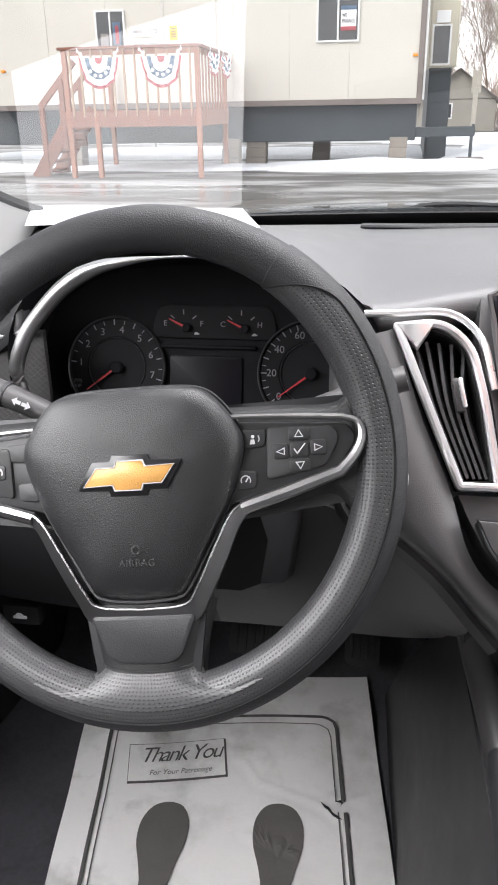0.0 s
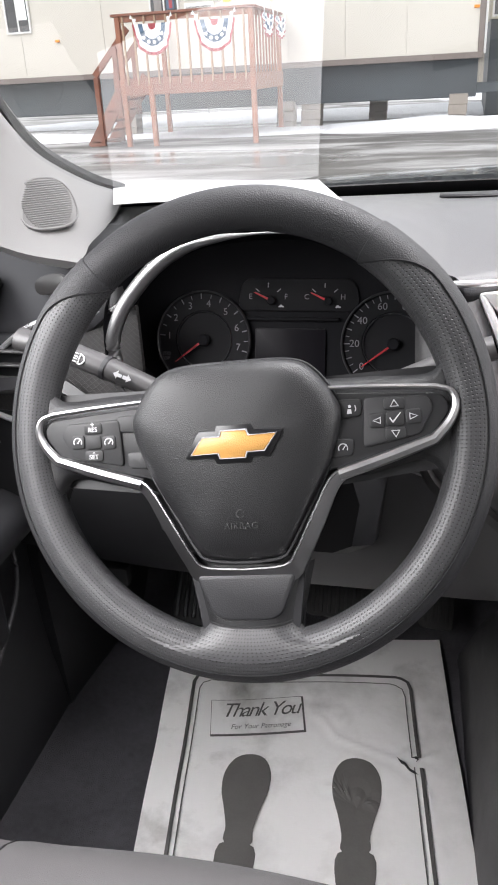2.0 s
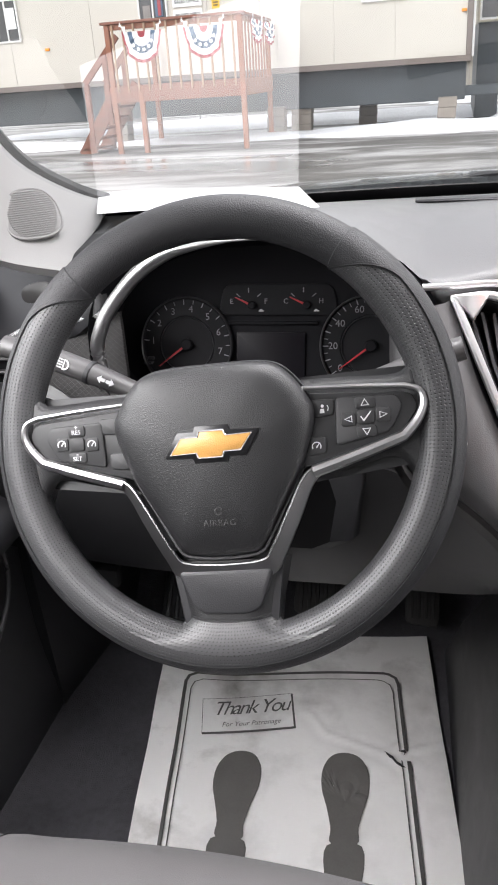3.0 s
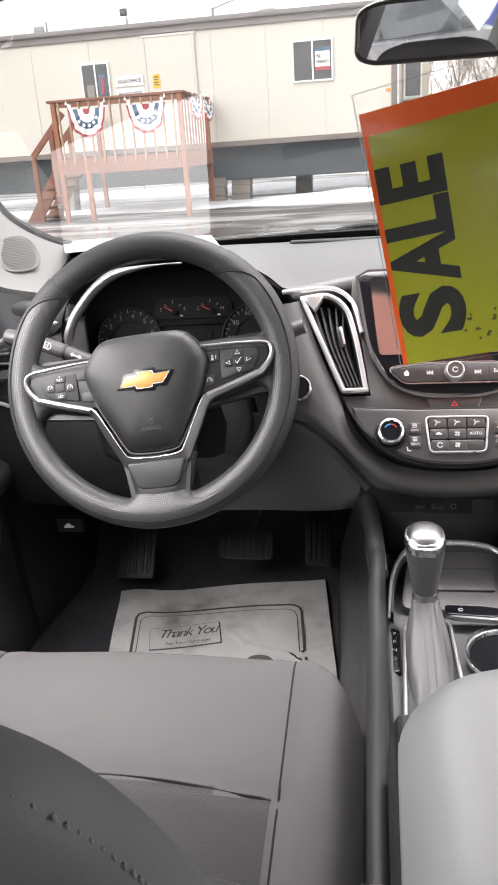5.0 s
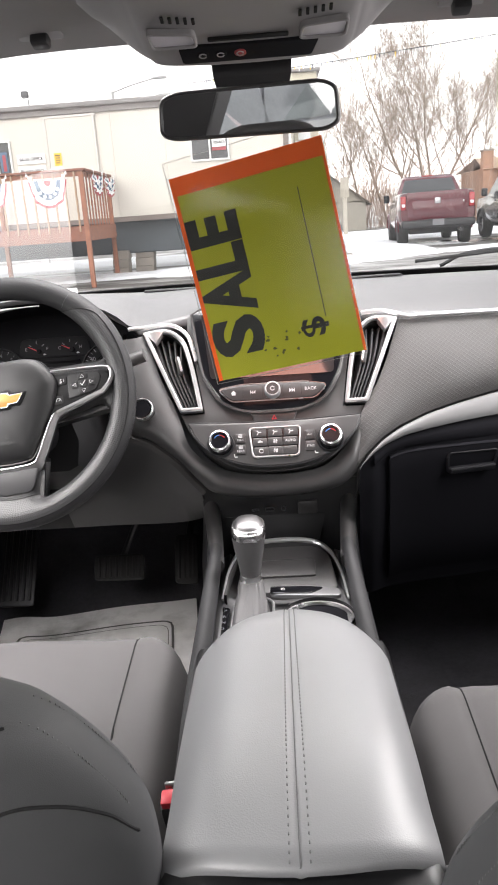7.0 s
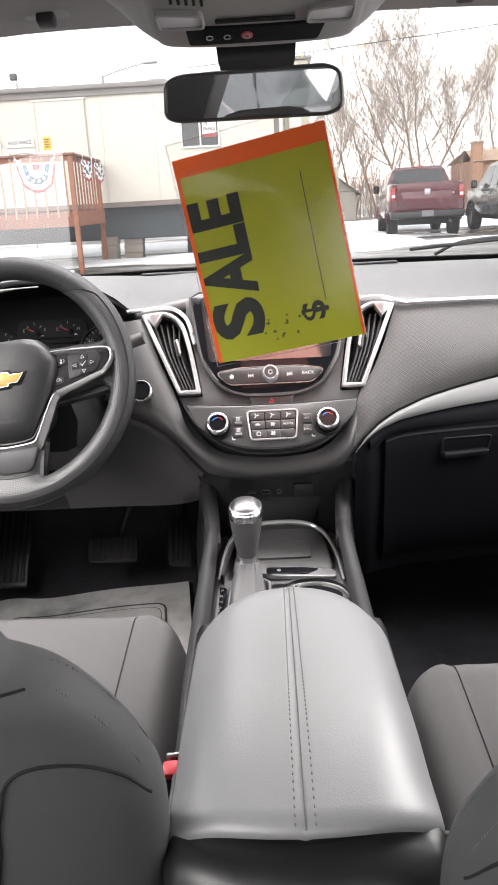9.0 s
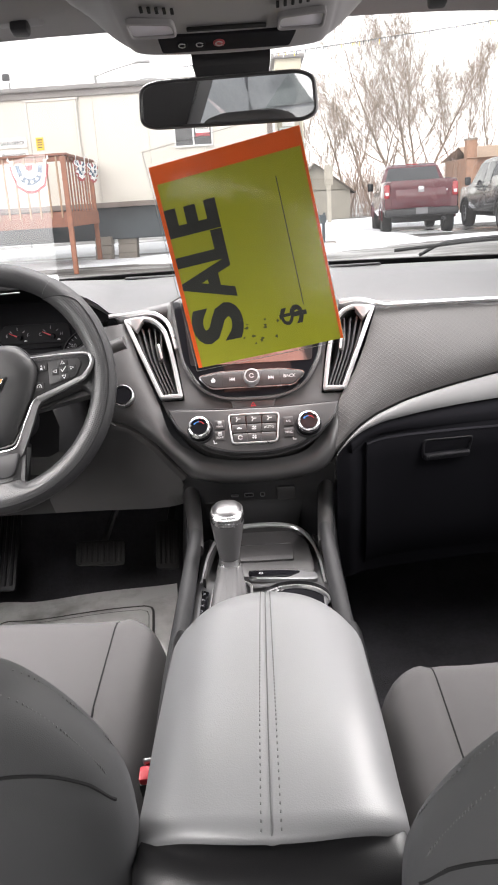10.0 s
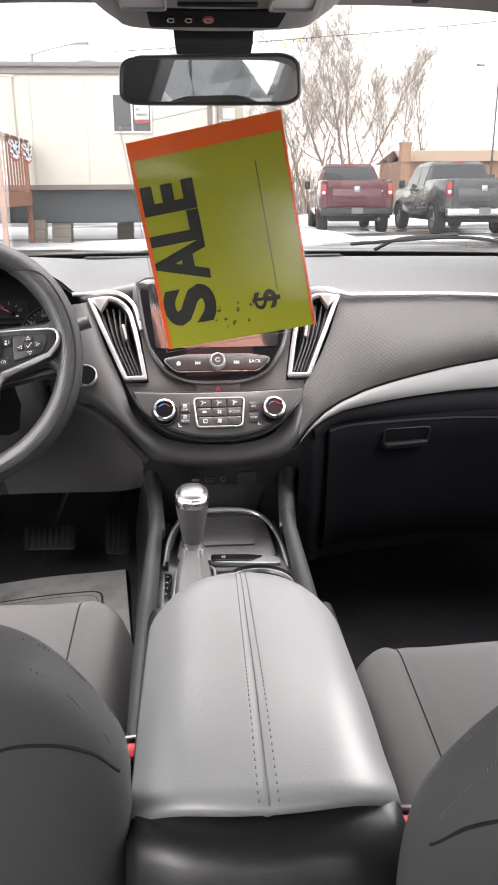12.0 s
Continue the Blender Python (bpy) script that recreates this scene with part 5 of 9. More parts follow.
latch = part("bonnet_release", rbox(0.05, 0.02, 0.03, 0.006, 2, (-0.645, 1.94, 0.545)), M_COLUMN, dash, "bonnet release lever")
icon("car", 0.009, latch, axes((1, 0, 0), (0, 0, 1), (0, -1, 0), (-0.645, 1.929, 0.545)))
# dark underside that closes the footwells above
part("underside", sheet([[V(-0.78, 1.95, 0.635), V(0.78, 1.95, 0.60)], [V(-0.78, 2.38, 0.72), V(0.78, 2.38, 0.72)]], 0.005), M_BLACK, dash, "black underside above the footwells")

# steering column shroud and stalks
col = thing("steering_column", "black steering column shroud with two stalks", "steering column", (-0.385, 1.76, 0.84))
CW = axes((1, 0, 0), (0, math.sin(radians(25)), math.cos(radians(25))), (0, -math.cos(radians(25)), math.sin(radians(25))), (-0.384, 1.66, 0.893))
ringf = lambda z, w, h, oy: [(w * math.copysign(abs(math.cos(a)) ** 0.7, math.cos(a)), oy + h * math.copysign(abs(math.sin(a)) ** 0.7, math.sin(a)), z) for a in (2 * math.pi * i / 28 for i in range(28))]
part("shroud", loft([ringf(-0.035, 0.058, 0.044, -0.024), ringf(-0.08, 0.064, 0.046, -0.030), ringf(-0.16, 0.072, 0.050, -0.040), ringf(-0.26, 0.085, 0.06, -0.05)]), M_BLACK, col, m=CW)
part("lower_shroud", loft([[V(-0.384 + a * w, y, zc + b * h) for a, b in ((-1, 0.2), (-0.93, -0.8), (-0.75, -1), (0.75, -1), (0.93, -0.8), (1, 0.2), (0.9, 1), (-0.9, 1))] for y, zc, w, h in ((1.690, 0.812, 0.088, 0.040), (1.72, 0.802, 0.104, 0.048), (1.80, 0.775, 0.104, 0.068), (1.90, 0.740, 0.10, 0.07))]), M_COLUMN, col, "black lower half of the shroud", angle=30)
for sg, word in ((-1, "l"), (1, "r")):
    if sg < 0:
        pts = [(-0.425, 1.745, 0.865), (-0.475, 1.75, 0.886), (-0.53, 1.757, 0.906), (-0.575, 1.76, 0.921), (-0.615, 1.762, 0.930)]
        rad = [0.008, 0.0105, 0.0125, 0.013, 0.013]
    else:
        pts = [(-0.34, 1.745, 0.875), (-0.29, 1.755, 0.895), (-0.24, 1.762, 0.915), (-0.215, 1.765, 0.924), (-0.196, 1.766, 0.930)]
        rad = [0.007, 0.0095, 0.011, 0.0125, 0.0125]
    p2 = spline(pts, 5)
    r2 = [rad[min(4, i // 5)] + (rad[min(4, i // 5 + 1)] - rad[min(4, i // 5)]) * (i % 5) / 5 for i in range(len(p2))]
    st = part("stalk", tube(p2, r2, 14, flat=0.8), M_SATIN, col, "black control stalk")
    if sg < 0:
        d = (V(*pts[1]) - V(*pts[3])).normalized()
        n_ = V(0, -0.9, 0.43)
        y_ = n_.cross(d).normalized()
        n_ = d.cross(y_)
        for k, (kind, s) in enumerate((("lamp", 0.0050), ("arrows", 0.0052))):
            c = V(*pts[3]).lerp(V(*pts[1]), (0.24, 0.64)[k])
            icon(kind, s, st, axes(d, y_, n_, c + n_ * 0.0118))
        part("stalk_joint", tube([V(*pts[2]) - d * 0.002 , V(*pts[2]) + d * 0.002], 0.0136, 14, flat=0.8), M_BLACK, st)

# sheet of paper on the dash top
def paper_point(a, b):
    """The sheet lies askew: a across, b towards the glass."""
    far_l, far_r, near_l, near_r = V(-0.692, 2.214, 1.0095), V(-0.402, 2.216, 1.0095), V(-0.600, 1.985, 1.0150), V(-0.345, 1.995, 1.0150)
    p = near_l.lerp(near_r, a).lerp(far_l.lerp(far_r, a), b)
    return p + V(0, 0, 0.002 * math.sin(a * 5))


paper = solo("sheet_of_paper", sheet([[paper_point(i / 8, j / 6) for i in range(9)] for j in range(7)], 0.0006), M_WHITE, "blank white sheet of paper lying on the dashboard", "paper")

# ---- steering wheel ----
wheel = thing("steering_wheel", "black leather three-spoke steering wheel with chrome spoke trim and gold emblem", "steering wheel", (-0.384, 1.66, 0.893))
WM = CW @ Matrix.Rotation(radians(6.4), 4, "Z")


def rim_arc(a0, a1, n, rr=0.1705, w=0.0172, h=0.0150, seg=18, puff=None):
    rings = []
    for i in range(n + 1):
        t = i / n
        a = radians(a0 + (a1 - a0) * t)
        k = puff(a0 + (a1 - a0) * t) if puff else 1.0
        out = V(math.cos(a), math.sin(a), 0)
        rings.append([out * (rr + w * k * math.cos(b)) + V(0, 0, h * k * math.sin(b)) for b in (2 * math.pi * j / seg for j in range(seg))])
    return rings


def grip_puff(a):
    """The rim swells a little at the thumb rests."""
    return 1.0 + 0.07 * math.exp(-((a - 150) / 14) ** 2) + 0.07 * math.exp(-((a - 390) / 14) ** 2)


part("rim_top", loft(rim_arc(51, 129, 40)), M_BAND, wheel, "smooth black leather top of the rim", m=WM)
grid_uv(part("rim_grip", loft(rim_arc(129, 411, 120, w=0.0178, h=0.0156, puff=grip_puff)), M_PERF, wheel, "perforated black leather grip of the rim", m=WM), 18, 0.1705 * radians(282) / 120, 0.0058)
# smooth outer band with a stitched seam all round the lower rim
BAND = 58


def band_top(f):
    """Where the outer band ends on the rim's face: it sweeps inwards at both ends to meet the smooth top."""
    d = min(f, 1 - f) * 282
    return BAND + 110 * max(0.0, 1 - d / 17) ** 1.6


rings, seam_line = [], []
for i in range(241):
    a = radians(129 + 282 * i / 240)
    o = V(math.cos(a), math.sin(a), 0)
    k = grip_puff(129 + 282 * i / 240)
    bt = band_top(i / 240)
    ring = [o * (0.1705 + (0.0178 * k + 0.0005) * math.cos(b)) + V(0, 0, (0.0156 * k + 0.0005) * math.sin(b)) for b in (radians(-75 + (bt + 75) * j / 15) for j in range(16))]
    rings.append(ring)
    seam_line.append(ring[-1])
part("rim_outer_band", sheet(rings, 0.0), M_BAND, wheel, "smooth outer band of the rim", m=WM, angle=80)
part("rim_seam", tube(seam_line, 0.0007, 5), M_SEAM, wheel, "stitched seam of the rim", m=WM)
for a in (51, 129):
    o = V(math.cos(radians(a)), math.sin(radians(a)), 0)
    part("rim_joint", tube([o * (0.1705 + 0.0176 * math.cos(b)) + V(0, 0, 0.0154 * math.sin(b)) for b in (2 * math.pi * j / 28 for j in range(28))], 0.0008, 5, closed=True), M_BLACK, wheel, m=WM)

# spokes: leather-wrapped shoulders that flow from the rim, plastic switch pads inside
for sg in (-1, 1):
    top = spline([V(sg * 0.052, 0.036, 0.004), V(sg * 0.10, 0.035, 0.004), V(sg * 0.140, 0.034, 0.005), V(sg * 0.152, 0.046, 0.004), V(sg * 0.161, 0.070, 0.0)], 5)
    bot = spline([V(sg * 0.052, -0.044, 0.000), V(sg * 0.10, -0.035, 0.000), V(sg * 0.134, -0.028, 0.002), V(sg * 0.148, -0.040, 0.002), V(sg * 0.157, -0.066, 0.0)], 5)
    ml = [(a + b) / 2 + V(0, 0, 0.006) for a, b in zip(top, bot)]
    rows = [[p + V(0, -0.004, -0.020) for p in top], top, [(a * 3 + b) / 4 + V(0, 0, 0.003) for a, b in zip(top, ml)], ml, [(a * 3 + b) / 4 + V(0, 0, 0.003) for a, b in zip(bot, ml)], bot, [p + V(0, 0.004, -0.020) for p in bot]]
    part("spoke", sheet(rows, 0.0), M_LEATHER, wheel, "leather-wrapped side spoke", m=WM, angle=80)
    part("spoke_back", prism([(sg * 0.05, 0.038), (sg * 0.150, 0.040), (sg * 0.150, -0.034), (sg * 0.05, -0.046)], -0.030, -0.006), M_BLACK, wheel, m=WM)
    # switch pad
    padp = [(sg * 0.058, 0.0255), (sg * 0.150, 0.0190), (sg * 0.1555, 0.008), (sg * 0.140, -0.0130), (sg * 0.062, -0.0330)]
    pad = part("switch_pad", prism(rounded(padp, [0.002, 0.006, 0.008, 0.006, 0.002]), 0.002, 0.0135, 0.002), M_PAD, wheel, "black spoke switch pad", m=WM)
    cx, cy = (-0.1124, 0.0) if sg < 0 else (0.1165, 0.0030)
    block = [(cx - sg * 0.0215, cy + 0.0165), (cx + sg * 0.0230, cy + 0.0150), (cx + sg * 0.0270, cy + 0.0060), (cx + sg * 0.0170, cy - 0.0120), (cx - sg * 0.0235, cy - 0.0200)]
    blk = part("button_block", prism(rounded(block, 0.004), 0.012, 0.0160, 0.0015), M_PAD, pad, "block of spoke buttons", m=WM)
    tilt = Matrix.Rotation(radians(-sg * 2), 4, "Z")
    for dx, dy, w, h, sym in ((0, 0, 0.0062, 0.0052, "mid"), (0, 0.0105, 0.0075, 0.0042, "top"), (0, -0.0105, 0.0075, 0.0042, "bot"), (-0.0128, -0.0008 * sg, 0.0054, 0.0052, "lf"), (0.0128, 0.0008 * sg, 0.0054, 0.0052, "rt")):
        b = part("button", prism(box_poly(cx + dx - w, cy + dy - h, cx + dx + w, cy + dy + h, 0.0025), 0.0155, 0.0172, 0.0008), M_PAD, blk, "small black button", m=WM)
        bx, by = cx + dx, cy + dy
        if sg > 0:
            poly = {"top": [(-0.0032, -0.0022), (0.0032, -0.0022), (0, 0.0032)], "bot": [(-0.0032, 0.0022), (0, -0.0032), (0.0032, 0.0022)], "lf": [(0.0028, -0.0026), (0.0028, 0.0026), (-0.0032, 0)], "rt": [(-0.0028, -0.0026), (0.0032, 0), (-0.0028, 0.0026)],
                    "mid": [(-0.0040, 0.0003), (-0.0016, -0.0034), (0.0044, 0.0038), (0.0037, 0.0041), (-0.0016, -0.0018), (-0.0034, 0.0010)]}[sym]
            if sym == "mid":
                part("symbol", prism(poly, 0, 0.0004), M_WHITE_PRINT, b, m=at(WM, bx, by, 0.0173), smooth=False)
            else:
                part("symbol", frame_ring(ccw(poly), inset(ccw(poly), 0.0011), 0, 0.0004), M_WHITE_PRINT, b, m=at(WM, bx, by, 0.0173), smooth=False)
        elif sym in ("top", "bot"):
            part("word", letters("RES" if sym == "top" else "SET", 0.0050, 0.0004), M_WHITE_PRINT, b, m=at(WM, bx, by - 0.0008, 0.0175), smooth=False)
            part("sign", letters("+" if sym == "top" else "-", 0.0060, 0.0004), M_WHITE_PRINT, b, m=at(WM, bx, by + 0.0030, 0.0175), smooth=False)
        elif sym in ("lf", "rt"):
            icon("gauge", 0.0036, b, at(WM, bx, by, 0.0173))
    for yy, xx in ((0.0115, 0.0860), (-0.0165, 0.0785)):
        b = part("button", prism(rounded([(sg * (xx - 0.0095), yy + 0.0075), (sg * (xx + 0.0080), yy + 0.0070), (sg * (xx + 0.0070), yy - 0.0050), (sg * (xx - 0.0080), yy - 0.0065)], 0.003), 0.012, 0.0152, 0.0012), M_PAD, pad, "small black button", m=WM)
        if sg > 0:
            icon("gauge" if yy < 0 else "voice", 0.0036, b, at(WM, sg * xx, yy + 0.0005, 0.0153))

# chrome trim: one bright band round each pad and down the sides of the lower spoke
for sg in (-1, 1):
    line = spline([V(sg * 0.062, 0.0285, 0.0150), V(sg * 0.105, 0.0265, 0.0155), V(sg * 0.146, 0.0235, 0.0150)], 6)[:-1]
    line += spline([V(sg * 0.146, 0.0235, 0.0150), V(sg * 0.1560, 0.0195, 0.0145), V(sg * 0.1585, 0.0100, 0.0145), V(sg * 0.1535, -0.0015, 0.0145), V(sg * 0.143, -0.0130, 0.0150)], 5)[:-1]
    line += spline([V(sg * 0.143, -0.0130, 0.0150), V(sg * 0.110, -0.0240, 0.0155), V(sg * 0.075, -0.0345, 0.0165)], 6)
    rad = [0.0015 + 0.0008 * min(1, i / 16) if i < 16 else 0.0023 + 0.0024 * min(1, (i - 16) / 20) for i in range(len(line))]
    part("chrome_trim", tube(line, rad, 8, flat=1.0, up=(0, 0, 1)), M_CHROME_DK, wheel, "chrome band round the switch pad", m=WM)
    # silver blade from the side spoke down to the lower spoke
    a_ = spline([V(sg * 0.088, -0.0290, 0.0150), V(sg * 0.0705, -0.0345, 0.0190), V(sg * 0.0560, -0.0580, 0.0180), V(sg * 0.0400, -0.0880, 0.0150), V(sg * 0.030, -0.0985, 0.0135), V(0, -0.1010, 0.0130)], 5)
    b_ = spline([V(sg * 0.088, -0.0335, 0.0140), V(sg * 0.0745, -0.0425, 0.0150), V(sg * 0.0620, -0.0680, 0.0130), V(sg * 0.0475, -0.0960, 0.0100), V(sg * 0.036, -0.1110, 0.0090), V(0, -0.1150, 0.0085)], 5)
    part("silver_blade", sheet([[p + V(0, 0, -0.004) for p in a_], a_, [(p + q) / 2 + V(0, 0, 0.0005) for p, q in zip(a_, b_)], b_, [p + V(0, 0, -0.006) for p in b_]], 0.0), M_BLADE, wheel, "satin silver blade beside the hub", m=WM, angle=50)
    part("chrome_edge", tube([p + V(0, 0, 0.0008) for p in a_[3:]], 0.0011, 6), M_CHROME, wheel, "bright edge of the blade", m=WM)

# airbag cover
hub = [(0.0, 0.0520), (0.034, 0.0515), (0.052, 0.0480), (0.064, 0.0380), (0.0735, 0.0240), (0.0785, 0.0110), (0.0745, -0.0090), (0.0640, -0.0350), (0.0480, -0.0640), (0.0360, -0.0850), (0.0270, -0.0930), (0.0, -0.0955)]
hub = hub + [(-a, b) for a, b in reversed(hub[1:-1])]
hubp = [p for p in spline([V(a, b, 0) for a, b in hub], 4, closed=True)]
rings = []
for s, z, dy in ((1.0, -0.015, 0), (1.0, 0.014, 0), (0.985, 0.0195, 0), (0.95, 0.0235, 0), (0.86, 0.0275, 0), (0.70, 0.0305, 0), (0.45, 0.0325, 0), (0.18, 0.0335, 0)):
    rings.append([V(p.x * s, (p.y + 0.015) * s - 0.015, z + 0.006 * (p.y * s + 0.02) / 0.07) for p in hubp])
cover = part("airbag_cover", loft(rings), M_LEATHER, wheel, "grained black airbag cover", m=WM)
part("cover_gap", tube([V(p.x * 1.006, (p.y + 0.015) * 1.006 - 0.015, 0.0125) for p in hubp], 0.0016, 6, closed=True), M_BLACK, wheel, m=WM)


def hub_z(y):
    return 0.0322 + 0.006 * (y + 0.02) / 0.07


# emblem: a cross of two slanted bars in gold with a chrome edge
emb_out = [(-0.0365, -0.0095), (-0.0140, -0.0095), (-0.0125, -0.0145), (0.0105, -0.0145), (0.0120, -0.0095), (0.0255, -0.0095), (0.0365, 0.0095), (0.0140, 0.0095), (0.0125, 0.0145), (-0.0105, 0.0145), (-0.0120, 0.0095), (-0.0255, 0.0095)]
EM = WM @ Matrix.Translation((0.0030, -0.008, hub_z(-0.008) + 0.0022)) @ Matrix.Rotation(radians(5), 4, "X") @ Matrix.Diagonal((0.93, 0.80, 1, 1))
emb = part("emblem", prism(inset(ccw(emb_out), -0.0034), -0.0004, 0.0012, 0.0006), M_FRIT, cover, "gold cross-shaped emblem with a chrome edge", m=EM)
e2 = inset(ccw(emb_out), 0.0016)
part("emblem_edge", frame_ring(e2, inset(e2, 0.0022), 0.0010, 0.0030, 0.0006), M_CHROME, emb, "chrome edge", m=EM)
part("emblem_field", prism(inset(ccw(emb_out), 0.0036), 0.0010, 0.0026, 0.0004), M_GOLD, emb, "gold field", m=EM)
part("airbag_word", letters("AIRBAG", 0.0068, 0.0005, spacing=1.1), M_LEATHER, cover, "word embossed in the cover", m=at(WM, 0.003, -0.0675, hub_z(-0.069) + 0.0012), smooth=False)
icon("ring", 0.0032, cover, at(WM, 0.003, -0.0585, hub_z(-0.059) + 0.0012), M_LEATHER)

# lower spoke
rows = []
for t in (0, 0.2, 0.4, 0.6, 0.8, 1.0):
    w = 0.0500 - 0.0125 * t
    rows.append([V(w * s, -0.098 - 0.050 * t, 0.0075 + 0.003 * (1 - s * s) - 0.014 * s ** 6) for s in (-1 + i / 8 for i in range(17))])
part("lower_spoke", sheet(rows, 0.0), M_LEATHER, wheel, "leather-wrapped lower spoke", m=WM, angle=80)
rows = []
for k in range(13):
    u = k / 12
    w, r_ = 0.0370 + 0.046 * u ** 2.2, 0.1450 + 0.0255 * u
    rows.append([V(w * s, -math.sqrt(r_ * r_ - (w * s) ** 2), 0.0108 + 0.0055 * math.sin(math.pi / 2 * u) - 0.016 * abs(s) ** 5 * (1 - u)) for s in (-1 + i / 8 for i in range(17))])
flare = part("spoke_flare", sheet(rows, 0.0), M_PERF, wheel, "perforated leather where the spoke flows into the rim", m=WM, angle=80)
grid_uv(flare, 17, 0.0024, 0.0062, False)
part("flare_lip", tube([p + V(0, 0, 0.0004) for p in rows[0][1:-1]], 0.0011, 6), M_LEATHER, wheel, "raised lip of the leather", m=WM)
insert = rounded([(-0.0385, -0.1050), (0.0385, -0.1050), (0.0265, -0.1350), (0.0170, -0.1395), (-0.0170, -0.1395), (-0.0265, -0.1350)], 0.006)
part("spoke_insert", prism(insert, 0.004, 0.0128, 0.003), M_DASH_LOW, wheel, "grey grained insert of the lower spoke", m=WM)
part("spoke_back", prism([(-0.046, -0.09), (0.046, -0.09), (0.036, -0.155), (-0.036, -0.155)], -0.022, 0.004), M_BLACK, wheel, m=WM)
part("hub_back", turned([(0.0, -0.045), (0.042, -0.045), (0.048, -0.030), (0.048, -0.012), (0, -0.012)], 36), M_BLACK, wheel, "black back of the hub", m=at(WM, 0, -0.016, 0))

# ---- centre console ----
console = thing("centre_console", "dark centre console with padded armrest, cup holder and shifter gate", "centre console", (0, 1.35, 0.30))
# tray body
rows = []
for y, z, w in ((0.90, 0.60, 0.100), (1.20, 0.59, 0.100), (1.38, 0.582, 0.101), (1.56, 0.582, 0.102), (1.60, 0.574, 0.101), (1.66, 0.562, 0.101), (1.78, 0.570, 0.100)):
    rows.append([V(-w - 0.012, y, 0.30), V(-w - 0.004, y, z - 0.05), V(-w, y, z + 0.004), V(-w + 0.012, y, z + 0.010), V(-w + 0.022, y, z), V(0, y, z - 0.003), V(w - 0.022, y, z), V(w - 0.012, y, z + 0.010), V(w, y, z + 0.004), V(w + 0.004, y, z - 0.05), V(w + 0.012, y, 0.30)])
part("body", sheet(rows, 0.0), M_TRAY, console, "satin grey console body", angle=60)
# side rails that rise to the dash
for sg in (-1, 1):
    rail = spline([V(sg * 0.106, 1.20, 0.585), V(sg * 0.106, 1.32, 0.600), V(sg * 0.106, 1.45, 0.603), V(sg * 0.105, 1.60, 0.612), V(sg * 0.103, 1.69, 0.627)], 6)
    part("side_rail", tube(rail, [0.0105 + 0.0015 * math.sin(math.pi * min(1, i / 23)) for i in range(25)], 18, flat=1.4), M_DASH_LOW, console, "padded dark side rail")
    post = spline([V(sg * 0.100, 1.66, 0.614), V(sg * 0.107, 1.73, 0.636), V(sg * 0.116, 1.80, 0.660), V(sg * 0.126, 1.87, 0.692)], 6)
    part("dash_strut", tube(post, [0.011 + 0.005 * i / 18 for i in range(19)], 18, flat=1.2), M_SATIN, console, "satin strut joining the dash")
    part("side_panel", sheet([[V(sg * 0.113, 0.92, 0.595), V(sg * 0.115, 1.45, 0.598), V(sg * 0.115, 1.66, 0.615), V(sg * 0.132, 1.84, 0.662)], [V(sg * 0.124, 0.92, 0.45), V(sg * 0.128, 1.45, 0.45), V(sg * 0.135, 1.70, 0.46), V(sg * 0.165, 2.0, 0.47)], [V(sg * 0.150, 0.92, 0.27), V(sg * 0.160, 1.45, 0.27), V(sg * 0.165, 1.75, 0.27), V(sg * 0.18, 2.15, 0.29)]], 0.006), M_BLACK, console, "black console side")
# storage bin ahead of the shifter, with its lid and chrome arch
binm = axes((1, 0, 0), (0, 0.97, 0.24), (0, -0.24, 0.97), (0.006, 1.690, 0.590))
part("bin_lid", prism(rounded([(-0.080, -0.055), (0.078, -0.055), (0.068, 0.035), (0.045, 0.056), (-0.045, 0.056), (-0.068, 0.035)], 0.018), -0.02, 0.001, 0.002), M_SATIN, console, "dark bin floor ahead of the lever", m=binm)
part("bin_groove", rbox(0.085, 0.0025, 0.004, 0.001, 1, (0.0, 0.020, 0.0015)), M_BLACK, console, m=binm)
part("bin_shelf", prism(rounded([(-0.045, -0.022), (0.045, -0.022), (0.045, 0.018), (-0.045, 0.018)], 0.004), 0.0, 0.0045, 0.0015), M_SATIN, console, "raised pad in the bin", m=binm)
part("bin_wall", sheet([spline([(-0.088, 1.60, 0.592 + h), (-0.084, 1.68, 0.592 + h), (-0.066, 1.738, 0.598 + h), (0.0, 1.760, 0.604 + h), (0.076, 1.738, 0.598 + h), (0.093, 1.68, 0.590 + h), (0.097, 1.60, 0.584 + h)], 6) for h in (-0.012, 0.004)], 0.004), M_SATIN, console, "dark upright wall of the bin")
part("chrome_arch", tube(spline([(-0.090, 1.590, 0.594), (-0.084, 1.68, 0.598), (-0.066, 1.738, 0.604), (-0.03, 1.757, 0.609), (0.035, 1.757, 0.609), (0.070, 1.738, 0.603), (0.088, 1.68, 0.594), (0.094, 1.59, 0.586)], 6), [0.0018 + 0.0030 * math.sin(math.pi * i / 42) ** 2 for i in range(43)], 8), M_BRIGHT, console, "silver arch round the bin")
part("tray_step", prism(rounded([(-0.02, 1.598), (0.085, 1.585), (0.082, 1.612), (0.02, 1.626), (-0.02, 1.624)], 0.012), 0.588, 0.5945, 0.002), M_TRAY, console, "small raised switch plate")
part("park_brake_switch", prism(rounded([(-0.020, 1.600), (0.040, 1.595), (0.060, 1.611), (0.030, 1.618), (-0.020, 1.620)], 0.006), 0.594, 0.5965, 0.001), M_GLOSS, console, "parking brake switch")
icon("ring", 0.0032, console, axes((1, 0, 0), (0, 1, 0), (0, 0, 1), (-0.001, 1.608, 0.5967)))
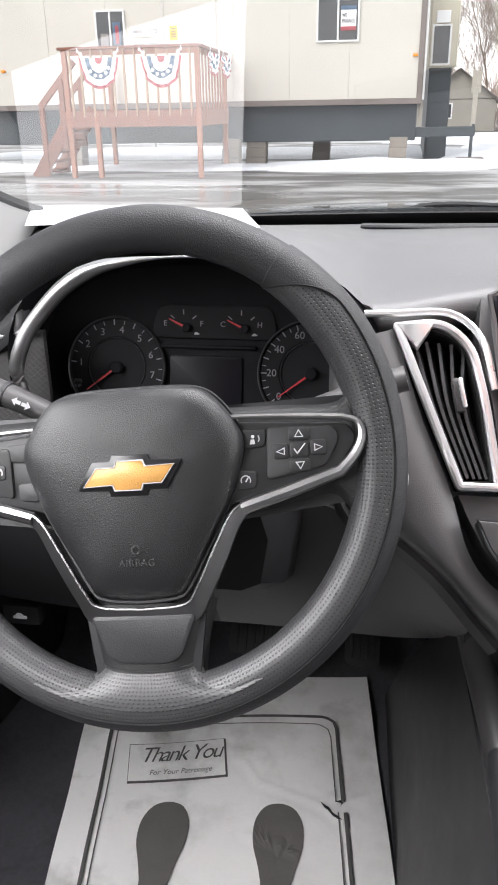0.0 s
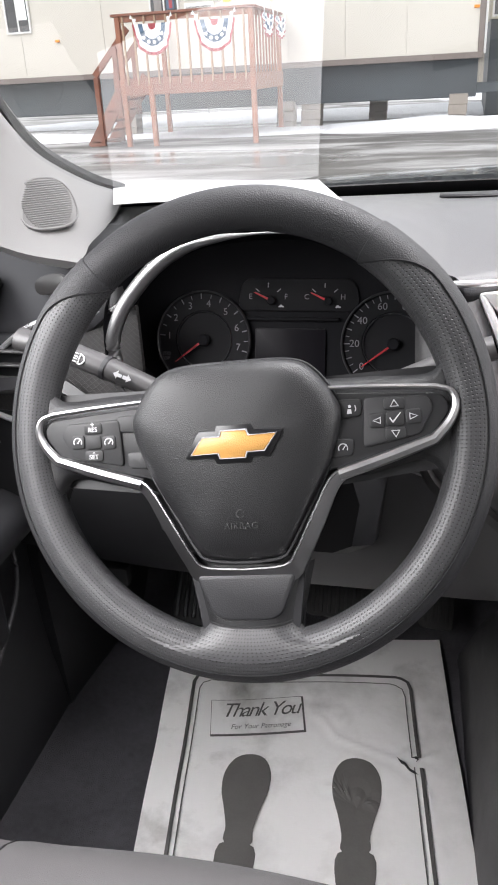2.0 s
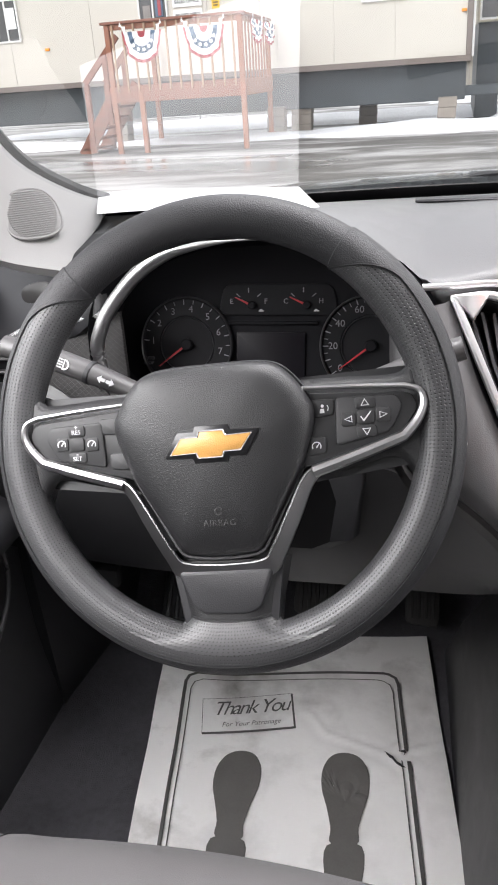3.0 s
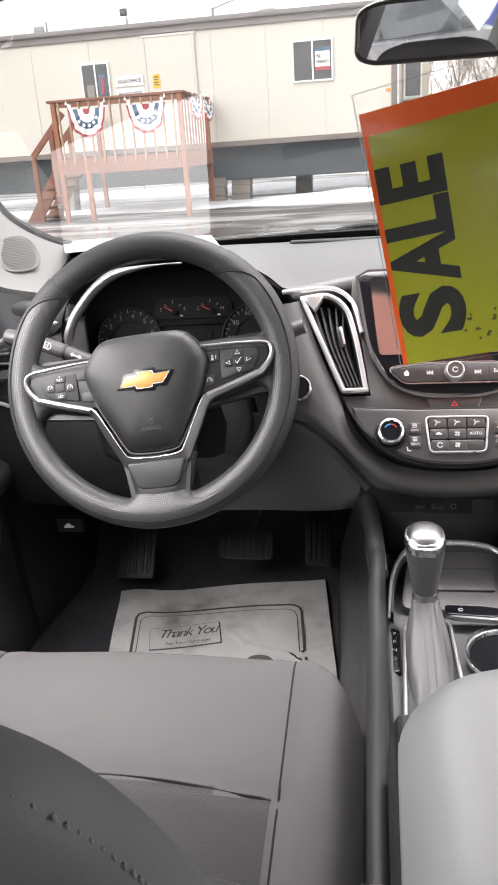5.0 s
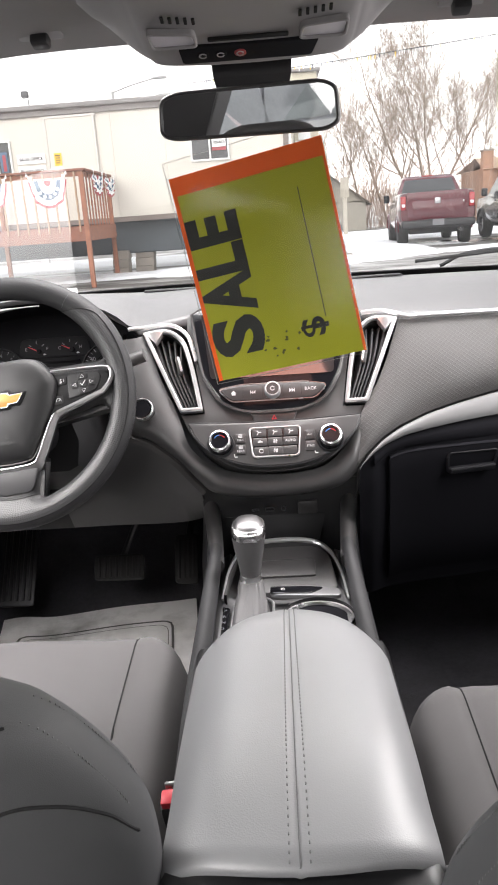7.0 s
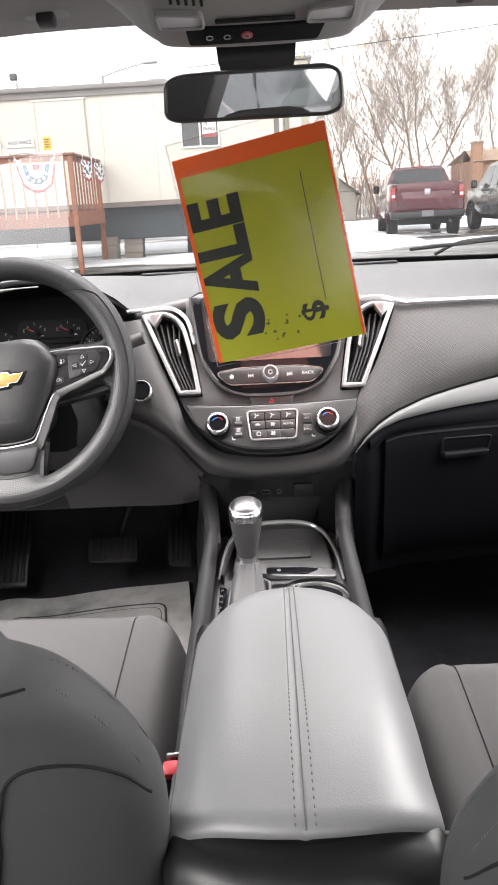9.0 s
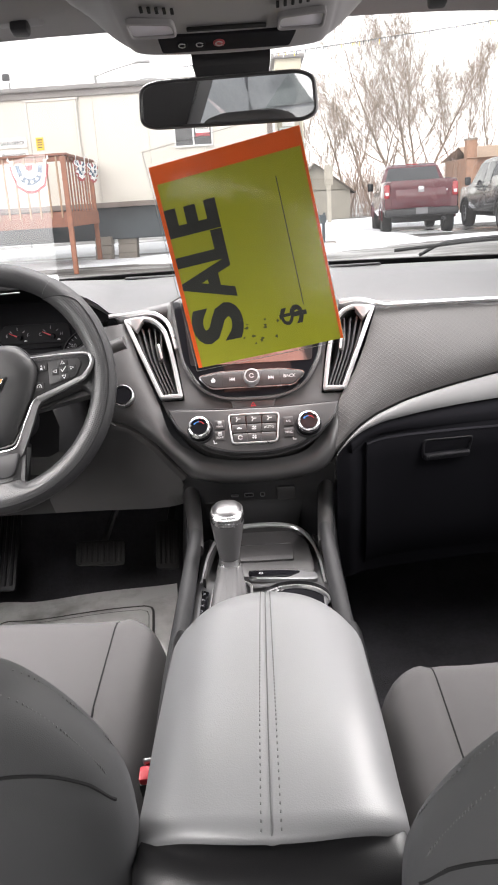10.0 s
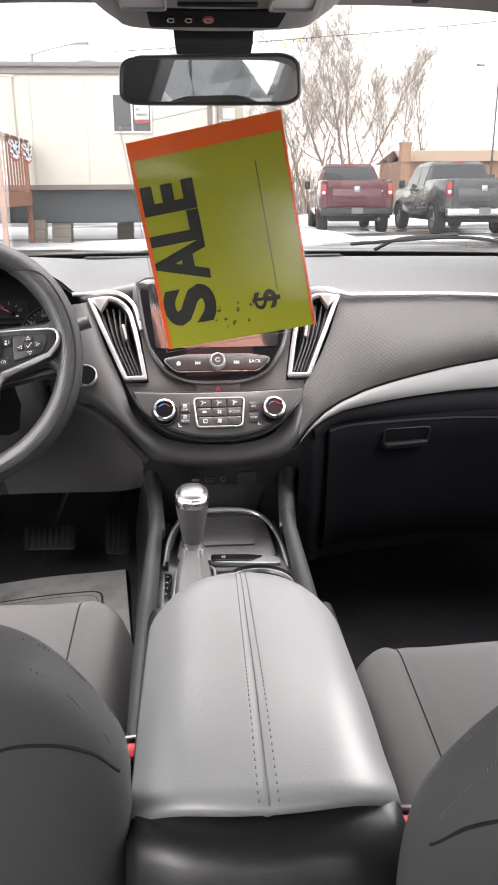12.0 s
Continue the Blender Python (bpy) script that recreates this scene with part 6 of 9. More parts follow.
# cup holder
cup = part("cup_holder", turned([(0.050, 0.598), (0.049, 0.56), (0.042, 0.525), (0.0, 0.522)], 36), M_BLACK, console, "round cup holder", m=Matrix.Translation((0.046, 1.522, 0.002)))
part("chrome_ring", turned([(0.0455, 0.594), (0.047, 0.5985), (0.0495, 0.5990), (0.0510, 0.593)], 44), M_CHROME, cup, "chrome ring of the cup holder", m=Matrix.Translation((0.046, 1.522, -0.004)))
# flat black disc that stands in for the shaded depth of the cup
part("well", turned([(0.0, 0.5930), (0.046, 0.5930), (0.046, 0.590)], 36), M_GLOVE_BLK, cup, m=Matrix.Translation((0.046, 1.522, -0.004)))
# shifter gate: a long chrome-framed well with the boot in it
gate = ccw([tuple(p) for p in rounded([(-0.080, 1.385), (-0.008, 1.385), (-0.014, 1.592), (-0.034, 1.605), (-0.060, 1.603), (-0.073, 1.585)], 0.014)])
gt = part("shifter_gate", prism(gate, 0.572, 0.5865, 0.002), M_BLACK, console, "black shifter gate")
part("chrome_frame", frame_ring(gate, inset(gate, 0.0042), 0.584, 0.5905, 0.0015), M_BRIGHT, gt, "chrome frame of the gate")
sp = part("gear_scale", prism(rounded([(-0.0925, 1.488), (-0.0785, 1.490), (-0.0770, 1.572), (-0.0890, 1.578)], 0.005), 0.580, 0.5895, 0.002), M_GLOSS, gt, "black strip with the gear letters")
for i, l in enumerate("PRND"):
    part("letter", letters(l, 0.0080, 0.0003), M_DIAL_PRINT, sp, m=Matrix.Translation((-0.0838 - 0.0006 * i, 1.563 - i * 0.0165, 0.5899)), smooth=False)

# gear lever
lever = thing("gear_lever", "chrome-capped black gear lever with a leather boot", "gear lever", (-0.045, 1.565, 0.600))
def oval(cx, cy, z, a, b, n=24, k=0.8, lean=0.0):
    return [V(cx + a * math.copysign(abs(math.cos(t)) ** k, math.cos(t)), cy + lean * math.sin(t) + b * math.copysign(abs(math.sin(t)) ** k, math.sin(t)), z + 0.15 * b * math.sin(t)) for t in (2 * math.pi * i / n for i in range(n))]


GX, GY = -0.046, 1.612
part("knob", loft([oval(GX, GY - 0.012, 0.622, 0.0135, 0.0135), oval(GX, GY - 0.009, 0.640, 0.0165, 0.0170), oval(GX, GY - 0.005, 0.660, 0.0205, 0.0215), oval(GX, GY, 0.682, 0.0240, 0.0260), oval(GX, GY + 0.001, 0.688, 0.0245, 0.0265)]), M_GRIP, lever, "leather grip of the lever")
part("chrome_collar", loft([oval(GX, GY + 0.001, 0.687, 0.0246, 0.0268), oval(GX, GY + 0.002, 0.693, 0.0252, 0.0276), oval(GX, GY + 0.003, 0.6985, 0.0240, 0.0262), oval(GX, GY + 0.003, 0.700, 0.0215, 0.0235)]), M_CHROME, lever, "bright chrome collar")
cap = part("cap", loft([oval(GX, GY + 0.003, 0.6995, 0.0218, 0.0238), oval(GX, GY + 0.003, 0.7035, 0.0190, 0.0205), oval(GX, GY + 0.003, 0.7060, 0.0130, 0.0140), oval(GX, GY + 0.003, 0.7066, 0.004, 0.004)]), M_BLADE, lever, "satin silver cap of the lever")
part("release_button", rbox(0.026, 0.006, 0.012, 0.002, 2, (GX, GY - 0.024, 0.688)), M_CHROME, lever, "chrome release button")
part("lower_collar", loft([oval(GX, GY - 0.017, 0.617, 0.0165, 0.0150), oval(GX, GY - 0.014, 0.622, 0.0160, 0.0148), oval(GX, GY - 0.012, 0.630, 0.0148, 0.0145)]), M_CHROME, lever, "chrome lower collar")
boot = []
for z, a, b, cy in ((0.584, 0.0270, 0.085, 1.500), (0.590, 0.0262, 0.076, 1.512), (0.598, 0.0250, 0.060, 1.530), (0.605, 0.0225, 0.042, 1.551), (0.611, 0.0190, 0.027, 1.572), (0.616, 0.0165, 0.018, 1.588), (0.621, 0.0155, 0.0145, 1.596)):
    ring = []
    for i in range(48):
        t = 2 * math.pi * i / 48
        fold = 0.0010 * math.sin(5 * t + (z - 0.584) * 60) + 0.0004 * math.sin(11 * t - (z - 0.584) * 150)
        ring.append(V(GX + (a + fold) * math.copysign(abs(math.cos(t)) ** 0.75, math.cos(t)), cy + (b + fold * 2) * math.sin(t), z + 0.35 * fold))
    boot.append(ring)
cols = [spline([r[i] for r in boot], 3) for i in range(48)]
part("boot", loft([[c[k] for c in cols] for k in range(len(cols[0]))]), M_LEATHER_GREY, lever, "creased grey leather boot", angle=80)
for sx in (-0.004, 0.004):
    seam_ = [V(GX + sx, cy - b - 0.0008, z + 0.001) for z, b, cy in ((0.587, 0.081, 1.506), (0.594, 0.069, 1.521), (0.602, 0.051, 1.540), (0.609, 0.033, 1.564), (0.615, 0.021, 1.584))]
    part("boot_seam", tube(spline(seam_, 4), 0.00045, 5), M_THREAD_DK, lever, "stitched seam of the boot")

# armrest
AX = 0.008
A0, A1 = 1.008, 1.350
arm = part("armrest_lid", bmesh.new(), M_ARM, console, "padded dark leather armrest lid, sky sheen in its grey, with a stitched centre seam")
def arm_half(y):
    """Half width of the lid along the car: nearly straight sides, a rounded nose."""
    w = 0.1010 - 0.0025 * min(1.0, max(0.0, (y - A0) / 0.26))
    k = max(0.0, (y - 1.250) / (A1 - 1.250))
    return max(0.002, w * max(0.0, 1 - k ** 2.4) ** 0.48)


def arm_top(x, y):
    """Height of the padded lid over the plan."""
    t = (y - A0) / (A1 - A0)
    s = min(1.0, abs(x - AX) / arm_half(y))
    base = 0.727 - 0.008 * t - 0.016 * max(0.0, (t - 0.80) / 0.20) ** 2.2 
    wide = min(1.0, arm_half(y) / 0.09) * (0.60 + 0.40 * (lambda q: q * q * (3 - 2 * q))(min(1.0, max(0.0, y - A0) / 0.06)))
    base -= 0.019 * max(0.0, 1 - (y - A0) / 0.125) ** 2
    return base - 0.010 * s * s - 0.025 * wide * max(0.0, (s - 0.35) / 0.65) ** 3.0 - 0.0016 * math.exp(-((x - AX) / 0.0022) ** 2)


NA = 56
top = []
for i in range(41):
    y = A0 + (A1 - 0.0004 - A0) * (1 - (1 - i / 40) ** 1.6)
    w = arm_half(y)
    row = []
    for k in range(NA + 1):
        s = math.sin(math.pi / 2 * (-1 + 2 * k / NA)) * 0.55 + (-1 + 2 * k / NA) * 0.45
        yy = y - 0.023 * (1 - s * s) * max(0.0, 1 - (y - A0) / 0.08)
        row.append(V(AX + w * s, yy, arm_top(AX + w * s, y)))
    top.append(row)
under = lambda row, dz, k: [V(AX + (p.x - AX) * k, p.y, p.z - dz) for p in row]
bm = loft([under([p + V(0, 0.010, 0) for p in top[0]], 0.018, 0.99), under([p + V(0, -0.001, 0) for p in top[0]], 0.007, 1.0)] + top + [[V(p.x, p.y + 0.001, p.z - 0.02) for p in top[-1]]], closed=False, caps=False)
bm2 = loft([[V(r[0].x + 0.003, r[0].y, r[0].z - 0.014), V(r[0].x - 0.0004, r[0].y, r[0].z - 0.006), r[0]] for r in top], closed=False, caps=False)
bm3 = loft([[V(r[-1].x - 0.003, r[-1].y, r[-1].z - 0.014), V(r[-1].x + 0.0004, r[-1].y, r[-1].z - 0.006), r[-1]] for r in top], closed=False, caps=False)
full = join(bm, bm2, bm3)
bmesh.ops.remove_doubles(full, verts=full.verts, dist=0.0003)
bmesh.ops.recalc_face_normals(full, faces=full.faces)
full.to_mesh(arm.data)
full.free()
arm.data.shade_smooth()
part("centre_seam", tube([V(AX, y - 0.023 * max(0.0, 1 - (y - A0) / 0.08), arm_top(AX, y) + 0.0010) for y in (A0 + 0.362 * i / 80 for i in range(81))], 0.0005, 5), M_THREAD_DK, arm, "dark centre seam")
# two rows of stitches beside the seam
for sx in (-1, 1):
    out = []
    for i in range(66):
        y = A0 + 0.003 + i * 0.0054
        if y > 1.336:
            break
        wx_ = AX + sx * (0.0072 - 0.0022 * i / 65)
        out.append(rbox(0.0010, 0.0032, 0.0010, 0.0004, 1, (wx_, y - 0.023 * max(0.0, 1 - (y - A0) / 0.08), arm_top(wx_, y) + 0.0002)))
    part("stitching", join(*out), M_THREAD_DK, arm, "row of grey stitches")
# console box below the lid and its black rear end
rows = []
for w, y0, z in ((0.078, 1.014, 0.684), (0.088, 1.002, 0.689), (0.097, 0.984, 0.687), (0.103, 0.971, 0.675), (0.106, 0.958, 0.62), (0.108, 0.955, 0.30)):
    ring = [V(AX + w * a, 1.32, z) for a in (1, )]
    pts = [(-1, 1.30), (-1, 1.1), (-0.99, y0 + 0.02), (-0.9, y0 + 0.004), (-0.5, y0 - 0.008), (0, y0 - 0.012), (0.5, y0 - 0.008), (0.9, y0 + 0.004), (0.99, y0 + 0.02), (1, 1.1), (1, 1.30)]
    rows.append([V(AX + w * a, b, z) for a, b in pts])
part("console_box", sheet(rows, 0.0), M_BLACK_LEATHER, console, "black padded rear end of the console box", angle=60)

# ---- seats ----
def cushion_point(cx, y0, y1, zf, w, zr, s, t):
    """Seat cushion: a flat middle between two raised bolsters, rounded over at the front."""
    y = y0 + (y1 - y0) * t
    zt = zr + (zf - zr) * min(1.0, t * 1.05)
    fall = max(0.0, (t - 0.84) / 0.16)
    k = 1.0
    y -= t ** 3 * (0.016 * (s / 0.67) ** 2 + 0.09 * (max(0.0, abs(s) - 0.67) / 0.33) ** 1.6)
    plan = math.copysign(min(abs(s), 0.67) + max(0.0, abs(s) - 0.67) * k, s)
    corner = 0.012 * (max(0.0, abs(s) - 0.60) / 0.40) ** 2 * max(0.0, (t - 0.6) / 0.4) ** 1.5
    bol = 0.014 * math.exp(-((abs(s) - 0.80) / 0.16) ** 2)
    seam = 0.005 * math.exp(-((abs(s) - 0.67) / 0.030) ** 2) + 0.005 * math.exp(-((t - 0.535 + 0.10 * s * s) / 0.018) ** 2) * (abs(s) < 0.68)
    rim = 0.075 * max(0.0, (abs(s) - 0.84) / 0.16) ** 2.4
    return V(cx + w * plan, y, zt + bol - seam - rim - corner - 0.062 * fall ** 2.6 + 0.004 * math.sin(math.pi * t))


def cushion_mesh(*a):
    rows = [[cushion_point(*a, -1 + 2 * i / 56, j / 40) for i in range(57)] for j in range(41)]
    f = rows[-1]
    rows.append([V(p.x, p.y + 0.006, p.z - 0.030) for p in f])
    rows.append([V(p.x, p.y - 0.004, p.z - 0.10) for p in f])
    return sheet(rows, 0.0)


def seat(cx, y_front, name_label, depth):
    """A bucket seat: cushion, skirt, backrest with side bolsters, headrest on two posts."""
    st = thing("front_seat", name_label, "car seat", (cx, y_front - 0.3, 0.27), group="front seats")
    shape_ = (cx, y_front - 0.50, y_front, 0.588, 0.272, 0.545)
    part("cushion", cushion_mesh(*shape_), M_SEAT, st, "charcoal cloth cushion", angle=80)
    st.children[0].data.materials.append(M_SEAT_MESH)
    for f in st.children[0].data.polygons:
        s_, t_ = (f.center.x - cx) / 0.272, (f.center.y - y_front + 0.5) / 0.5
        if abs(s_) < 0.66 and t_ < 0.53 - 0.10 * s_ * s_:
            f.material_index = 1
    for sg in (-1, 1):
        part("seam", tube([cushion_point(*shape_, sg * 0.67, 0.05 + 0.93 * i / 30) + V(0, 0, 0.0006) for i in range(31)], 0.0013, 5), M_SEAM, st, "sewn seam of the cushion")
    part("cross_seam", tube([cushion_point(*shape_, p, 0.535 - 0.10 * p * p) + V(0, 0, 0.0006) for p in (-0.66 + 1.32 * i / 24 for i in range(25))], 0.0019, 5), M_SEAM, st, "sewn cross seam of the cushion")
    part("skirt", rbox(0.50, 0.44, 0.16, 0.03, 3, (cx, y_front - 0.27, 0.41)), M_BLACK, st, "black plastic seat base")
    part("seat_rail", rbox(0.42, 0.40, 0.06, 0.01, 1, (cx, y_front - 0.25, 0.30)), M_BLACK, st, "steel seat runners")
    # backrest, leaning back; rings from the hip up
    by = y_front - depth
    lv = [(0.50, 0.268, 0.11, 0.0), (0.60, 0.283, 0.125, 0.0), (0.68, 0.292, 0.128, 0.0), (0.75, 0.295, 0.128, 0.0), (0.79, 0.288, 0.126, 0.0), (0.83, 0.271, 0.122, 0.0), (0.858, 0.252, 0.118, 0.0), (0.870, 0.234, 0.114, 0.0), (0.880, 0.220, 0.110, 0.0), (0.917, 0.211, 0.104, 0.0), (0.955, 0.201, 0.096, 0.0), (0.985, 0.186, 0.088, 0.0), (1.006, 0.164, 0.078, 0.0), (1.018, 0.130, 0.064, 0.0), (1.025, 0.070, 0.040, 0.0)]
    rings = []
    for z, w, th, _ in lv:
        yc = by - (z - 0.55) * 0.36
        ring = []
        for i in range(44):
            a = 2 * math.pi * i / 44
            c, s = math.cos(a), math.sin(a)
            px = math.copysign(abs(c) ** 0.55, c)
            py = math.copysign(abs(s) ** 0.75, s)
            dish = 0.030 * (1 - px * px) if s > 0 else 0.0
            ring.append(V(cx + w * px, yc + (th / 2) * py - dish, z))
        rings.append(ring)
    fine = []
    cols = [spline([r[i] for r in rings], 3) for i in range(44)]
    fine = [[c[k] for c in cols] for k in range(len(cols[0]))]
    part("backrest", loft(fine), M_SEAT_BACK, st, "charcoal cloth backrest", angle=80)
    # stitched seams: one across below the shoulders, one round the edge
    def skin(z, px, front):
        k = min(range(len(lv) - 1), key=lambda q: 0 if lv[q][0] <= z <= lv[q + 1][0] else 1 + abs(lv[q][0] - z))
        f = (z - lv[k][0]) / (lv[k + 1][0] - lv[k][0])
        w, th = lv[k][1] + (lv[k + 1][1] - lv[k][1]) * f, lv[k][2] + (lv[k + 1][2] - lv[k][2]) * f
        c = math.copysign(abs(px) ** (1 / 0.55), px)
        s = math.sqrt(max(0.0, 1 - c * c)) ** 0.75
        yc = by - (z - 0.55) * 0.36
        return V(cx + w * px, yc + (th / 2) * s * (1 if front else -1) - (0.03 * (1 - px * px) if front else -0.0), z)
    span = lambda a, n: [-a + 2 * a * i / n for i in range(n + 1)]
    def arch_(sg):
        """Arched seam of the back panel on one side."""
        path_ = spline([V(0.60, 0.64, 0), V(0.66, 0.72, 0), V(0.72, 0.780, 0), V(0.79, 0.8130, 0), V(0.86, 0.8210, 0), V(0.93, 0.8120, 0), V(0.97, 0.792, 0), V(0.992, 0.760, 0)], 8)
        return [skin(q.y, sg * q.x, False) + V(0, -0.0008, 0) for q in path_]
    lines = [arch_(-1), arch_(1), [skin(0.866 + 0.046 * (1 - p * p), p, False) + V(0, -0.0004, 0) for p in span(0.985, 60)],
             [skin(0.80 - 0.10 * abs(p) ** 3, p, True) + V(0, 0.0012, 0) for p in span(0.96, 30)]]
    for ln in lines:
        part("seam", tube(ln, 0.0012, 5), M_SEAM, st, "sewn seam of the backrest")
    for front, off in ((False, -0.0008), (True, 0.0008)):
        for sg in (-1, 1):
            dots = [rbox(0.0010, 0.0010, 0.0028, 0.0003, 1, tuple(skin(0.775 + 0.0028 * k, sg * 0.996, front) + V(0, off, 0))) for k in range(33)]
            part("stitching", join(*dots), M_THREAD_DK, st, "row of grey stitches")
    for sg in (-1, 1):
        dots = [rbox(0.0016, 0.0012, 0.0034, 0.0004, 1, tuple(skin(0.884 + 0.0046 * k, sg * 0.9990, False) + V(0, -0.0008, 0))) for k in range(27)]
        part("stitching", join(*dots), M_THREAD_DK, st, "row of grey stitches")
    dots = [rbox(0.0028, 0.0008, 0.0009, 0.0003, 1, tuple(skin(0.856 + 0.046 * (1 - p * p), p, False) + V(0, -0.0010, 0))) for p in span(0.90, 70)]
    part("stitching", join(*dots), M_THREAD_DK, st, "row of grey stitches")
    # headrest
    hy = by - (1.09 - 0.55) * 0.36 + 0.02
    hr = []
    for z, w, th in ((1.050, 0.105, 0.06), (1.063, 0.125, 0.085), (1.11, 0.132, 0.10), (1.17, 0.128, 0.095), (1.205, 0.105, 0.075), (1.218, 0.06, 0.045)):
        hr.append([V(cx + w * math.copysign(abs(math.cos(a)) ** 0.6, math.cos(a)), hy + (th / 2) * math.copysign(abs(math.sin(a)) ** 0.7, math.sin(a)), z) for a in (2 * math.pi * i / 32 for i in range(32))])
    cols = [spline([r[i] for r in hr], 3) for i in range(32)]
    part("headrest", loft([[c[k] for c in cols] for k in range(len(cols[0]))]), M_SEAT, st, "charcoal cloth headrest", angle=80)
    for sx in (-0.06, 0.06):
        part("headrest_post", tube([V(cx + sx, hy + 0.005, 1.00), V(cx + sx, hy, 1.06)], 0.006, 8), M_CHROME, st, "chrome post")
    return st


seat(-0.383, 1.566, "charcoal cloth driver's seat behind the steering wheel", 0.506)
seat(0.383, 1.420, "charcoal cloth passenger seat beside the console", 0.435)

# seat belt buckles
for x, y, z, lean in ((-0.114, 1.188, 0.596, -4), (0.124, 1.034, 0.636, 4)):
    bk = thing("seat_belt_buckle", "black seat belt buckle with a red button", "seat belt buckle", (x, y, z - 0.06), group="seat belt buckles")
    mm = Matrix.Translation((x, y, z)) @ Matrix.Rotation(radians(lean), 4, "Y") @ Matrix.Rotation(radians(14), 4, "X")
    part("body", rbox(0.027, 0.021, 0.070, 0.006, 2, (0, 0, -0.040)), M_BLACK, bk, m=mm)
    part("button", rbox(0.022, 0.017, 0.010, 0.003, 2, (0, -0.001, -0.002)), M_RED_BTN, bk, "red release button", m=mm)
    part("slot_plate", rbox(0.020, 0.005, 0.010, 0.0015, 1, (0.002, 0.0125, 0.000)), M_SILVER, bk, "steel latch slot", m=mm)
    part("stalk", tube([mm @ V(0, 0, -0.07), mm @ V(0, 0.01, -0.20)], 0.011, 8), M_BLACK, bk)

# rear bench
bench = thing("rear_bench", "grey cloth rear bench seat", "car seat", (0, -0.1, 0.28))
part("cushion", rbox(1.24, 0.46, 0.16, 0.05, 4, (0, 0.05, 0.47)), M_SEAT, bench)
part("backrest", rbox(1.22, 0.16, 0.52, 0.05, 4, (0, -0.32, 0.72)), M_SEAT, bench, m=None)
for x in (-0.36, 0.36):
    part("headrest", rbox(0.24, 0.10, 0.13, 0.04, 4, (x, -0.38, 1.02)), M_SEAT, bench)

# ---- floor things ----
# printed paper mat
MATM = axes((1, 0, 0), (0, 1, 0), (0, 0, 1), (0, 0, 0))
def mat_z(x, y):
    ramp = 0.012 * max(0.0, (y - 2.03) / 0.15) ** 1.6
    return 0.2865 + ramp + fold_height(x, y) + 0.0022 * math.sin(x * 19 + y * 7) + 0.0016 * math.sin(y * 33 - x * 8) + 0.008 * math.exp(-((x + 0.60) / 0.05) ** 2) * max(0, (y - 1.9) / 0.2)


FOLDS = [((-0.425, 2.030), (-0.405, 2.009), (-0.372, 1.985), (-0.348, 1.955), (-0.305, 1.940), (-0.261, 1.927), (-0.235, 1.906)), ((-0.405, 2.009), (-0.375, 2.004), (-0.350, 2.010)), ((-0.261, 1.927), (-0.250, 1.945), (-0.232, 1.938), (-0.190, 1.958)), ((-0.352, 1.868), (-0.318, 1.860), (-0.285, 1.846)), ((-0.235, 1.906), (-0.222, 1.885), (-0.215, 1.868))]


def fold_height(x, y):
    """Raised creases trodden into the paper."""
    best = 1.0
    for line in FOLDS:
        for (ax, ay), (bx, by_) in zip(line, line[1:]):
            dx, dy = bx - ax, by_ - ay
            k = min(1.0, max(0.0, ((x - ax) * dx + (y - ay) * dy) / (dx * dx + dy * dy)))
            best = min(best, math.hypot(x - ax - k * dx, y - ay - k * dy))
    return 0.0017 * math.exp(-(best / 0.0034) ** 2) - 0.0008 * math.exp(-((best - 0.010) / 0.006) ** 2)


def mat_edge(s, t):
    """The sheet's plan: s across, t from the seat to the pedals; skewed, narrowing a little."""
    xl, xr = -0.547 - 0.089 * t, -0.141 - 0.068 * t
    y = 1.60 + 0.515 * t + 0.065 * s * t
    return xl + (xr - xl) * s, y


mat_thing = thing("paper_floor_mat", "scuffed white paper floor mat printed with shoe soles", "floor mat", (-0.38, 1.85, 0.28))
part("sheet", sheet([[V(*mat_edge(i / 100, j / 130 * 1.35 - 0.35), mat_z(*mat_edge(i / 100, j / 130 * 1.35 - 0.35))) for i in range(101)] for j in range(131)], 0.0012), M_MAT_PAPER, mat_thing, "white paper with dirt and creases")


def on_mat(poly_st, name, lift=0.0012, label="", mat=None):
    """A flat print that follows the paper: outline in the sheet's own s and t."""
    bm = bmesh.new()
    vs = []
    for s, t in poly_st:
        x, y = mat_edge(s, t)
        vs.append(bm.verts.new((x, y, mat_z(x, y) + lift)))
    bm.faces.new(vs)
    bmesh.ops.triangulate(bm, faces=list(bm.faces))
    return part(name, bm, mat or M_MAT_INK, mat_thing, label, smooth=False)


def strip_on_mat(line, w, name):
    rows_a, rows_b = [], []
    pts = [V(*mat_edge(*p), 0) for p in line]
    for i, p in enumerate(pts):
        d = (pts[min(i + 1, len(pts) - 1)] - pts[max(i - 1, 0)]).normalized()
        n_ = V(-d.y, d.x, 0) * w / 2
        for q, rr in ((p + n_, rows_a), (p - n_, rows_b)):
            rr.append(V(q.x, q.y, mat_z(q.x, q.y) + 0.0027))
    return part(name, sheet([rows_a, rows_b], 0.0), M_MAT_INK, mat_thing, "printed grey border line")


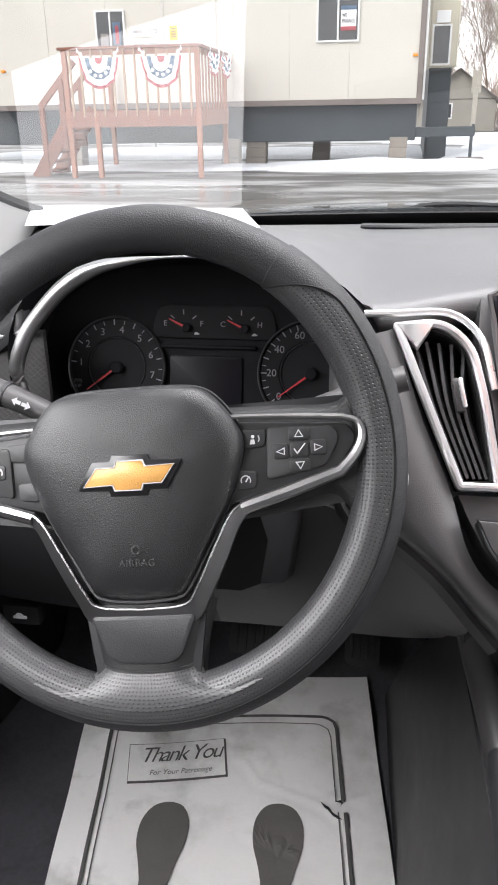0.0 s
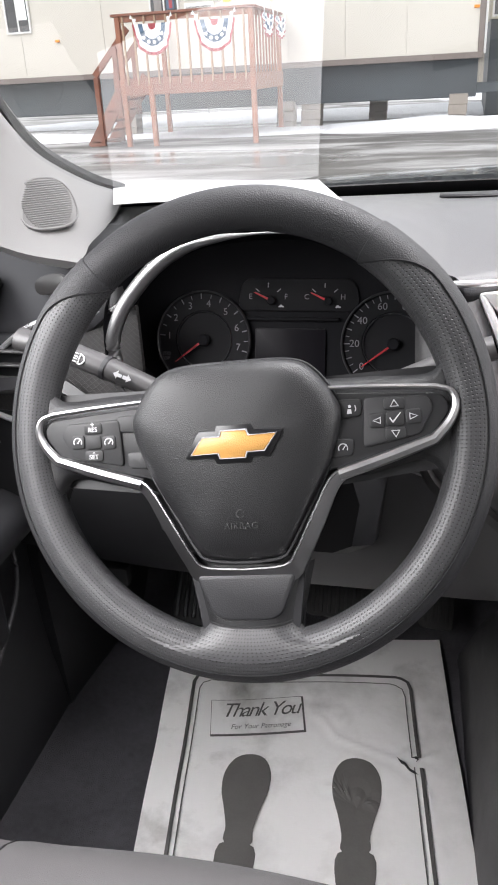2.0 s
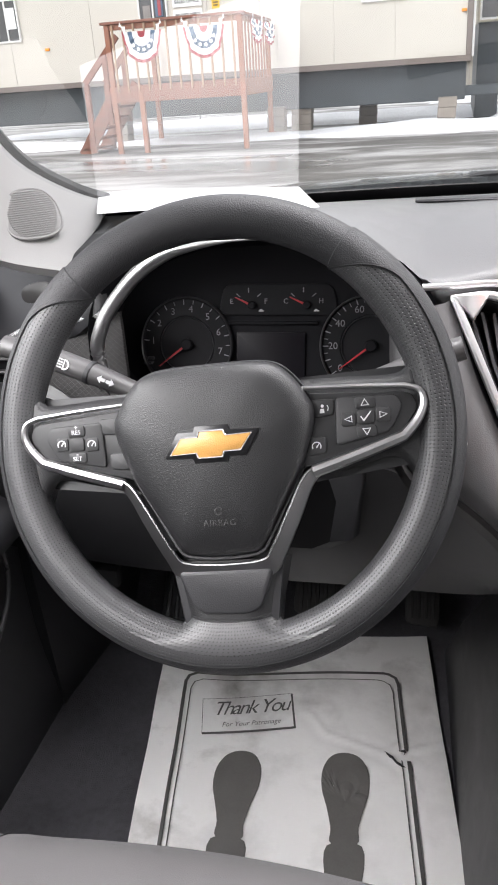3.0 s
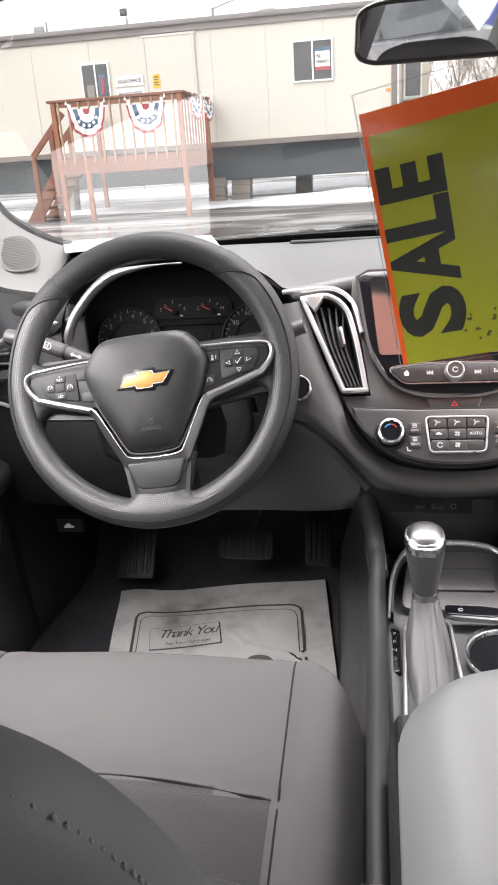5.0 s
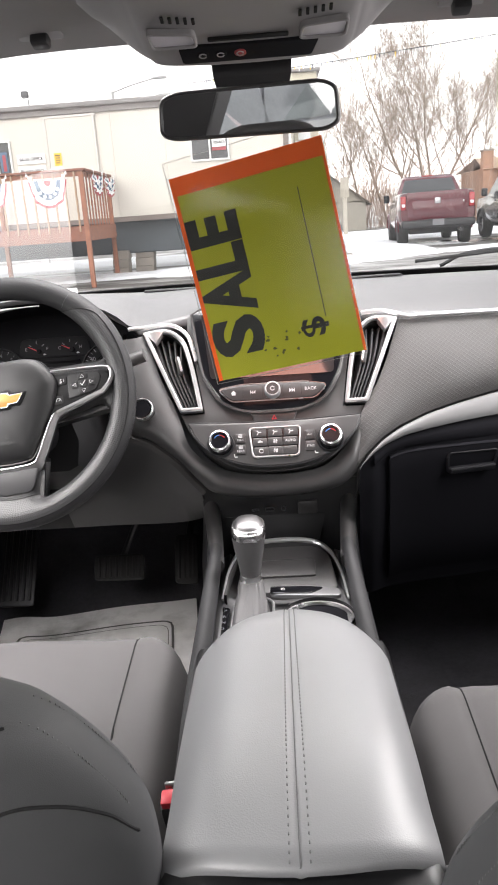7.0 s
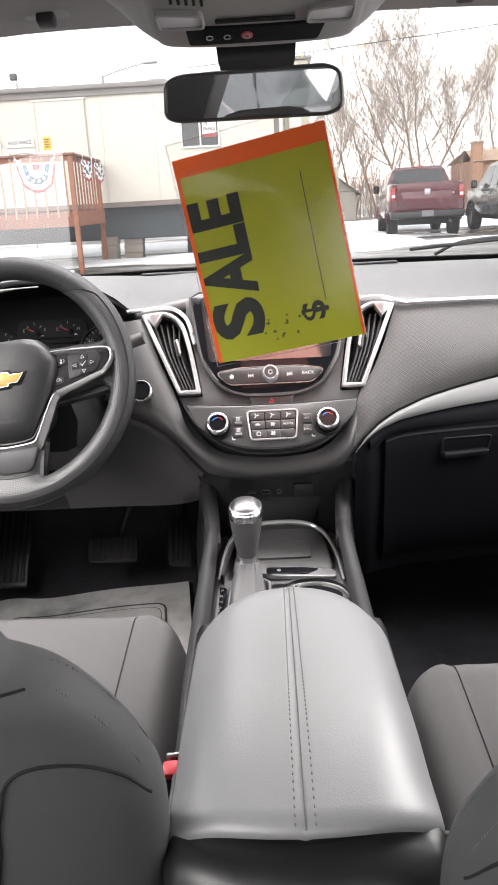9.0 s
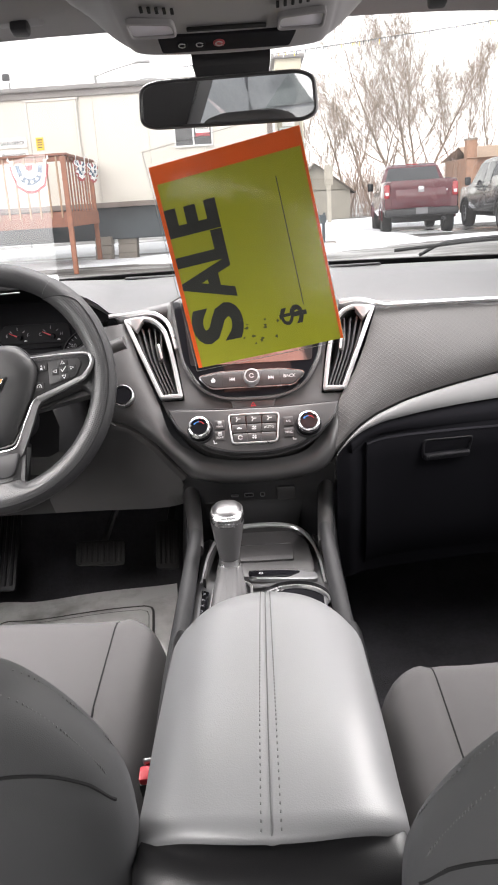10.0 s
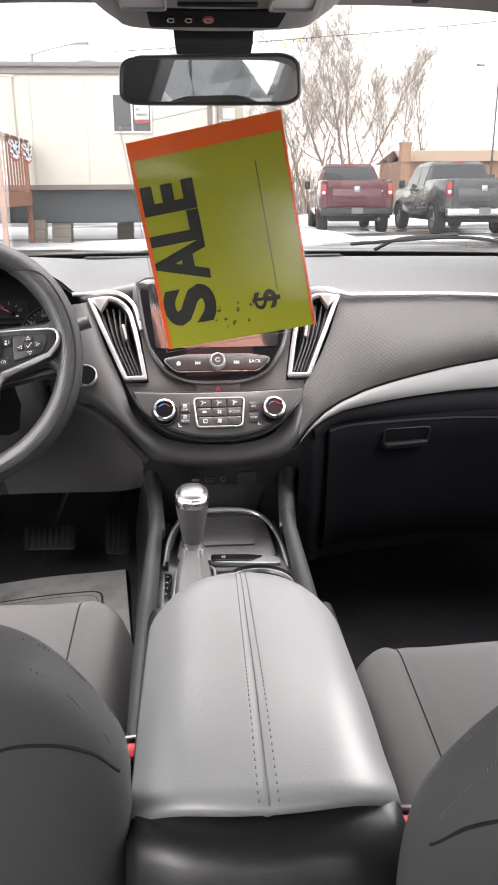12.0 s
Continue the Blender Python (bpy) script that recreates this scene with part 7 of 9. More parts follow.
for off, w in ((0.0, 0.0052), (0.028, 0.0016)):
    l, r_, tp = 0.100 + off * 0.8, 0.873 - off * 0.8, 0.850 - off * 0.9
    strip_on_mat([(l, 0.02 + (tp - 0.06) * i / 14) for i in range(15)] + [(l + 0.01, tp - 0.015), (l + 0.04, tp)] + [(l + 0.05 + (r_ - l - 0.1) * i / 10, tp) for i in range(11)] + [(r_ - 0.03, tp - 0.004), (r_ - 0.008, tp - 0.016), (r_, tp - 0.04)] + [(r_, tp - 0.05 - (tp - 0.635) * i / 10) for i in range(11)], w, "border_line")
    strip_on_mat([(r_ + 0.004, 0.556 - 0.55 * i / 14) for i in range(15)], w, "border_line")
# greeting box
def mat_frame(s, t, z=0.0016):
    x, y = mat_edge(s, t)
    x2, y2 = mat_edge(s + 0.1, t)
    d = V(x2 - x, y2 - y, 0).normalized()
    n_ = V(-d.y, d.x, 0)
    return axes(d, n_, (0, 0, 1), (x, y, mat_z(x, y) + z))


def draped(name, bm, m, lift, mat, label=""):
    """A flat print laid over the paper's waves."""
    ob = part(name, bm, mat, mat_thing, label, smooth=False, m=m)
    for v in ob.data.vertices:
        v.co.z = mat_z(v.co.x, v.co.y) + lift
    return ob


TY = mat_frame(0.335, 0.700) @ Matrix.Rotation(radians(7), 4, "Z") @ Matrix.Diagonal((0.86, 1.0, 1, 1))
draped("greeting", letters("Thank You", 0.0375, 0.0, shear=0.42, spacing=0.80), at(TY, 0.006, 0.012, 0.0), 0.0018, M_MAT_INK, "slanted grey greeting")
draped("greeting_line", letters("For Your Patronage", 0.0125, 0.0, shear=0.30), at(TY, 0.006, -0.018, 0.0), 0.0018, M_MAT_INK)
# shoe soles
def sole(s, t, flip, turn):
    m = mat_frame(s, t) @ Matrix.Rotation(radians(turn), 4, "Z")
    ball = [(-0.015, -0.070), (-0.017, -0.048), (-0.0235, -0.022), (-0.0310, 0.006), (-0.0305, 0.038), (-0.019, 0.062), (0.001, 0.070), (0.020, 0.063), (0.0310, 0.039), (0.0310, 0.008), (0.023, -0.023), (0.018, -0.050), (0.017, -0.070)]
    heel = [(-0.021, -0.073), (0.022, -0.073), (0.022, -0.120), (0.012, -0.142), (-0.009, -0.142), (-0.020, -0.125)]
    for nm, poly, cy in (("sole_print", ball, -0.01), ("heel_print", heel, -0.13)):
        ring = spline([V(a * flip, b, 0) for a, b in poly], 4, closed=True)
        rings = [[V(p.x * f, cy + (p.y - cy) * f, 0) for p in ring] for f in (1.0, 0.8, 0.6, 0.4, 0.2, 0.0005)]
        draped(nm, loft(rings, caps=False), m, 0.0016, M_MAT_INK2, "grey printed shoe sole")


for p, q, w in (((-0.078, -0.033), (0.080, -0.033), 0.0042), ((0.080, -0.035), (0.080, 0.033), 0.0034), ((-0.078, -0.033), (-0.078, 0.033), 0.0008), ((-0.078, 0.033), (0.080, 0.033), 0.0008)):
    a_, b_ = V(p[0], p[1], 0), V(q[0], q[1], 0)
    n_ = V(-(b_ - a_).y, (b_ - a_).x, 0).normalized() * w / 2
    draped("box_line", loft([[a_.lerp(b_, i / 10) - n_, a_.lerp(b_, i / 10) + n_] for i in range(11)], closed=False, caps=False), TY, 0.0017, M_MAT_INK, "printed box line")
sole(0.316, 0.442, 1, 1)
sole(0.667, 0.448, -1, 1)
# tear beside the border
tear = [(0.800, 0.581), (0.818, 0.568), (0.826, 0.565), (0.838, 0.549), (0.852, 0.541), (0.864, 0.531), (0.850, 0.535), (0.836, 0.543), (0.822, 0.558), (0.814, 0.562)]
on_mat(tear, "tear", 0.0030, "small dark tear in the paper", M_BLACK)
on_mat([(0.848, 0.586), (0.866, 0.589), (0.872, 0.582), (0.862, 0.572), (0.866, 0.581)], "tear", 0.0030, "small dark tear in the paper", M_BLACK)

# black carpet mat beneath
solo("carpet_floor_mat", sheet([[V(-0.655 + 0.475 * i / 10, 1.48 + 0.66 * j / 10, 0.2640 + 0.008 * max(0.0, (1.48 + 0.66 * j / 10 - 2.03) / 0.15) ** 1.6) for i in range(11)] for j in range(11)], 0.006), M_CARPET, "black carpet mat under the paper mat", "floor mat")

# pedals and foot rest
def pedal(name, label, quad, arm_top, ribs, mat):
    """A rubber pad on an arm: the pad's corners are given by centre, size and tilt."""
    (cx, cy, cz), w, h, tilt = quad
    pd = thing(name, label, "pedal", (cx, cy, cz - h / 2))
    m = Matrix.Translation((cx, cy, cz)) @ Matrix.Rotation(radians(tilt), 4, "X")
    part("pad", prism(rounded([(-w / 2, -h / 2 * 0.92), (w / 2, -h / 2), (w / 2 * 0.98, h / 2), (-w / 2 * 1.02, h / 2 * 0.95)], 0.010), -0.006, 0.005, 0.003), mat, pd, "ribbed rubber pad", m=m)
    for i in range(ribs):
        x = -w / 2 + w * (i + 0.9) / (ribs + 0.8)
        part("rib", rbox(w / ribs * 0.42, h * 0.78, 0.004, 0.0012, 1, (x, 0, 0.006)), mat, pd, m=m)
    part("arm", tube(spline([m @ V(0.0, h * 0.3, -0.008), m @ V(0.01, h * 0.9, -0.02), V(*arm_top)], 5), 0.008, 8, flat=0.7), M_SILVER_DK if name == "brake_pedal" else M_BLACK, pd, "steel arm")


pedal("brake_pedal", "wide ribbed black brake pedal on a steel arm", ((-0.356, 2.095, 0.420), 0.108, 0.056, 52), (-0.295, 2.18, 0.560), 8, M_RUBBER)
pedal("accelerator_pedal", "narrow ribbed black accelerator pedal", ((-0.218, 2.155, 0.405), 0.052, 0.115, 52), (-0.205, 2.30, 0.52), 4, M_RUBBER)
rest = thing("foot_rest", "ribbed black foot rest beside the pedals", "foot rest", (-0.60, 2.15, 0.30))
rm = Matrix.Translation((-0.600, 2.185, 0.425)) @ Matrix.Rotation(radians(50), 4, "X")
part("plate", prism(box_poly(-0.040, -0.12, 0.040, 0.09, 0.01), -0.006, 0.004, 0.002), M_BLACK, rest, m=rm)
for i in range(5):
    part("rib", rbox(0.008, 0.19, 0.006, 0.002, 1, (-0.029 + 0.0145 * i, -0.015, 0.006)), M_BLACK, rest, m=rm)

# ---- mirror, sale card, overhead console ----
def fit_letters(text, w, h, depth=0.0005, bold=0.0, at_=(0, 0, 0)):
    """Words squeezed to an exact width and height about a place."""
    cu = bpy.data.curves.new("letters", "FONT")
    cu.body, cu.size, cu.extrude, cu.offset, cu.resolution_u = text, 1.0, 0.01, bold, 4
    ob = bpy.data.objects.new("letters", cu)
    scene.collection.objects.link(ob)
    bpy.context.view_layer.update()
    me = bpy.data.meshes.new_from_object(ob)
    bpy.data.objects.remove(ob)
    bm = bmesh.new()
    bm.from_mesh(me)
    bpy.data.meshes.remove(me)
    xs_, ys_ = [v.co.x for v in bm.verts], [v.co.y for v in bm.verts]
    x0, x1, y0, y1 = min(xs_), max(xs_), min(ys_), max(ys_)
    for v in bm.verts:
        v.co = Vector(((v.co.x - (x0 + x1) / 2) * w / (x1 - x0), (v.co.y - (y0 + y1) / 2) * h / (y1 - y0), v.co.z / 0.02 * depth)) + Vector(at_)
    return bm


MX, MY, MZ = -0.008, 1.610, 1.253
_n = V(-math.sin(radians(14.4)), -math.cos(radians(14.4)), -0.066).normalized()
_x = V(0, 0, 1).cross(_n).normalized()
_x = (_x + V(0, 0, -0.035)).normalized()
_y = _n.cross(_x).normalized()
MIR = axes(_x, _y, _n, (MX, MY, MZ))
mirror = thing("rear_view_mirror", "black-rimmed rear view mirror on the windscreen", "rear view mirror", (MX, MY, MZ))
shape = rounded([(-0.118, -0.024), (-0.10, -0.0310), (0.10, -0.0290), (0.117, -0.020), (0.113, 0.022), (0.095, 0.0300), (-0.095, 0.0275), (-0.116, 0.020)], 0.02, 5)
shape = ccw([tuple(p) for p in shape])
rings = [[(p[0] * s, p[1] * s, z) for p in shape] for s, z in ((0.55, -0.034), (0.85, -0.030), (0.97, -0.018), (1.0, -0.004), (1.0, 0.000))]
part("housing", loft(rings), M_BLACK, mirror, "black plastic housing", m=MIR)
part("rim", frame_ring(shape, inset(shape, 0.0046), -0.003, 0.0040, 0.002), M_SATIN, mirror, "rounded black rim", m=MIR)
part("glass", prism(inset(shape, 0.0036), -0.001, 0.0012), M_MIRROR, mirror, "silvered mirror glass", m=MIR, smooth=False)
part("stem", tube(spline([MIR @ V(0.006, 0.004, -0.03), V(0.000, 1.665, 1.268), V(0.0, 1.685, 1.310), V(0.0, 1.69, 1.345)], 5), 0.014, 10), M_BLACK, mirror, "black stem")
part("sensor_cover", loft([[V(a * w, y, z) for a, y, z in ((-1, y0, z0), (1, y0, z0), (1, y1, z1), (-1, y1, z1))] for w, y0, z0, y1, z1 in ((0.054, 1.655, 1.345, 1.72, 1.345), (0.050, 1.655, 1.300, 1.745, 1.300), (0.042, 1.665, 1.262, 1.765, 1.262))]), M_BLACK, mirror, "black sensor cover behind the mirror", smooth=False)

# sale card in a clear sleeve, hung askew from the mirror
CARD = axes((0.96685, -0.17928, 0.18183), (-0.17162, 0.07101, 0.98260), (-0.18907, -0.98123, 0.03788), (0.0044, 1.6262, 1.0634))
W, H = 0.2155, 0.3010
card = thing("sale_card", "lime and orange sale card in a clear sleeve on the mirror", "sale sign", (0.0, 1.643, 0.92))
def bent(w0, w1, h0, h1, z, n=8):
    """A sheet with a slight bow."""
    return [[V(w0 + (w1 - w0) * i / n, h0 + (h1 - h0) * j / n, z + 0.004 * math.cos((w0 + (w1 - w0) * i / n) / W * 2.2) + 0.0007 * math.sin(j * 0.8)) for i in range(n + 1)] for j in range(n + 1)]


CW_, CH_ = 0.2085, 0.2770
y_top = CH_ / 2
CB = 0.0
part("card", rbox(CW_, CH_, 0.0008, 0, 1, (0.001, y_top - CH_ / 2, CB)), M_LIME, card, "lime green card", m=CARD, smooth=False)
part("card_back", rbox(CW_, CH_, 0.0006, 0, 1, (0.001, y_top - CH_ / 2, CB - 0.0009)), M_CARD_BACK, card, "orange back of the card", m=CARD, smooth=False)
part("orange_band", rbox(CW_, 0.0240, 0.0006, 0, 1, (0.001, y_top - 0.0120, CB + 0.0008)), M_ORANGE, card, "fluorescent orange band", m=CARD, smooth=False)
for x, w in ((0.001 - CW_ / 2 + 0.0028, 0.0056), (0.001 + CW_ / 2 - 0.0018, 0.0036)):
    part("orange_edge", rbox(w, CH_ - 0.0240, 0.0006, 0, 1, (x, y_top - 0.0240 - (CH_ - 0.0240) / 2, CB + 0.0008)), M_ORANGE, card, "orange edge", m=CARD, smooth=False)
rot = Matrix.Rotation(radians(90), 4, "Z")
for letter_, cy_, cl_ in (("S", -0.0830, 0.0530), ("A", -0.0245, 0.0560), ("L", 0.0205, 0.0400), ("E", 0.0610, 0.0390)):
    part("printed_letter", fit_letters(letter_, cl_, 0.0735, 0.0002, 0.042), M_INK_CARD, card, "large black printed letter", m=CARD @ Matrix.Translation((-0.0610, cy_, CB + 0.0006)) @ rot, smooth=False)
part("dollar_sign", fit_letters("$", 0.0255, 0.038, 0.0002, 0.020), M_INK_CARD, card, "black dollar sign", m=CARD @ Matrix.Translation((0.0450, -0.0935, CB + 0.0006)) @ rot, smooth=False)
part("price_line", rbox(0.0011, 0.169, 0.0002, 0, 1, (0.0620, 0.0015, CB + 0.0006)), M_INK_CARD, card, "thin black line for the price", m=CARD, smooth=False)
rnd = random.Random(5)
for i in range(16):
    part("ink_smudge", prism([(rnd.uniform(0.0008, 0.0036) * math.cos(a), rnd.uniform(0.0006, 0.0026) * math.sin(a)) for a in (0, 1.1, 2.2, 3.3, 4.4, 5.4)], 0, 0.0001), M_INK_FADED, card, "smudge of ink", m=CARD @ Matrix.Translation((rnd.uniform(-0.030, 0.022), rnd.uniform(-0.128, -0.092), CB + 0.0005)), smooth=False)
sleeve = part("sleeve", sheet(bent(-W / 2, W / 2, -H / 2 + 0.0100, H / 2 + 0.0100, 0.0035, 14), 0.0), M_SLEEVE, card, "clear plastic sleeve with creases", m=CARD)
sleeve.visible_shadow = False
part("sleeve_edge", tube([CARD @ V(x * 0.985, y + 0.0085, 0.002) for x, y in ((-W / 2, -H / 2), (W / 2, -H / 2), (W / 2, H / 2), (-W / 2, H / 2))], 0.0006, 5, closed=True), M_CLEAR_EDGE, card, "welded edge of the sleeve")

# overhead console
oh = thing("overhead_console", "grey overhead console with two map lamps and a black switch strip", "overhead console", (0, 1.45, 1.31))
rows = []
for y, z, w in ((1.16, 1.413, 0.10), (1.24, 1.384, 0.116), (1.34, 1.362, 0.124), (1.44, 1.330, 0.124), (1.50, 1.307, 0.121), (1.535, 1.292, 0.117), (1.550, 1.288, 0.112), (1.562, 1.294, 0.108), (1.570, 1.325, 0.108), (1.575, 1.38, 0.115)):
    z += 0.013 * (y > 1.2)
    rows.append([V(w * 1.75, y, max(z, 1.345) + 0.045), V(w * 1.42, y, max(z + 0.030, 1.350)), V(w * 1.20, y, z + 0.022), V(w * 1.06, y, z + 0.010), V(w, y, z + 0.006), V(w * 0.90, y, z), V(w * 0.5, y, z - 0.003), V(0, y, z - 0.004), V(-w * 0.5, y, z - 0.003), V(-w * 0.90, y, z), V(-w, y, z + 0.006), V(-w * 1.06, y, z + 0.010), V(-w * 1.20, y, z + 0.022), V(-w * 1.42, y, max(z + 0.030, 1.350)), V(-w * 1.75, y, max(z, 1.345) + 0.045)])
cols = [spline([r[i] for r in rows], 3) for i in range(15)]
part("shell", sheet([spline([c[k] for c in cols], 3) for k in range(len(cols[0]))], 0.0), M_CONSOLE_TOP, oh, "grey moulded shell", angle=80)
OM = axes((1, 0, 0), (0, -0.925, 0.380), (0, -0.380, -0.925), (0, 1.538, 1.2995))
strip_ = part("switch_strip", prism(rounded([(-0.076, 0.000), (0.070, 0.000), (0.078, 0.030), (-0.078, 0.030)], 0.005), -0.006, 0.0022, 0.001), M_DIAL, oh, "gloss black switch strip", m=OM)
for x, mm in ((-0.052, M_GREY_PRINT), (-0.032, M_GREY_PRINT), (-0.010, M_RED_DULL)):
    part("switch", turned([(0, 0.0016), (0.006, 0.0016), (0.0068, 0.0012), (0.0068, 0)], 20), mm if mm is M_RED_DULL else M_DIAL, strip_, "small round switch", m=at(OM, x, 0.015, 0.0015))
    icon("ring", 0.0044, strip_, at(OM, x, 0.015, 0.0032), M_GREY_PRINT)
part("slot", rbox(0.088, 0.005, 0.004, 0.001, 1, (0, 0.042, 0.002)), M_HOLE, oh, "narrow slot", m=OM)
for sg in (-1, 1):
    lm = part("map_lamp", prism(rounded([(sg * 0.058, 0.004), (sg * 0.104, 0.004), (sg * 0.106, 0.028), (sg * 0.060, 0.022)], 0.005), -0.004, 0.0006, 0.0008), M_LENS, oh, "frosted map lamp lens", m=at(OM, 0, 0.032, 0.002))
    part("surround", frame_ring(ccw([tuple(p) for p in rounded([(sg * 0.055, 0.001), (sg * 0.107, 0.001), (sg * 0.109, 0.031), (sg * 0.057, 0.025)], 0.006)]), ccw([tuple(p) for p in rounded([(sg * 0.058, 0.004), (sg * 0.104, 0.004), (sg * 0.106, 0.028), (sg * 0.060, 0.022)], 0.006)]), -0.004, 0.0035, 0.001), M_CONSOLE_TOP, lm, m=at(OM, 0, 0.032, 0.002))
    for k in range(5):
        part("speaker_slit", rbox(0.0035, 0.010, 0.002, 0.0005, 1, (sg * 0.088 - sg * 0.008 * k, 0.080 - 0.0015 * k, 0.0016)), M_HOLE, oh, m=OM)

# sun visors folded up against the headliner, with their clips
for sg in (-1, 1):
    vis = thing("sun_visor", "grey cloth sun visor folded against the headliner", "sun visor", (sg * 0.36, 1.52, 1.34), group="sun visors")
    poly = rounded([(sg * 0.185, -0.075), (sg * 0.535, -0.075), (sg * 0.535, 0.085), (sg * 0.185, 0.085)], 0.02)
    vm = axes((1, 0, 0), (0, 0.985, -0.17), (0, -0.17, -0.985), (0, 1.505, 1.378))
    part("panel", prism(poly, -0.010, 0.010, 0.006), M_HEAD, vis, "grey cloth panel", m=vm)
    part("label", rbox(0.05, 0.03, 0.0006, 0, 1, (sg * 0.47, 0.0, 0.0104)), M_WHITE, vis, "white warning label", m=vm, smooth=False)
    clip = thing("visor_clip", "small grey visor clip on the headliner", "visor clip", (sg * 0.245, 1.60, 1.335), group="visor clips")
    cm = axes((1, 0, 0), (0, 0.95, -0.31), (0, -0.31, -0.95), (sg * 0.252, 1.598, 1.362))
    part("base", prism(box_poly(-0.028, -0.022, 0.028, 0.014, 0.006), -0.022, 0.010, 0.004), M_CONSOLE_TOP, clip, m=cm)
    part("hook", rbox(0.022, 0.020, 0.016, 0.004, 2, (0, 0.004, 0.014)), M_DASH_LOW, clip, "dark hook", m=cm)

# speaker grille in the front pillar trim
sp_c = V(-0.681, 1.9845, 1.0173)
spk = thing("speaker_grille", "ribbed grey speaker grille in the pillar trim", "speaker grille", tuple(sp_c))
sn = V(0.62, -0.70, 0.34).normalized()
sx_ = V(0, 0, 1).cross(sn).normalized()
SPK = axes(sx_, sn.cross(sx_).normalized(), sn, sp_c)
so = [(0.034 * math.copysign(abs(math.cos(a)) ** 0.75, math.cos(a)) * (1 - 0.18 * math.sin(a)), 0.030 * math.copysign(abs(math.sin(a)) ** 0.8, math.sin(a))) for a in (2 * math.pi * i / 28 for i in range(28))]
part("plate", prism(so, -0.01, 0.0020, 0.001), M_PILLAR, spk, m=SPK)
part("rim", frame_ring(so, inset(so, 0.003), 0.0, 0.0028, 0.001), M_PILLAR, spk, m=SPK)
for k in range(21):
    y = -0.0250 + 0.0025 * k
    hw = 0.029 * math.sqrt(max(0.02, 1 - (y / 0.030) ** 2))
    part("rib", rbox(2 * hw, 0.0012, 0.0014, 0.0004, 1, (0, y, 0.0026)), M_PILLAR, spk, m=SPK)

# chrome pull on the driver's door
pull = thing("door_pull", "dark door pull with a thin bright edge", "door pull", (-0.70, 1.75, 0.55))
part("edge", tube(spline([(-0.735, 1.82, 0.70), (-0.742, 1.865, 0.645), (-0.745, 1.875, 0.59), (-0.745, 1.855, 0.545), (-0.745, 1.79, 0.495)], 6), 0.0032, 8), M_SILVER_DK, pull, "thin bright edge")
part("pocket", rbox(0.03, 0.42, 0.13, 0.012, 3, (-0.752, 1.62, 0.58)), M_BLACK, pull)

# ---- outdoors ----
# ground: one sheet to the horizon, a little uneven near the lot
bm = bmesh.new()
xs_ = [-900, -300, -100, -50] + [-30 + 2 * i for i in range(36)] + [60, 100, 300, 900]
ys_ = [-900, -300, -80, -30, -12, -4, 0, 4, 8] + [10 + 2 * i for i in range(30)] + [80, 110, 160, 300, 900, 2000]
grid = [[bm.verts.new((x, y, 0.03 * noise.noise(V(x * 0.2, y * 0.2, 0)) if (y > 9 and y < 70 and abs(x) < 45) else 0.0)) for x in xs_] for y in ys_]
for j in range(len(ys_) - 1):
    for i in range(len(xs_) - 1):
        bm.faces.new((grid[j][i], grid[j][i + 1], grid[j + 1][i + 1], grid[j + 1][i]))
solo("ground", bm, M_GROUND, "wet asphalt car lot with slush and melt water", "ground", kind="structure")


def drift(cx, cy, lx, ly, h, seed, label):
    """A bank of snow with a ragged edge."""
    n, m = 40, 14
    rows = []
    for j in range(m + 1):
        r = j / m
        row = []
        for i in range(n):
            a = 2 * math.pi * i / n
            k = 1 + 0.30 * noise.noise(V(math.cos(a) * 2.2 + seed, math.sin(a) * 2.2, seed * 0.37)) + 0.12 * noise.noise(V(math.cos(a) * 7 + seed, math.sin(a) * 7, 3.0))
            x, y = cx + lx * r * k * math.cos(a), cy + ly * r * k * math.sin(a)
            z = h * (1 - r ** 2.2) * (0.75 + 0.5 * noise.noise(V(x * 0.8, y * 0.8, seed))) + 0.045 - 0.07 * (r >= 1)
            row.append(V(x, y, z))
        rows.append(row)
    return solo("snow_bank", loft(rows, closed=True, caps=False), M_SNOW, label, "snow", kind="stuff")


drift(-4.4, 18.3, 2.7, 0.9, 0.10, 1.3, "thin bank of snow under the wooden deck")
drift(-8.8, 18.2, 2.2, 0.8, 0.12, 2.1, "thin bank of snow beside the wooden stair")
drift(-0.2, 18.4, 3.0, 1.1, 0.16, 3.7, "bank of snow in front of the site office")
drift(-4.0, 23.4, 9.0, 1.6, 0.22, 4.9, "bank of snow behind the site office")
drift(2.7, 23.0, 1.4, 4.2, 0.16, 5.2, "snow field beside the parked trucks")
drift(2.6, 20.6, 1.6, 2.0, 0.22, 8.2, "snow beside the trailer hitch")
drift(6.5, 33.0, 8.0, 5.0, 0.25, 6.1, "wide snow field behind the parked trucks")
drift(5.6, 20.0, 1.8, 0.7, 0.05, 7.4, "patch of trodden snow on the lot")

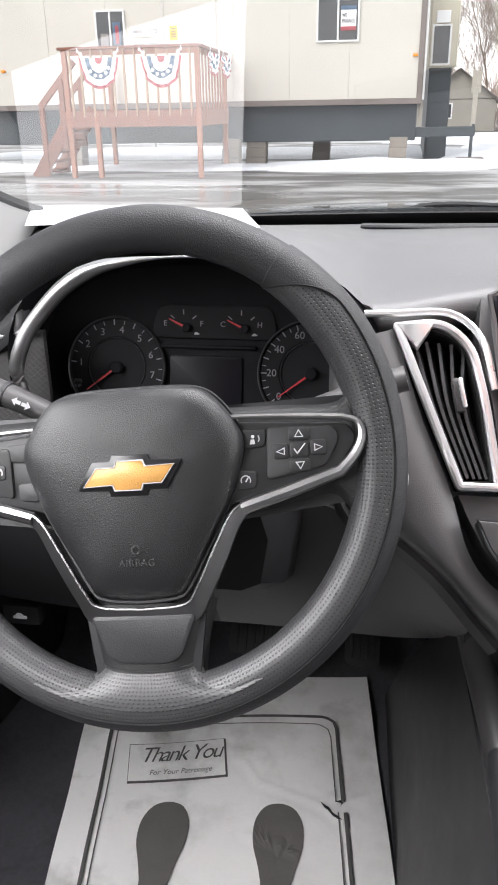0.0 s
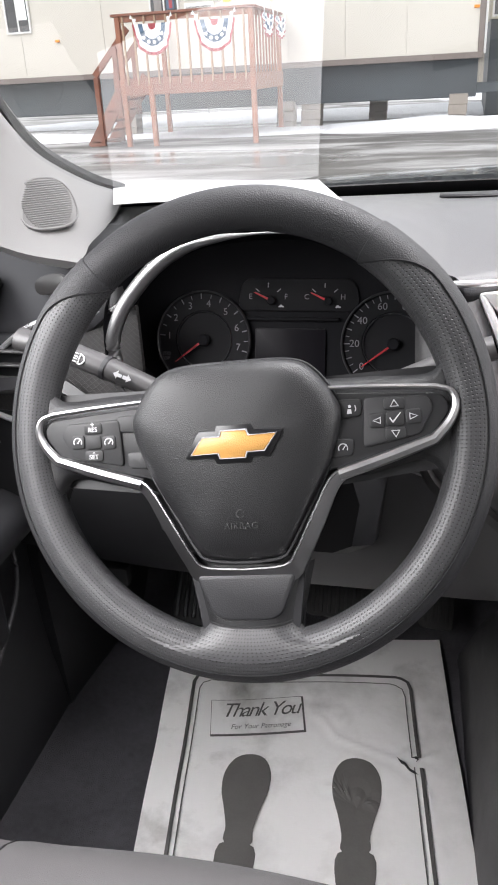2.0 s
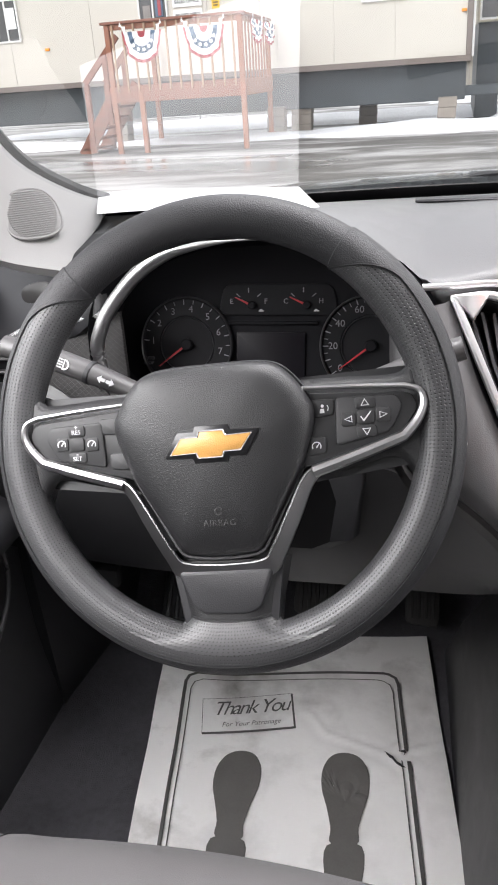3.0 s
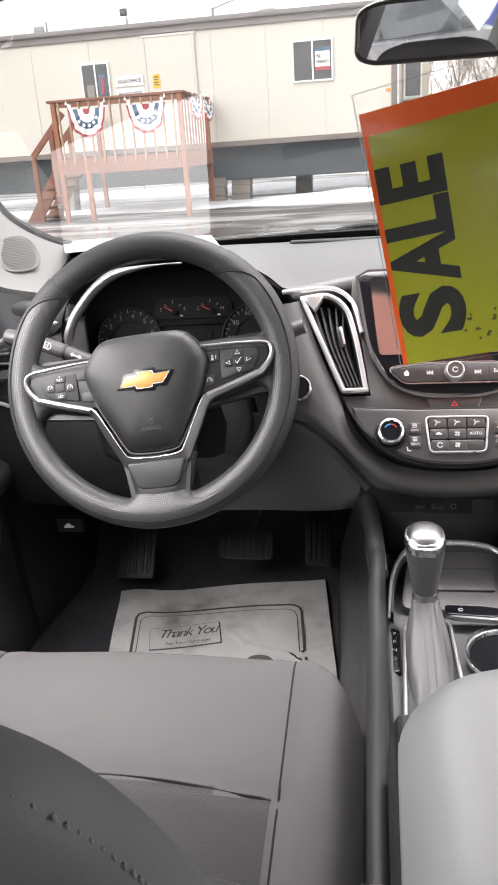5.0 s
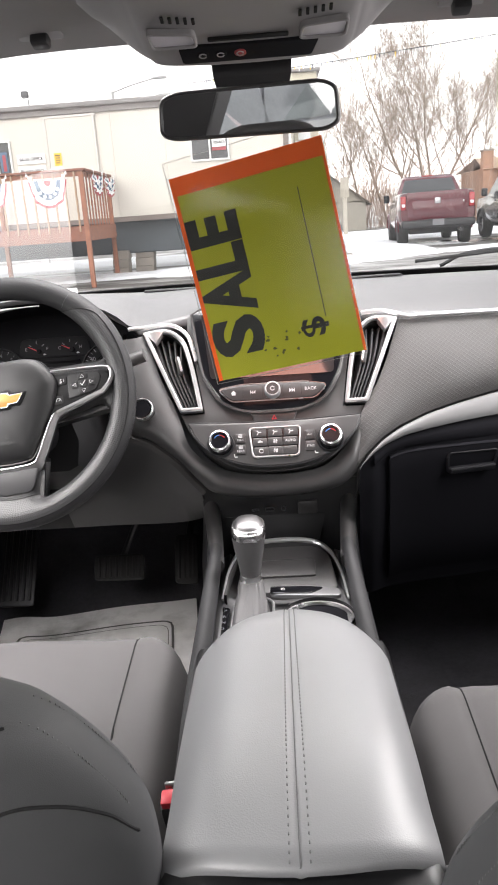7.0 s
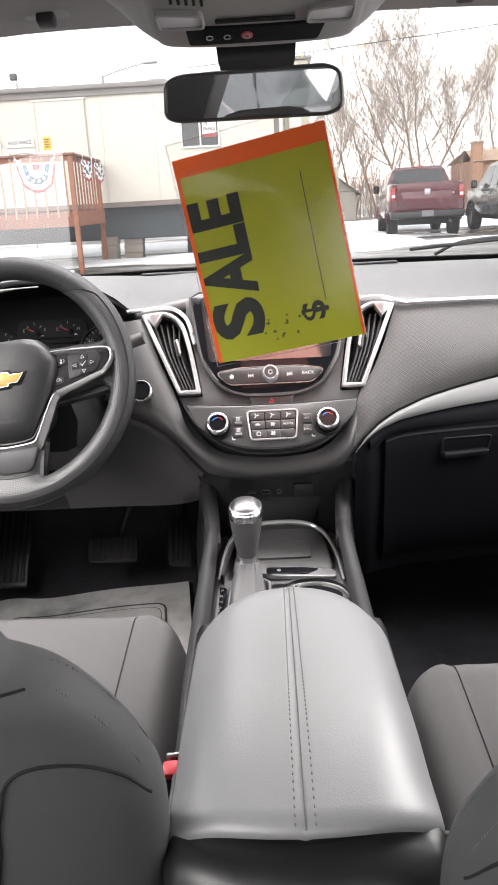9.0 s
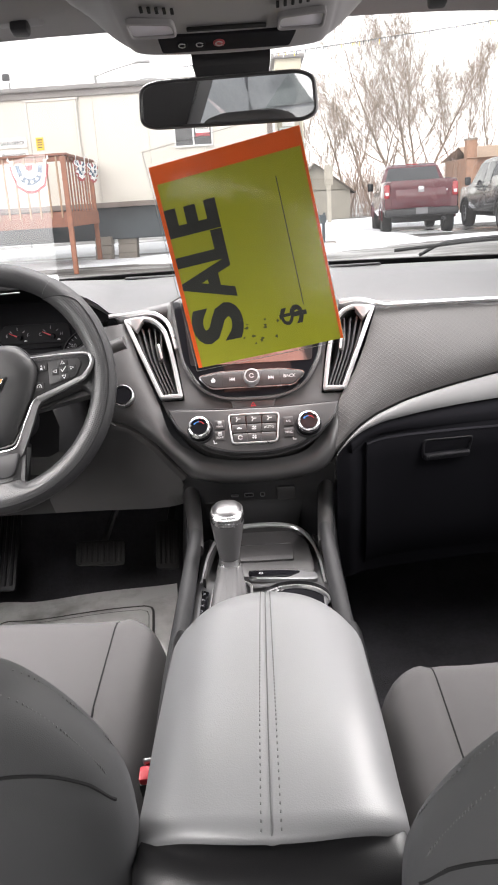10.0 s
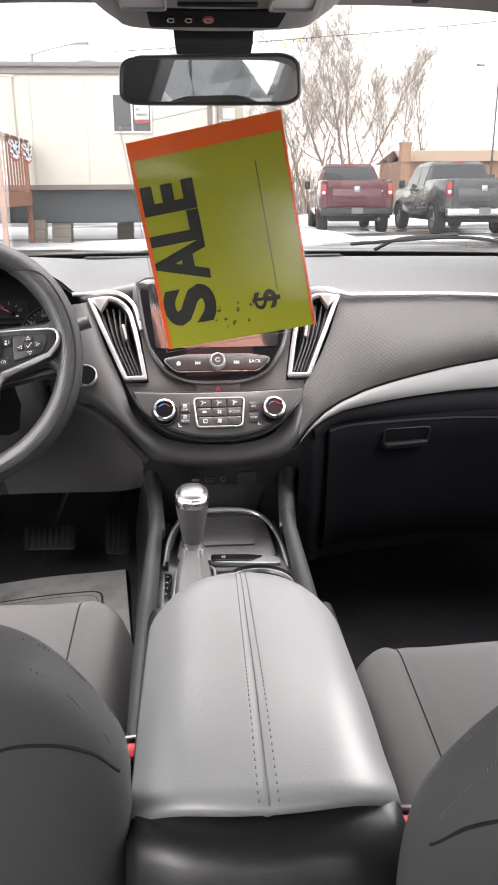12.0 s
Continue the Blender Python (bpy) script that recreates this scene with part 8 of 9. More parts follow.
# site office on a trailer
OY, OB, OT = 18.6, 1.27, 3.62
office = thing("site_office", "long cream site office trailer with brown trim", "site office", (-6.0, 20.1, 0.0))
part("wall", rbox(13.86, 3.0, OT - OB, 0.02, 2, (-6.47, OY + 1.5, (OB + OT) / 2)), M_SIDING, office, "cream panelled wall", smooth=False)
part("roof", rbox(14.1, 3.3, 0.10, 0.03, 2, (-6.47, OY + 1.5, OT + 0.05)), M_ROOF_EDGE, office, "grey roof edge")
part("fascia", rbox(14.0, 0.05, 0.13, 0.01, 1, (-6.47, OY - 0.03, OT - 0.06)), M_TRIM_GR, office, "grey fascia")
part("corner_post", rbox(0.11, 0.05, OT - OB, 0.01, 1, (0.42, OY - 0.02, (OB + OT) / 2)), M_TRIM_BR, office, "brown corner post")
part("bottom_trim", rbox(13.9, 0.06, 0.11, 0.01, 1, (-6.47, OY - 0.025, OB - 0.02)), M_TRIM_BR, office, "brown bottom trim")
part("underframe", rbox(13.8, 2.2, 0.70, 0.02, 1, (-6.5, OY + 1.32, OB - 0.42)), M_SKIRT, office, "dark steel underframe")
part("end_trim", rbox(0.05, 0.08, OT - OB, 0.01, 1, (0.495, OY + 0.04, (OB + OT) / 2)), M_WINFRAME, office)
for x in (-11.2, -9.2, -7.3, -6.0, -4.6, -3.35, -2.2, -1.0):
    part("panel_joint", rbox(0.022, 0.014, OT - OB - 0.15, 0.004, 1, (x, OY - 0.004, (OB + OT) / 2)), M_SIDING, office)
door = part("door", rbox(1.02, 0.05, 2.17, 0.01, 1, (-4.24, OY - 0.015, OB + 1.085)), M_SIDING, office, "plain cream door")
part("door_frame", join(rbox(0.05, 0.04, 2.22, 0.005, 1, (-4.775, OY - 0.03, OB + 1.11)), rbox(0.05, 0.04, 2.22, 0.005, 1, (-3.705, OY - 0.03, OB + 1.11)), rbox(1.2, 0.05, 0.05, 0.005, 1, (-4.24, OY - 0.03, OB + 2.19))), M_DOORFR, door, "grey door frame")
part("notice", rbox(0.16, 0.012, 0.26, 0, 1, (-4.56, OY - 0.05, 2.60)), M_YELLOW, door, "yellow notice", smooth=False)
for k in range(4):
    part("notice_bar", rbox(0.11 - 0.015 * (k % 2), 0.006, 0.022, 0, 1, (-4.56, OY - 0.058, 2.68 - 0.05 * k)), M_INK, door, smooth=False)


def office_window(x0, x1, z0, z1, name):
    w = part("window", rbox(x1 - x0, 0.03, z1 - z0, 0, 1, ((x0 + x1) / 2, OY - 0.01, (z0 + z1) / 2)), M_WIN, office, "sliding office window", smooth=False)
    t = 0.035
    part("window_frame", join(rbox(x1 - x0 + 2 * t, 0.06, t, 0.006, 1, ((x0 + x1) / 2, OY - 0.02, z1 + t / 2)), rbox(x1 - x0 + 2 * t, 0.06, t, 0.006, 1, ((x0 + x1) / 2, OY - 0.02, z0 - t / 2)),
                              rbox(t, 0.06, z1 - z0, 0.006, 1, (x0 - t / 2, OY - 0.02, (z0 + z1) / 2)), rbox(t, 0.06, z1 - z0, 0.006, 1, (x1 + t / 2, OY - 0.02, (z0 + z1) / 2)), rbox(t, 0.05, z1 - z0, 0.006, 1, ((x0 + x1) / 2, OY - 0.02, (z0 + z1) / 2))), M_WINFRAME, w, "white frame")
    return w


wr = office_window(-1.62, -0.85, 2.38, 3.10, "a")
sg_ = part("window_sign", rbox(0.30, 0.012, 0.42, 0, 1, (-1.03, OY - 0.035, 2.76)), M_WHITE, wr, "white paper sign with red and blue bands", smooth=False)
part("band", rbox(0.30, 0.006, 0.07, 0, 1, (-1.03, OY - 0.044, 2.94)), M_CLOTH_B, sg_, smooth=False)
part("band", rbox(0.30, 0.006, 0.07, 0, 1, (-1.03, OY - 0.044, 2.58)), M_CLOTH_R, sg_, smooth=False)
part("word", fit_letters("WE\nFINANCE", 0.26, 0.17, 0.004, 0.02), M_INK, sg_, m=axes((1, 0, 0), (0, 0, 1), (0, -1, 0), (-1.03, OY - 0.044, 2.76)), smooth=False)
wl_ = office_window(-6.18, -5.62, 2.30, 3.02, "b")
part("open_sign", rbox(0.17, 0.02, 0.42, 0.01, 1, (-5.76, OY - 0.035, 2.62)), M_CLOTH_B, wl_, "blue and red sign")
part("sign_bar", rbox(0.07, 0.012, 0.34, 0.01, 1, (-5.75, OY - 0.048, 2.60)), M_CLOTH_R, wl_)
part("paper", rbox(0.16, 0.012, 0.30, 0, 1, (-6.03, OY - 0.035, 2.48)), M_TRIM_GR, wl_, smooth=False)
wx = office_window(-9.45, -8.95, 2.20, 2.95, "c")
part("window_sign", rbox(0.2, 0.012, 0.40, 0, 1, (-9.08, OY - 0.035, 2.62)), M_WHITE, wx, smooth=False)
for z, word in ((2.65, "SALES OFFICE"), (2.40, "FINANCE OFFICE")):
    sb = part("sign_board", rbox(0.62, 0.02, 0.20, 0.004, 1, (-5.16, OY - 0.02, z)), M_WHITE, office, "white sign board with black words", smooth=False)
    part("word", fit_letters(word, 0.52, 0.075, 0.004, 0.02), M_INK, sb, m=axes((1, 0, 0), (0, 0, 1), (0, -1, 0), (-5.16, OY - 0.033, z)), smooth=False)
for x, z in ((0.30, 2.08), (-8.35, 1.98)):
    part("marker_lamp", rbox(0.10, 0.04, 0.055, 0.012, 2, (x, OY - 0.03, z)), M_MARKER, office, "amber marker lamp")
part("roof_vent", turned([(0.0, 0.42), (0.24, 0.42), (0.24, 0.34), (0.10, 0.33), (0.10, 0.0)], 18), M_POLE_GR, office, "round roof vent", m=Matrix.Translation((-2.35, OY + 2.2, OT + 0.02)))
part("hitch_beam", rbox(2.2, 0.16, 0.19, 0.02, 1, (0.50, OY + 0.35, 0.66)), M_SKIRT, office, "dark hitch beam")
part("hitch_jack", tube([V(1.56, OY + 0.35, 0.60), V(1.56, OY + 0.35, 0.80)], 0.03, 8), M_SKIRT, office)
part("jack_foot", tube([V(1.54, OY + 0.35, 0.10), V(1.54, OY + 0.35, 0.6)], 0.035, 8), M_SKIRT, office)
for x, y, w in ((0.05, OY + 0.1, 0.36), (-2.95, OY + 0.5, 0.42), (-3.45, OY + 0.2, 0.36), (-7.0, OY + 0.3, 0.4), (-7.35, OY + 1.2, 0.4), (-1.7, OY + 2.6, 0.4)):
    pier = thing("block_pier", "pier of stacked concrete blocks under the site office", "block pier", (x, y, 0.0), group="block piers")
    for k in range(3):
        part("block", rbox(w, 0.40, 0.185, 0.008, 1, (x + 0.01 * ((k * 7) % 3 - 1), y, 0.10 + 0.19 * k)), M_CONCRETE, pier, smooth=False)
solo("concrete_footing", rbox(0.55, 0.4, 0.16, 0.03, 2, (1.54, OY + 0.3, 0.08)), M_CONCRETE, "low concrete footing under the hitch jack", "concrete block")

# wooden deck with stair and bunting
DX0, DX1, DY0, DY1, DF, DR = -5.95, -3.48, 15.9, 18.45, 1.17, 2.16
deck = thing("wooden_deck", "red-brown stained wooden deck with railings and a stair", "deck", (-4.7, 17.1, 0.0))
for i in range(18):
    y = DY0 + (DY1 - DY0) * (i + 0.5) / 18
    part("plank", rbox(DX1 - DX0, (DY1 - DY0) / 18 - 0.008, 0.035, 0.004, 1, ((DX0 + DX1) / 2, y, DF - 0.018)), M_WOOD, deck)
part("rim_board", rbox(DX1 - DX0 + 0.08, 0.04, 0.27, 0.006, 1, ((DX0 + DX1) / 2, DY0 - 0.02, DF - 0.15)), M_WOOD, deck, "wide front rim board")
for x in (DX0 - 0.02, DX1 + 0.02):
    part("rim_board", rbox(0.04, DY1 - DY0, 0.27, 0.006, 1, (x, (DY0 + DY1) / 2, DF - 0.15)), M_WOOD_LT, deck)
for x, y, top in ((DX1 - 0.02, DY0, DR), (DX0 + 0.55, DY0, DF), (DX0 + 0.03, DY0, DR), (DX1 - 0.02, DY1 - 0.08, DR), (DX0 + 0.03, DY1 - 0.08, DR)):
    part("post", rbox(0.09, 0.09, top, 0.008, 1, (x, y, top / 2)), M_WOOD_LT, deck, "square wooden post")
part("hand_rail", rbox(DX1 - DX0 + 0.15, 0.14, 0.045, 0.008, 1, ((DX0 + DX1) / 2, DY0, DR + 0.02)), M_WOOD, deck)
part("under_rail", rbox(DX1 - DX0, 0.045, 0.09, 0.006, 1, ((DX0 + DX1) / 2, DY0, DR - 0.05)), M_WOOD_LT, deck)
part("hand_rail", rbox(0.14, DY1 - DY0 + 0.1, 0.045, 0.008, 1, (DX1 - 0.02, (DY0 + DY1) / 2, DR + 0.02)), M_WOOD, deck)
part("under_rail", rbox(0.045, DY1 - DY0, 0.09, 0.006, 1, (DX1 - 0.02, (DY0 + DY1) / 2, DR - 0.05)), M_WOOD_LT, deck)
for i in range(12):
    x = DX0 + 0.14 + (DX1 - DX0 - 0.28) * i / 11
    part("baluster", rbox(0.032, 0.038, DR - DF + 0.10, 0.004, 1, (x, DY0 - 0.045, (DR + DF) / 2 - 0.06)), M_BALUSTER, deck)
for i in range(9):
    y = DY0 + 0.20 + (DY1 - DY0 - 0.4) * i / 8
    part("baluster", rbox(0.030, 0.034, DR - DF + 0.10, 0.004, 1, (DX1 + 0.025, y, (DR + DF) / 2 - 0.06)), M_WOOD_LT, deck)
# steep stair down beside the deck
for sy in (DY0 + 0.35, DY0 + 1.35):
    part("stringer", moved(rbox(1.50, 0.05, 0.25, 0.005, 1), Matrix.Translation((DX0 - 0.42, sy, 0.58)) @ Matrix.Rotation(radians(-54), 4, "Y")), M_WOOD, deck)
    part("stair_rail", moved(rbox(1.05, 0.05, 0.11, 0.005, 1), Matrix.Translation((DX0 - 0.30, sy, 1.62)) @ Matrix.Rotation(radians(-46), 4, "Y")), M_WOOD, deck)
    for k in range(2):
        part("post", rbox(0.09, 0.09, 1.20, 0.006, 1, (DX0 - 0.22 - 0.42 * k, sy, 1.12 - 0.50 * k)), M_WOOD, deck)
for k in range(6):
    part("tread", rbox(0.24, 1.05, 0.04, 0.005, 1, (DX0 - 0.08 - 0.135 * k, DY0 + 0.85, DF - 0.18 * (k + 1))), M_WOOD, deck)
# second deck further along
deck2 = thing("wooden_deck", "second wooden stair rail further along the office", "deck", (-9.8, 17.0, 0.0))
for x in (-9.75, -9.2):
    part("post", rbox(0.11, 0.11, 1.55, 0.006, 1, (x, 16.9, 0.775)), M_WOOD_LT, deck2)
part("stair_rail", moved(rbox(1.3, 0.06, 0.12, 0.005, 1), Matrix.Translation((-9.55, 16.9, 1.70)) @ Matrix.Rotation(radians(33), 4, "Y")), M_WOOD_LT, deck2)


def bunting(m, w, d):
    """A half-round fan of cloth in red, white and blue bands, pleated."""
    b = thing("bunting_fan", "red, white and blue pleated bunting fan on the deck rail", "bunting", tuple(m.translation), group="bunting fans")
    for r0, r1, mat_, nm in ((0.0, 0.20, M_CLOTH_R, "red_band"), (0.20, 0.48, M_CLOTH_W, "white_band"), (0.48, 0.70, M_CLOTH_B, "blue_band"), (0.70, 0.90, M_CLOTH_W, "white_band"), (0.90, 1.0, M_CLOTH_R, "red_band")):
        rows_ = []
        for r in (r0, (r0 + r1) / 2, r1):
            rows_.append([V(w * r * math.cos(a) * (1 + 0.05 * math.cos(a * 8)), -0.02 - 0.03 * math.sin(a * 14) * r, -d * r * abs(math.sin(a)) ** 0.8 * 1.0 - 0.02) for a in (math.pi * i / 42 for i in range(43))])
        part(nm, sheet(rows_, 0.004), mat_, b, m=m)
    for sg in (-1, 1):
        part("tail", sheet([[V(sg * w * f, -0.03 - 0.02 * (i % 2), 0.05 + 0.02 * f) for i, f in enumerate((0.80, 0.9, 1.0, 1.12))], [V(sg * w * f, -0.04, -0.10 + 0.08 * i) for i, f in enumerate((0.86, 0.93, 1.0, 1.06))]], 0.004), M_CLOTH_W, b, "gathered white end", m=m)
    for a in (0.5, 0.9, 1.4, 1.9, 2.4):
        part("star", turned([(0.0, 0.0), (0.035, 0.0), (0.03, 0.012)], 5), M_CLOTH_W, b, m=m @ Matrix.Translation((w * 0.59 * math.cos(a), -0.055, -d * 0.59 * math.sin(a) ** 0.8 - 0.02)) @ Matrix.Rotation(radians(90), 4, "X"))


for x in (-5.25, -4.12):
    bunting(Matrix.Translation((x, DY0 - 0.09, DR - 0.12)), 0.35, 0.50)
for y in (16.75, 17.95):
    bunting(Matrix.Translation((DX1 + 0.09, y, DR - 0.04)) @ Matrix.Rotation(radians(90), 4, "Z"), 0.46, 0.38)


# ---- vehicles ----
def wheel_parts(parent, x, y, r, w, sg, base):
    m = base @ Matrix.Translation((x, y, r)) @ Matrix.Rotation(radians(90 * sg), 4, "Y")
    ty = part("wheel", turned([(r * 0.60, -w / 2), (r * 0.92, -w / 2), (r, -w / 2 + 0.04), (r, w / 2 - 0.04), (r * 0.92, w / 2), (r * 0.60, w / 2)], 28), M_TYRE, parent, "black tyre", m=m)
    part("rim", turned([(0.0, w / 2 - 0.06), (r * 0.18, w / 2 - 0.05), (r * 0.20, w / 2 - 0.09), (r * 0.55, w / 2 - 0.07), (r * 0.60, w / 2 - 0.01), (r * 0.62, w / 2 - 0.01)], 24), M_POLE, ty, m=m)
    for k in range(5):
        part("spoke", moved(rbox(r * 0.10, r * 0.56, 0.02, 0.006, 1, (0, r * 0.30, w / 2 - 0.055)), Matrix.Rotation(2 * math.pi * k / 5, 4, "Z")), M_RIM, ty, m=m)


def pickup(x, y, body, label, tall, turn=0.0):
    """A crew-cab pickup seen from behind: bed with tailgate, cab, lamps, bumper, wheels. y is the tail."""
    base = Matrix.Translation((x, y, 0)) @ Matrix.Rotation(radians(turn), 4, "Z")
    p = thing("pickup_truck", label, "pickup truck", tuple(base @ V(0, 2.9, 0)))
    def P(name, bm, mat, lab="", par=None, smooth=True):
        return part(name, bm, mat, par or p, lab, smooth=smooth, m=base, angle=35)
    w = 1.00
    # body sides: loft along the truck of half sections
    rings = []
    for yy, ww, z0, z1 in ((0.0, 0.96, 0.62, 1.40), (0.06, 1.0, 0.60, 1.425), (1.2, 1.01, 0.55, 1.43), (1.95, 1.01, 0.50, 1.41), (2.0, 1.01, 0.48, 1.22), (3.8, 1.01, 0.48, 1.20), (4.2, 1.0, 0.50, 1.21), (5.4, 0.98, 0.52, 1.16), (5.75, 0.86, 0.56, 1.05), (5.82, 0.74, 0.60, 0.98)):
        rings.append([V(-ww * 0.94, yy, z0), V(ww * 0.94, yy, z0), V(ww, yy, z0 + 0.12), V(ww * 1.0, yy, (z0 + z1) / 2), V(ww * 0.965, yy, z1 - 0.05), V(ww * 0.93, yy, z1), V(-ww * 0.93, yy, z1), V(-ww * 0.965, yy, z1 - 0.05), V(-ww, yy, (z0 + z1) / 2), V(-ww, yy, z0 + 0.12)])
    P("body", loft(rings), body, "painted body")
    # black plate on the closed body, in place of the shade inside a bed
    P("bed_floor", rbox(1.66, 1.72, 0.02, 0, 1, (0, 0.98, 1.434)), M_HOLE, "black plate for the shade inside the bed")
    # tailgate
    tg = P("tailgate", moved(prism(rounded([(-0.80, 0.70), (0.80, 0.70), (0.82, 1.36), (0.80, 1.43), (-0.80, 1.43), (-0.82, 1.36)], 0.03), 0.0, 0.05, 0.015), axes((1, 0, 0), (0, 0, 1), (0, -1, 0), (0, 0, 0))), body, "painted tailgate")
    P("tailgate_panel", rbox(1.35, 0.02, 0.36, 0.012, 2, (0, -0.052, 1.02)), body, par=tg)
    P("badge", rbox(0.15, 0.02, 0.15, 0.02, 2, (0, -0.066, 1.19)), M_SILVER, "silver badge", tg)
    P("badge", rbox(0.24, 0.012, 0.05, 0.005, 1, (0.58, -0.055, 1.14)), M_SILVER, "small silver script", tg)
    for sg in (-1, 1):
        l = P("tail_lamp", rbox(0.15, 0.09, 0.36, 0.03, 3, (sg * 0.905, 0.01, 1.16)), M_TAIL, "red tail lamp")
        P("reverse_lens", rbox(0.09, 0.02, 0.08, 0.01, 2, (sg * 0.905, -0.04, 1.10)), M_LENS, par=l)
    bp = P("rear_bumper", rbox(1.96, 0.24, 0.20, 0.05, 3, (0, -0.10, 0.60)), M_BLACK if tall else M_CHROME, "rear bumper")
    P("step_pad", rbox(0.62, 0.20, 0.03, 0.008, 1, (0, -0.11, 0.70)), M_RUBBER, par=bp)
    P("number_plate", rbox(0.31, 0.02, 0.16, 0.004, 1, (0, -0.215, 0.63)), M_PLATE, "pale plate", bp, smooth=False)
    P("under_body", rbox(1.5, 5.0, 0.30, 0.05, 2, (0, 2.8, 0.48)), M_TYRE, "dark underbody")
    P("exhaust", tube([V(0.62, -0.05, 0.40), V(0.62, 0.9, 0.42)], 0.045, 8), M_SILVER_DK)
    # cab
    top = 1.93
    cab = []
    for yy, zz, ww in ((2.0, 1.20, 0.95), (2.05, 1.42, 0.93), (2.20, top - 0.09, 0.76), (2.32, top - 0.015, 0.70), (2.9, top, 0.70), (3.7, top - 0.04, 0.70), (3.95, top - 0.16, 0.73), (4.45, 1.28, 0.88), (4.55, 1.18, 0.90)):
        cab.append((yy, zz, ww))
    rings = []
    for yy, zz, ww in cab:
        zz_ = max(zz, 1.16)
        rings.append([V(-0.95, yy, 1.10), V(-0.94 + 0.0 * ww, yy, 1.20)] + [V(-ww, yy, zz_ - 0.03), V(-ww * 0.94, yy, zz_)] + [V(ww * 0.94, yy, zz_), V(ww, yy, zz_ - 0.03)] + [V(0.94, yy, 1.20), V(0.95, yy, 1.10)])
    cb = P("cab", loft(rings), body, "crew cab")
    P("rear_window", loft([[V(-0.78, 2.046, 1.46), V(0.78, 2.046, 1.46)], [V(-0.68, 2.160, top - 0.12), V(0.68, 2.160, top - 0.12)]], closed=False, caps=False), M_WIN, "dark rear window", cb, smooth=False)
    P("stop_lamp", rbox(0.34, 0.03, 0.035, 0.008, 1, (0, 2.235, top - 0.03)), M_TAIL, "high stop lamp", cb)
    for sg in (-1, 1):
        for y0, y1 in ((2.32, 2.95), (3.02, 3.85)):
            P("side_window", loft([[V(sg * 0.925, y0 - 0.02, 1.28), V(sg * 0.925, y1 + 0.22 * (y1 > 3), 1.28)], [V(sg * 0.735, y0 + 0.06, top - 0.12), V(sg * 0.745, y1 - 0.05, top - 0.12)]], closed=False, caps=False), M_WIN, "dark side window", cb, smooth=False)
            P("door_handle", rbox(0.03, 0.20, 0.04, 0.008, 1, (sg * 1.02, y0 + 0.12, 1.08)), M_POLE, par=cb)
        mr_ = P("wing_mirror", rbox(0.18, 0.10, 0.24, 0.04, 3, (sg * 1.10, 4.0, 1.33)), M_BLACK, "black wing mirror")
        P("mirror_glass", rbox(0.14, 0.01, 0.19, 0.02, 2, (sg * 1.10, 3.945, 1.33)), M_WIN, par=mr_)
        for yy in (1.05, 4.75):
            wheel_parts(p, sg * 0.86, yy, 0.405, 0.28, sg, base)
            P("wheel_arch", loft([[V(sg * 0.99, yy + 0.49 * math.cos(a), 0.40 + 0.49 * math.sin(a)) for a in (math.pi * i / 14 for i in range(15))], [V(sg * 1.03, yy + 0.46 * math.cos(a), 0.40 + 0.46 * math.sin(a)) for a in (math.pi * i / 14 for i in range(15))], [V(sg * 0.98, yy + 0.43 * math.cos(a), 0.40 + 0.43 * math.sin(a)) for a in (math.pi * i / 14 for i in range(15))]], closed=False, caps=False), M_TYRE if not tall else body, "wheel arch")
    return p



pickup(4.50, 22.7, M_P_RED, "maroon pickup truck parked with its tailgate to the lot", True, -4.5)
pickup(7.50, 21.2, M_P_GREY, "dark grey pickup truck parked with its tailgate to the lot", False)


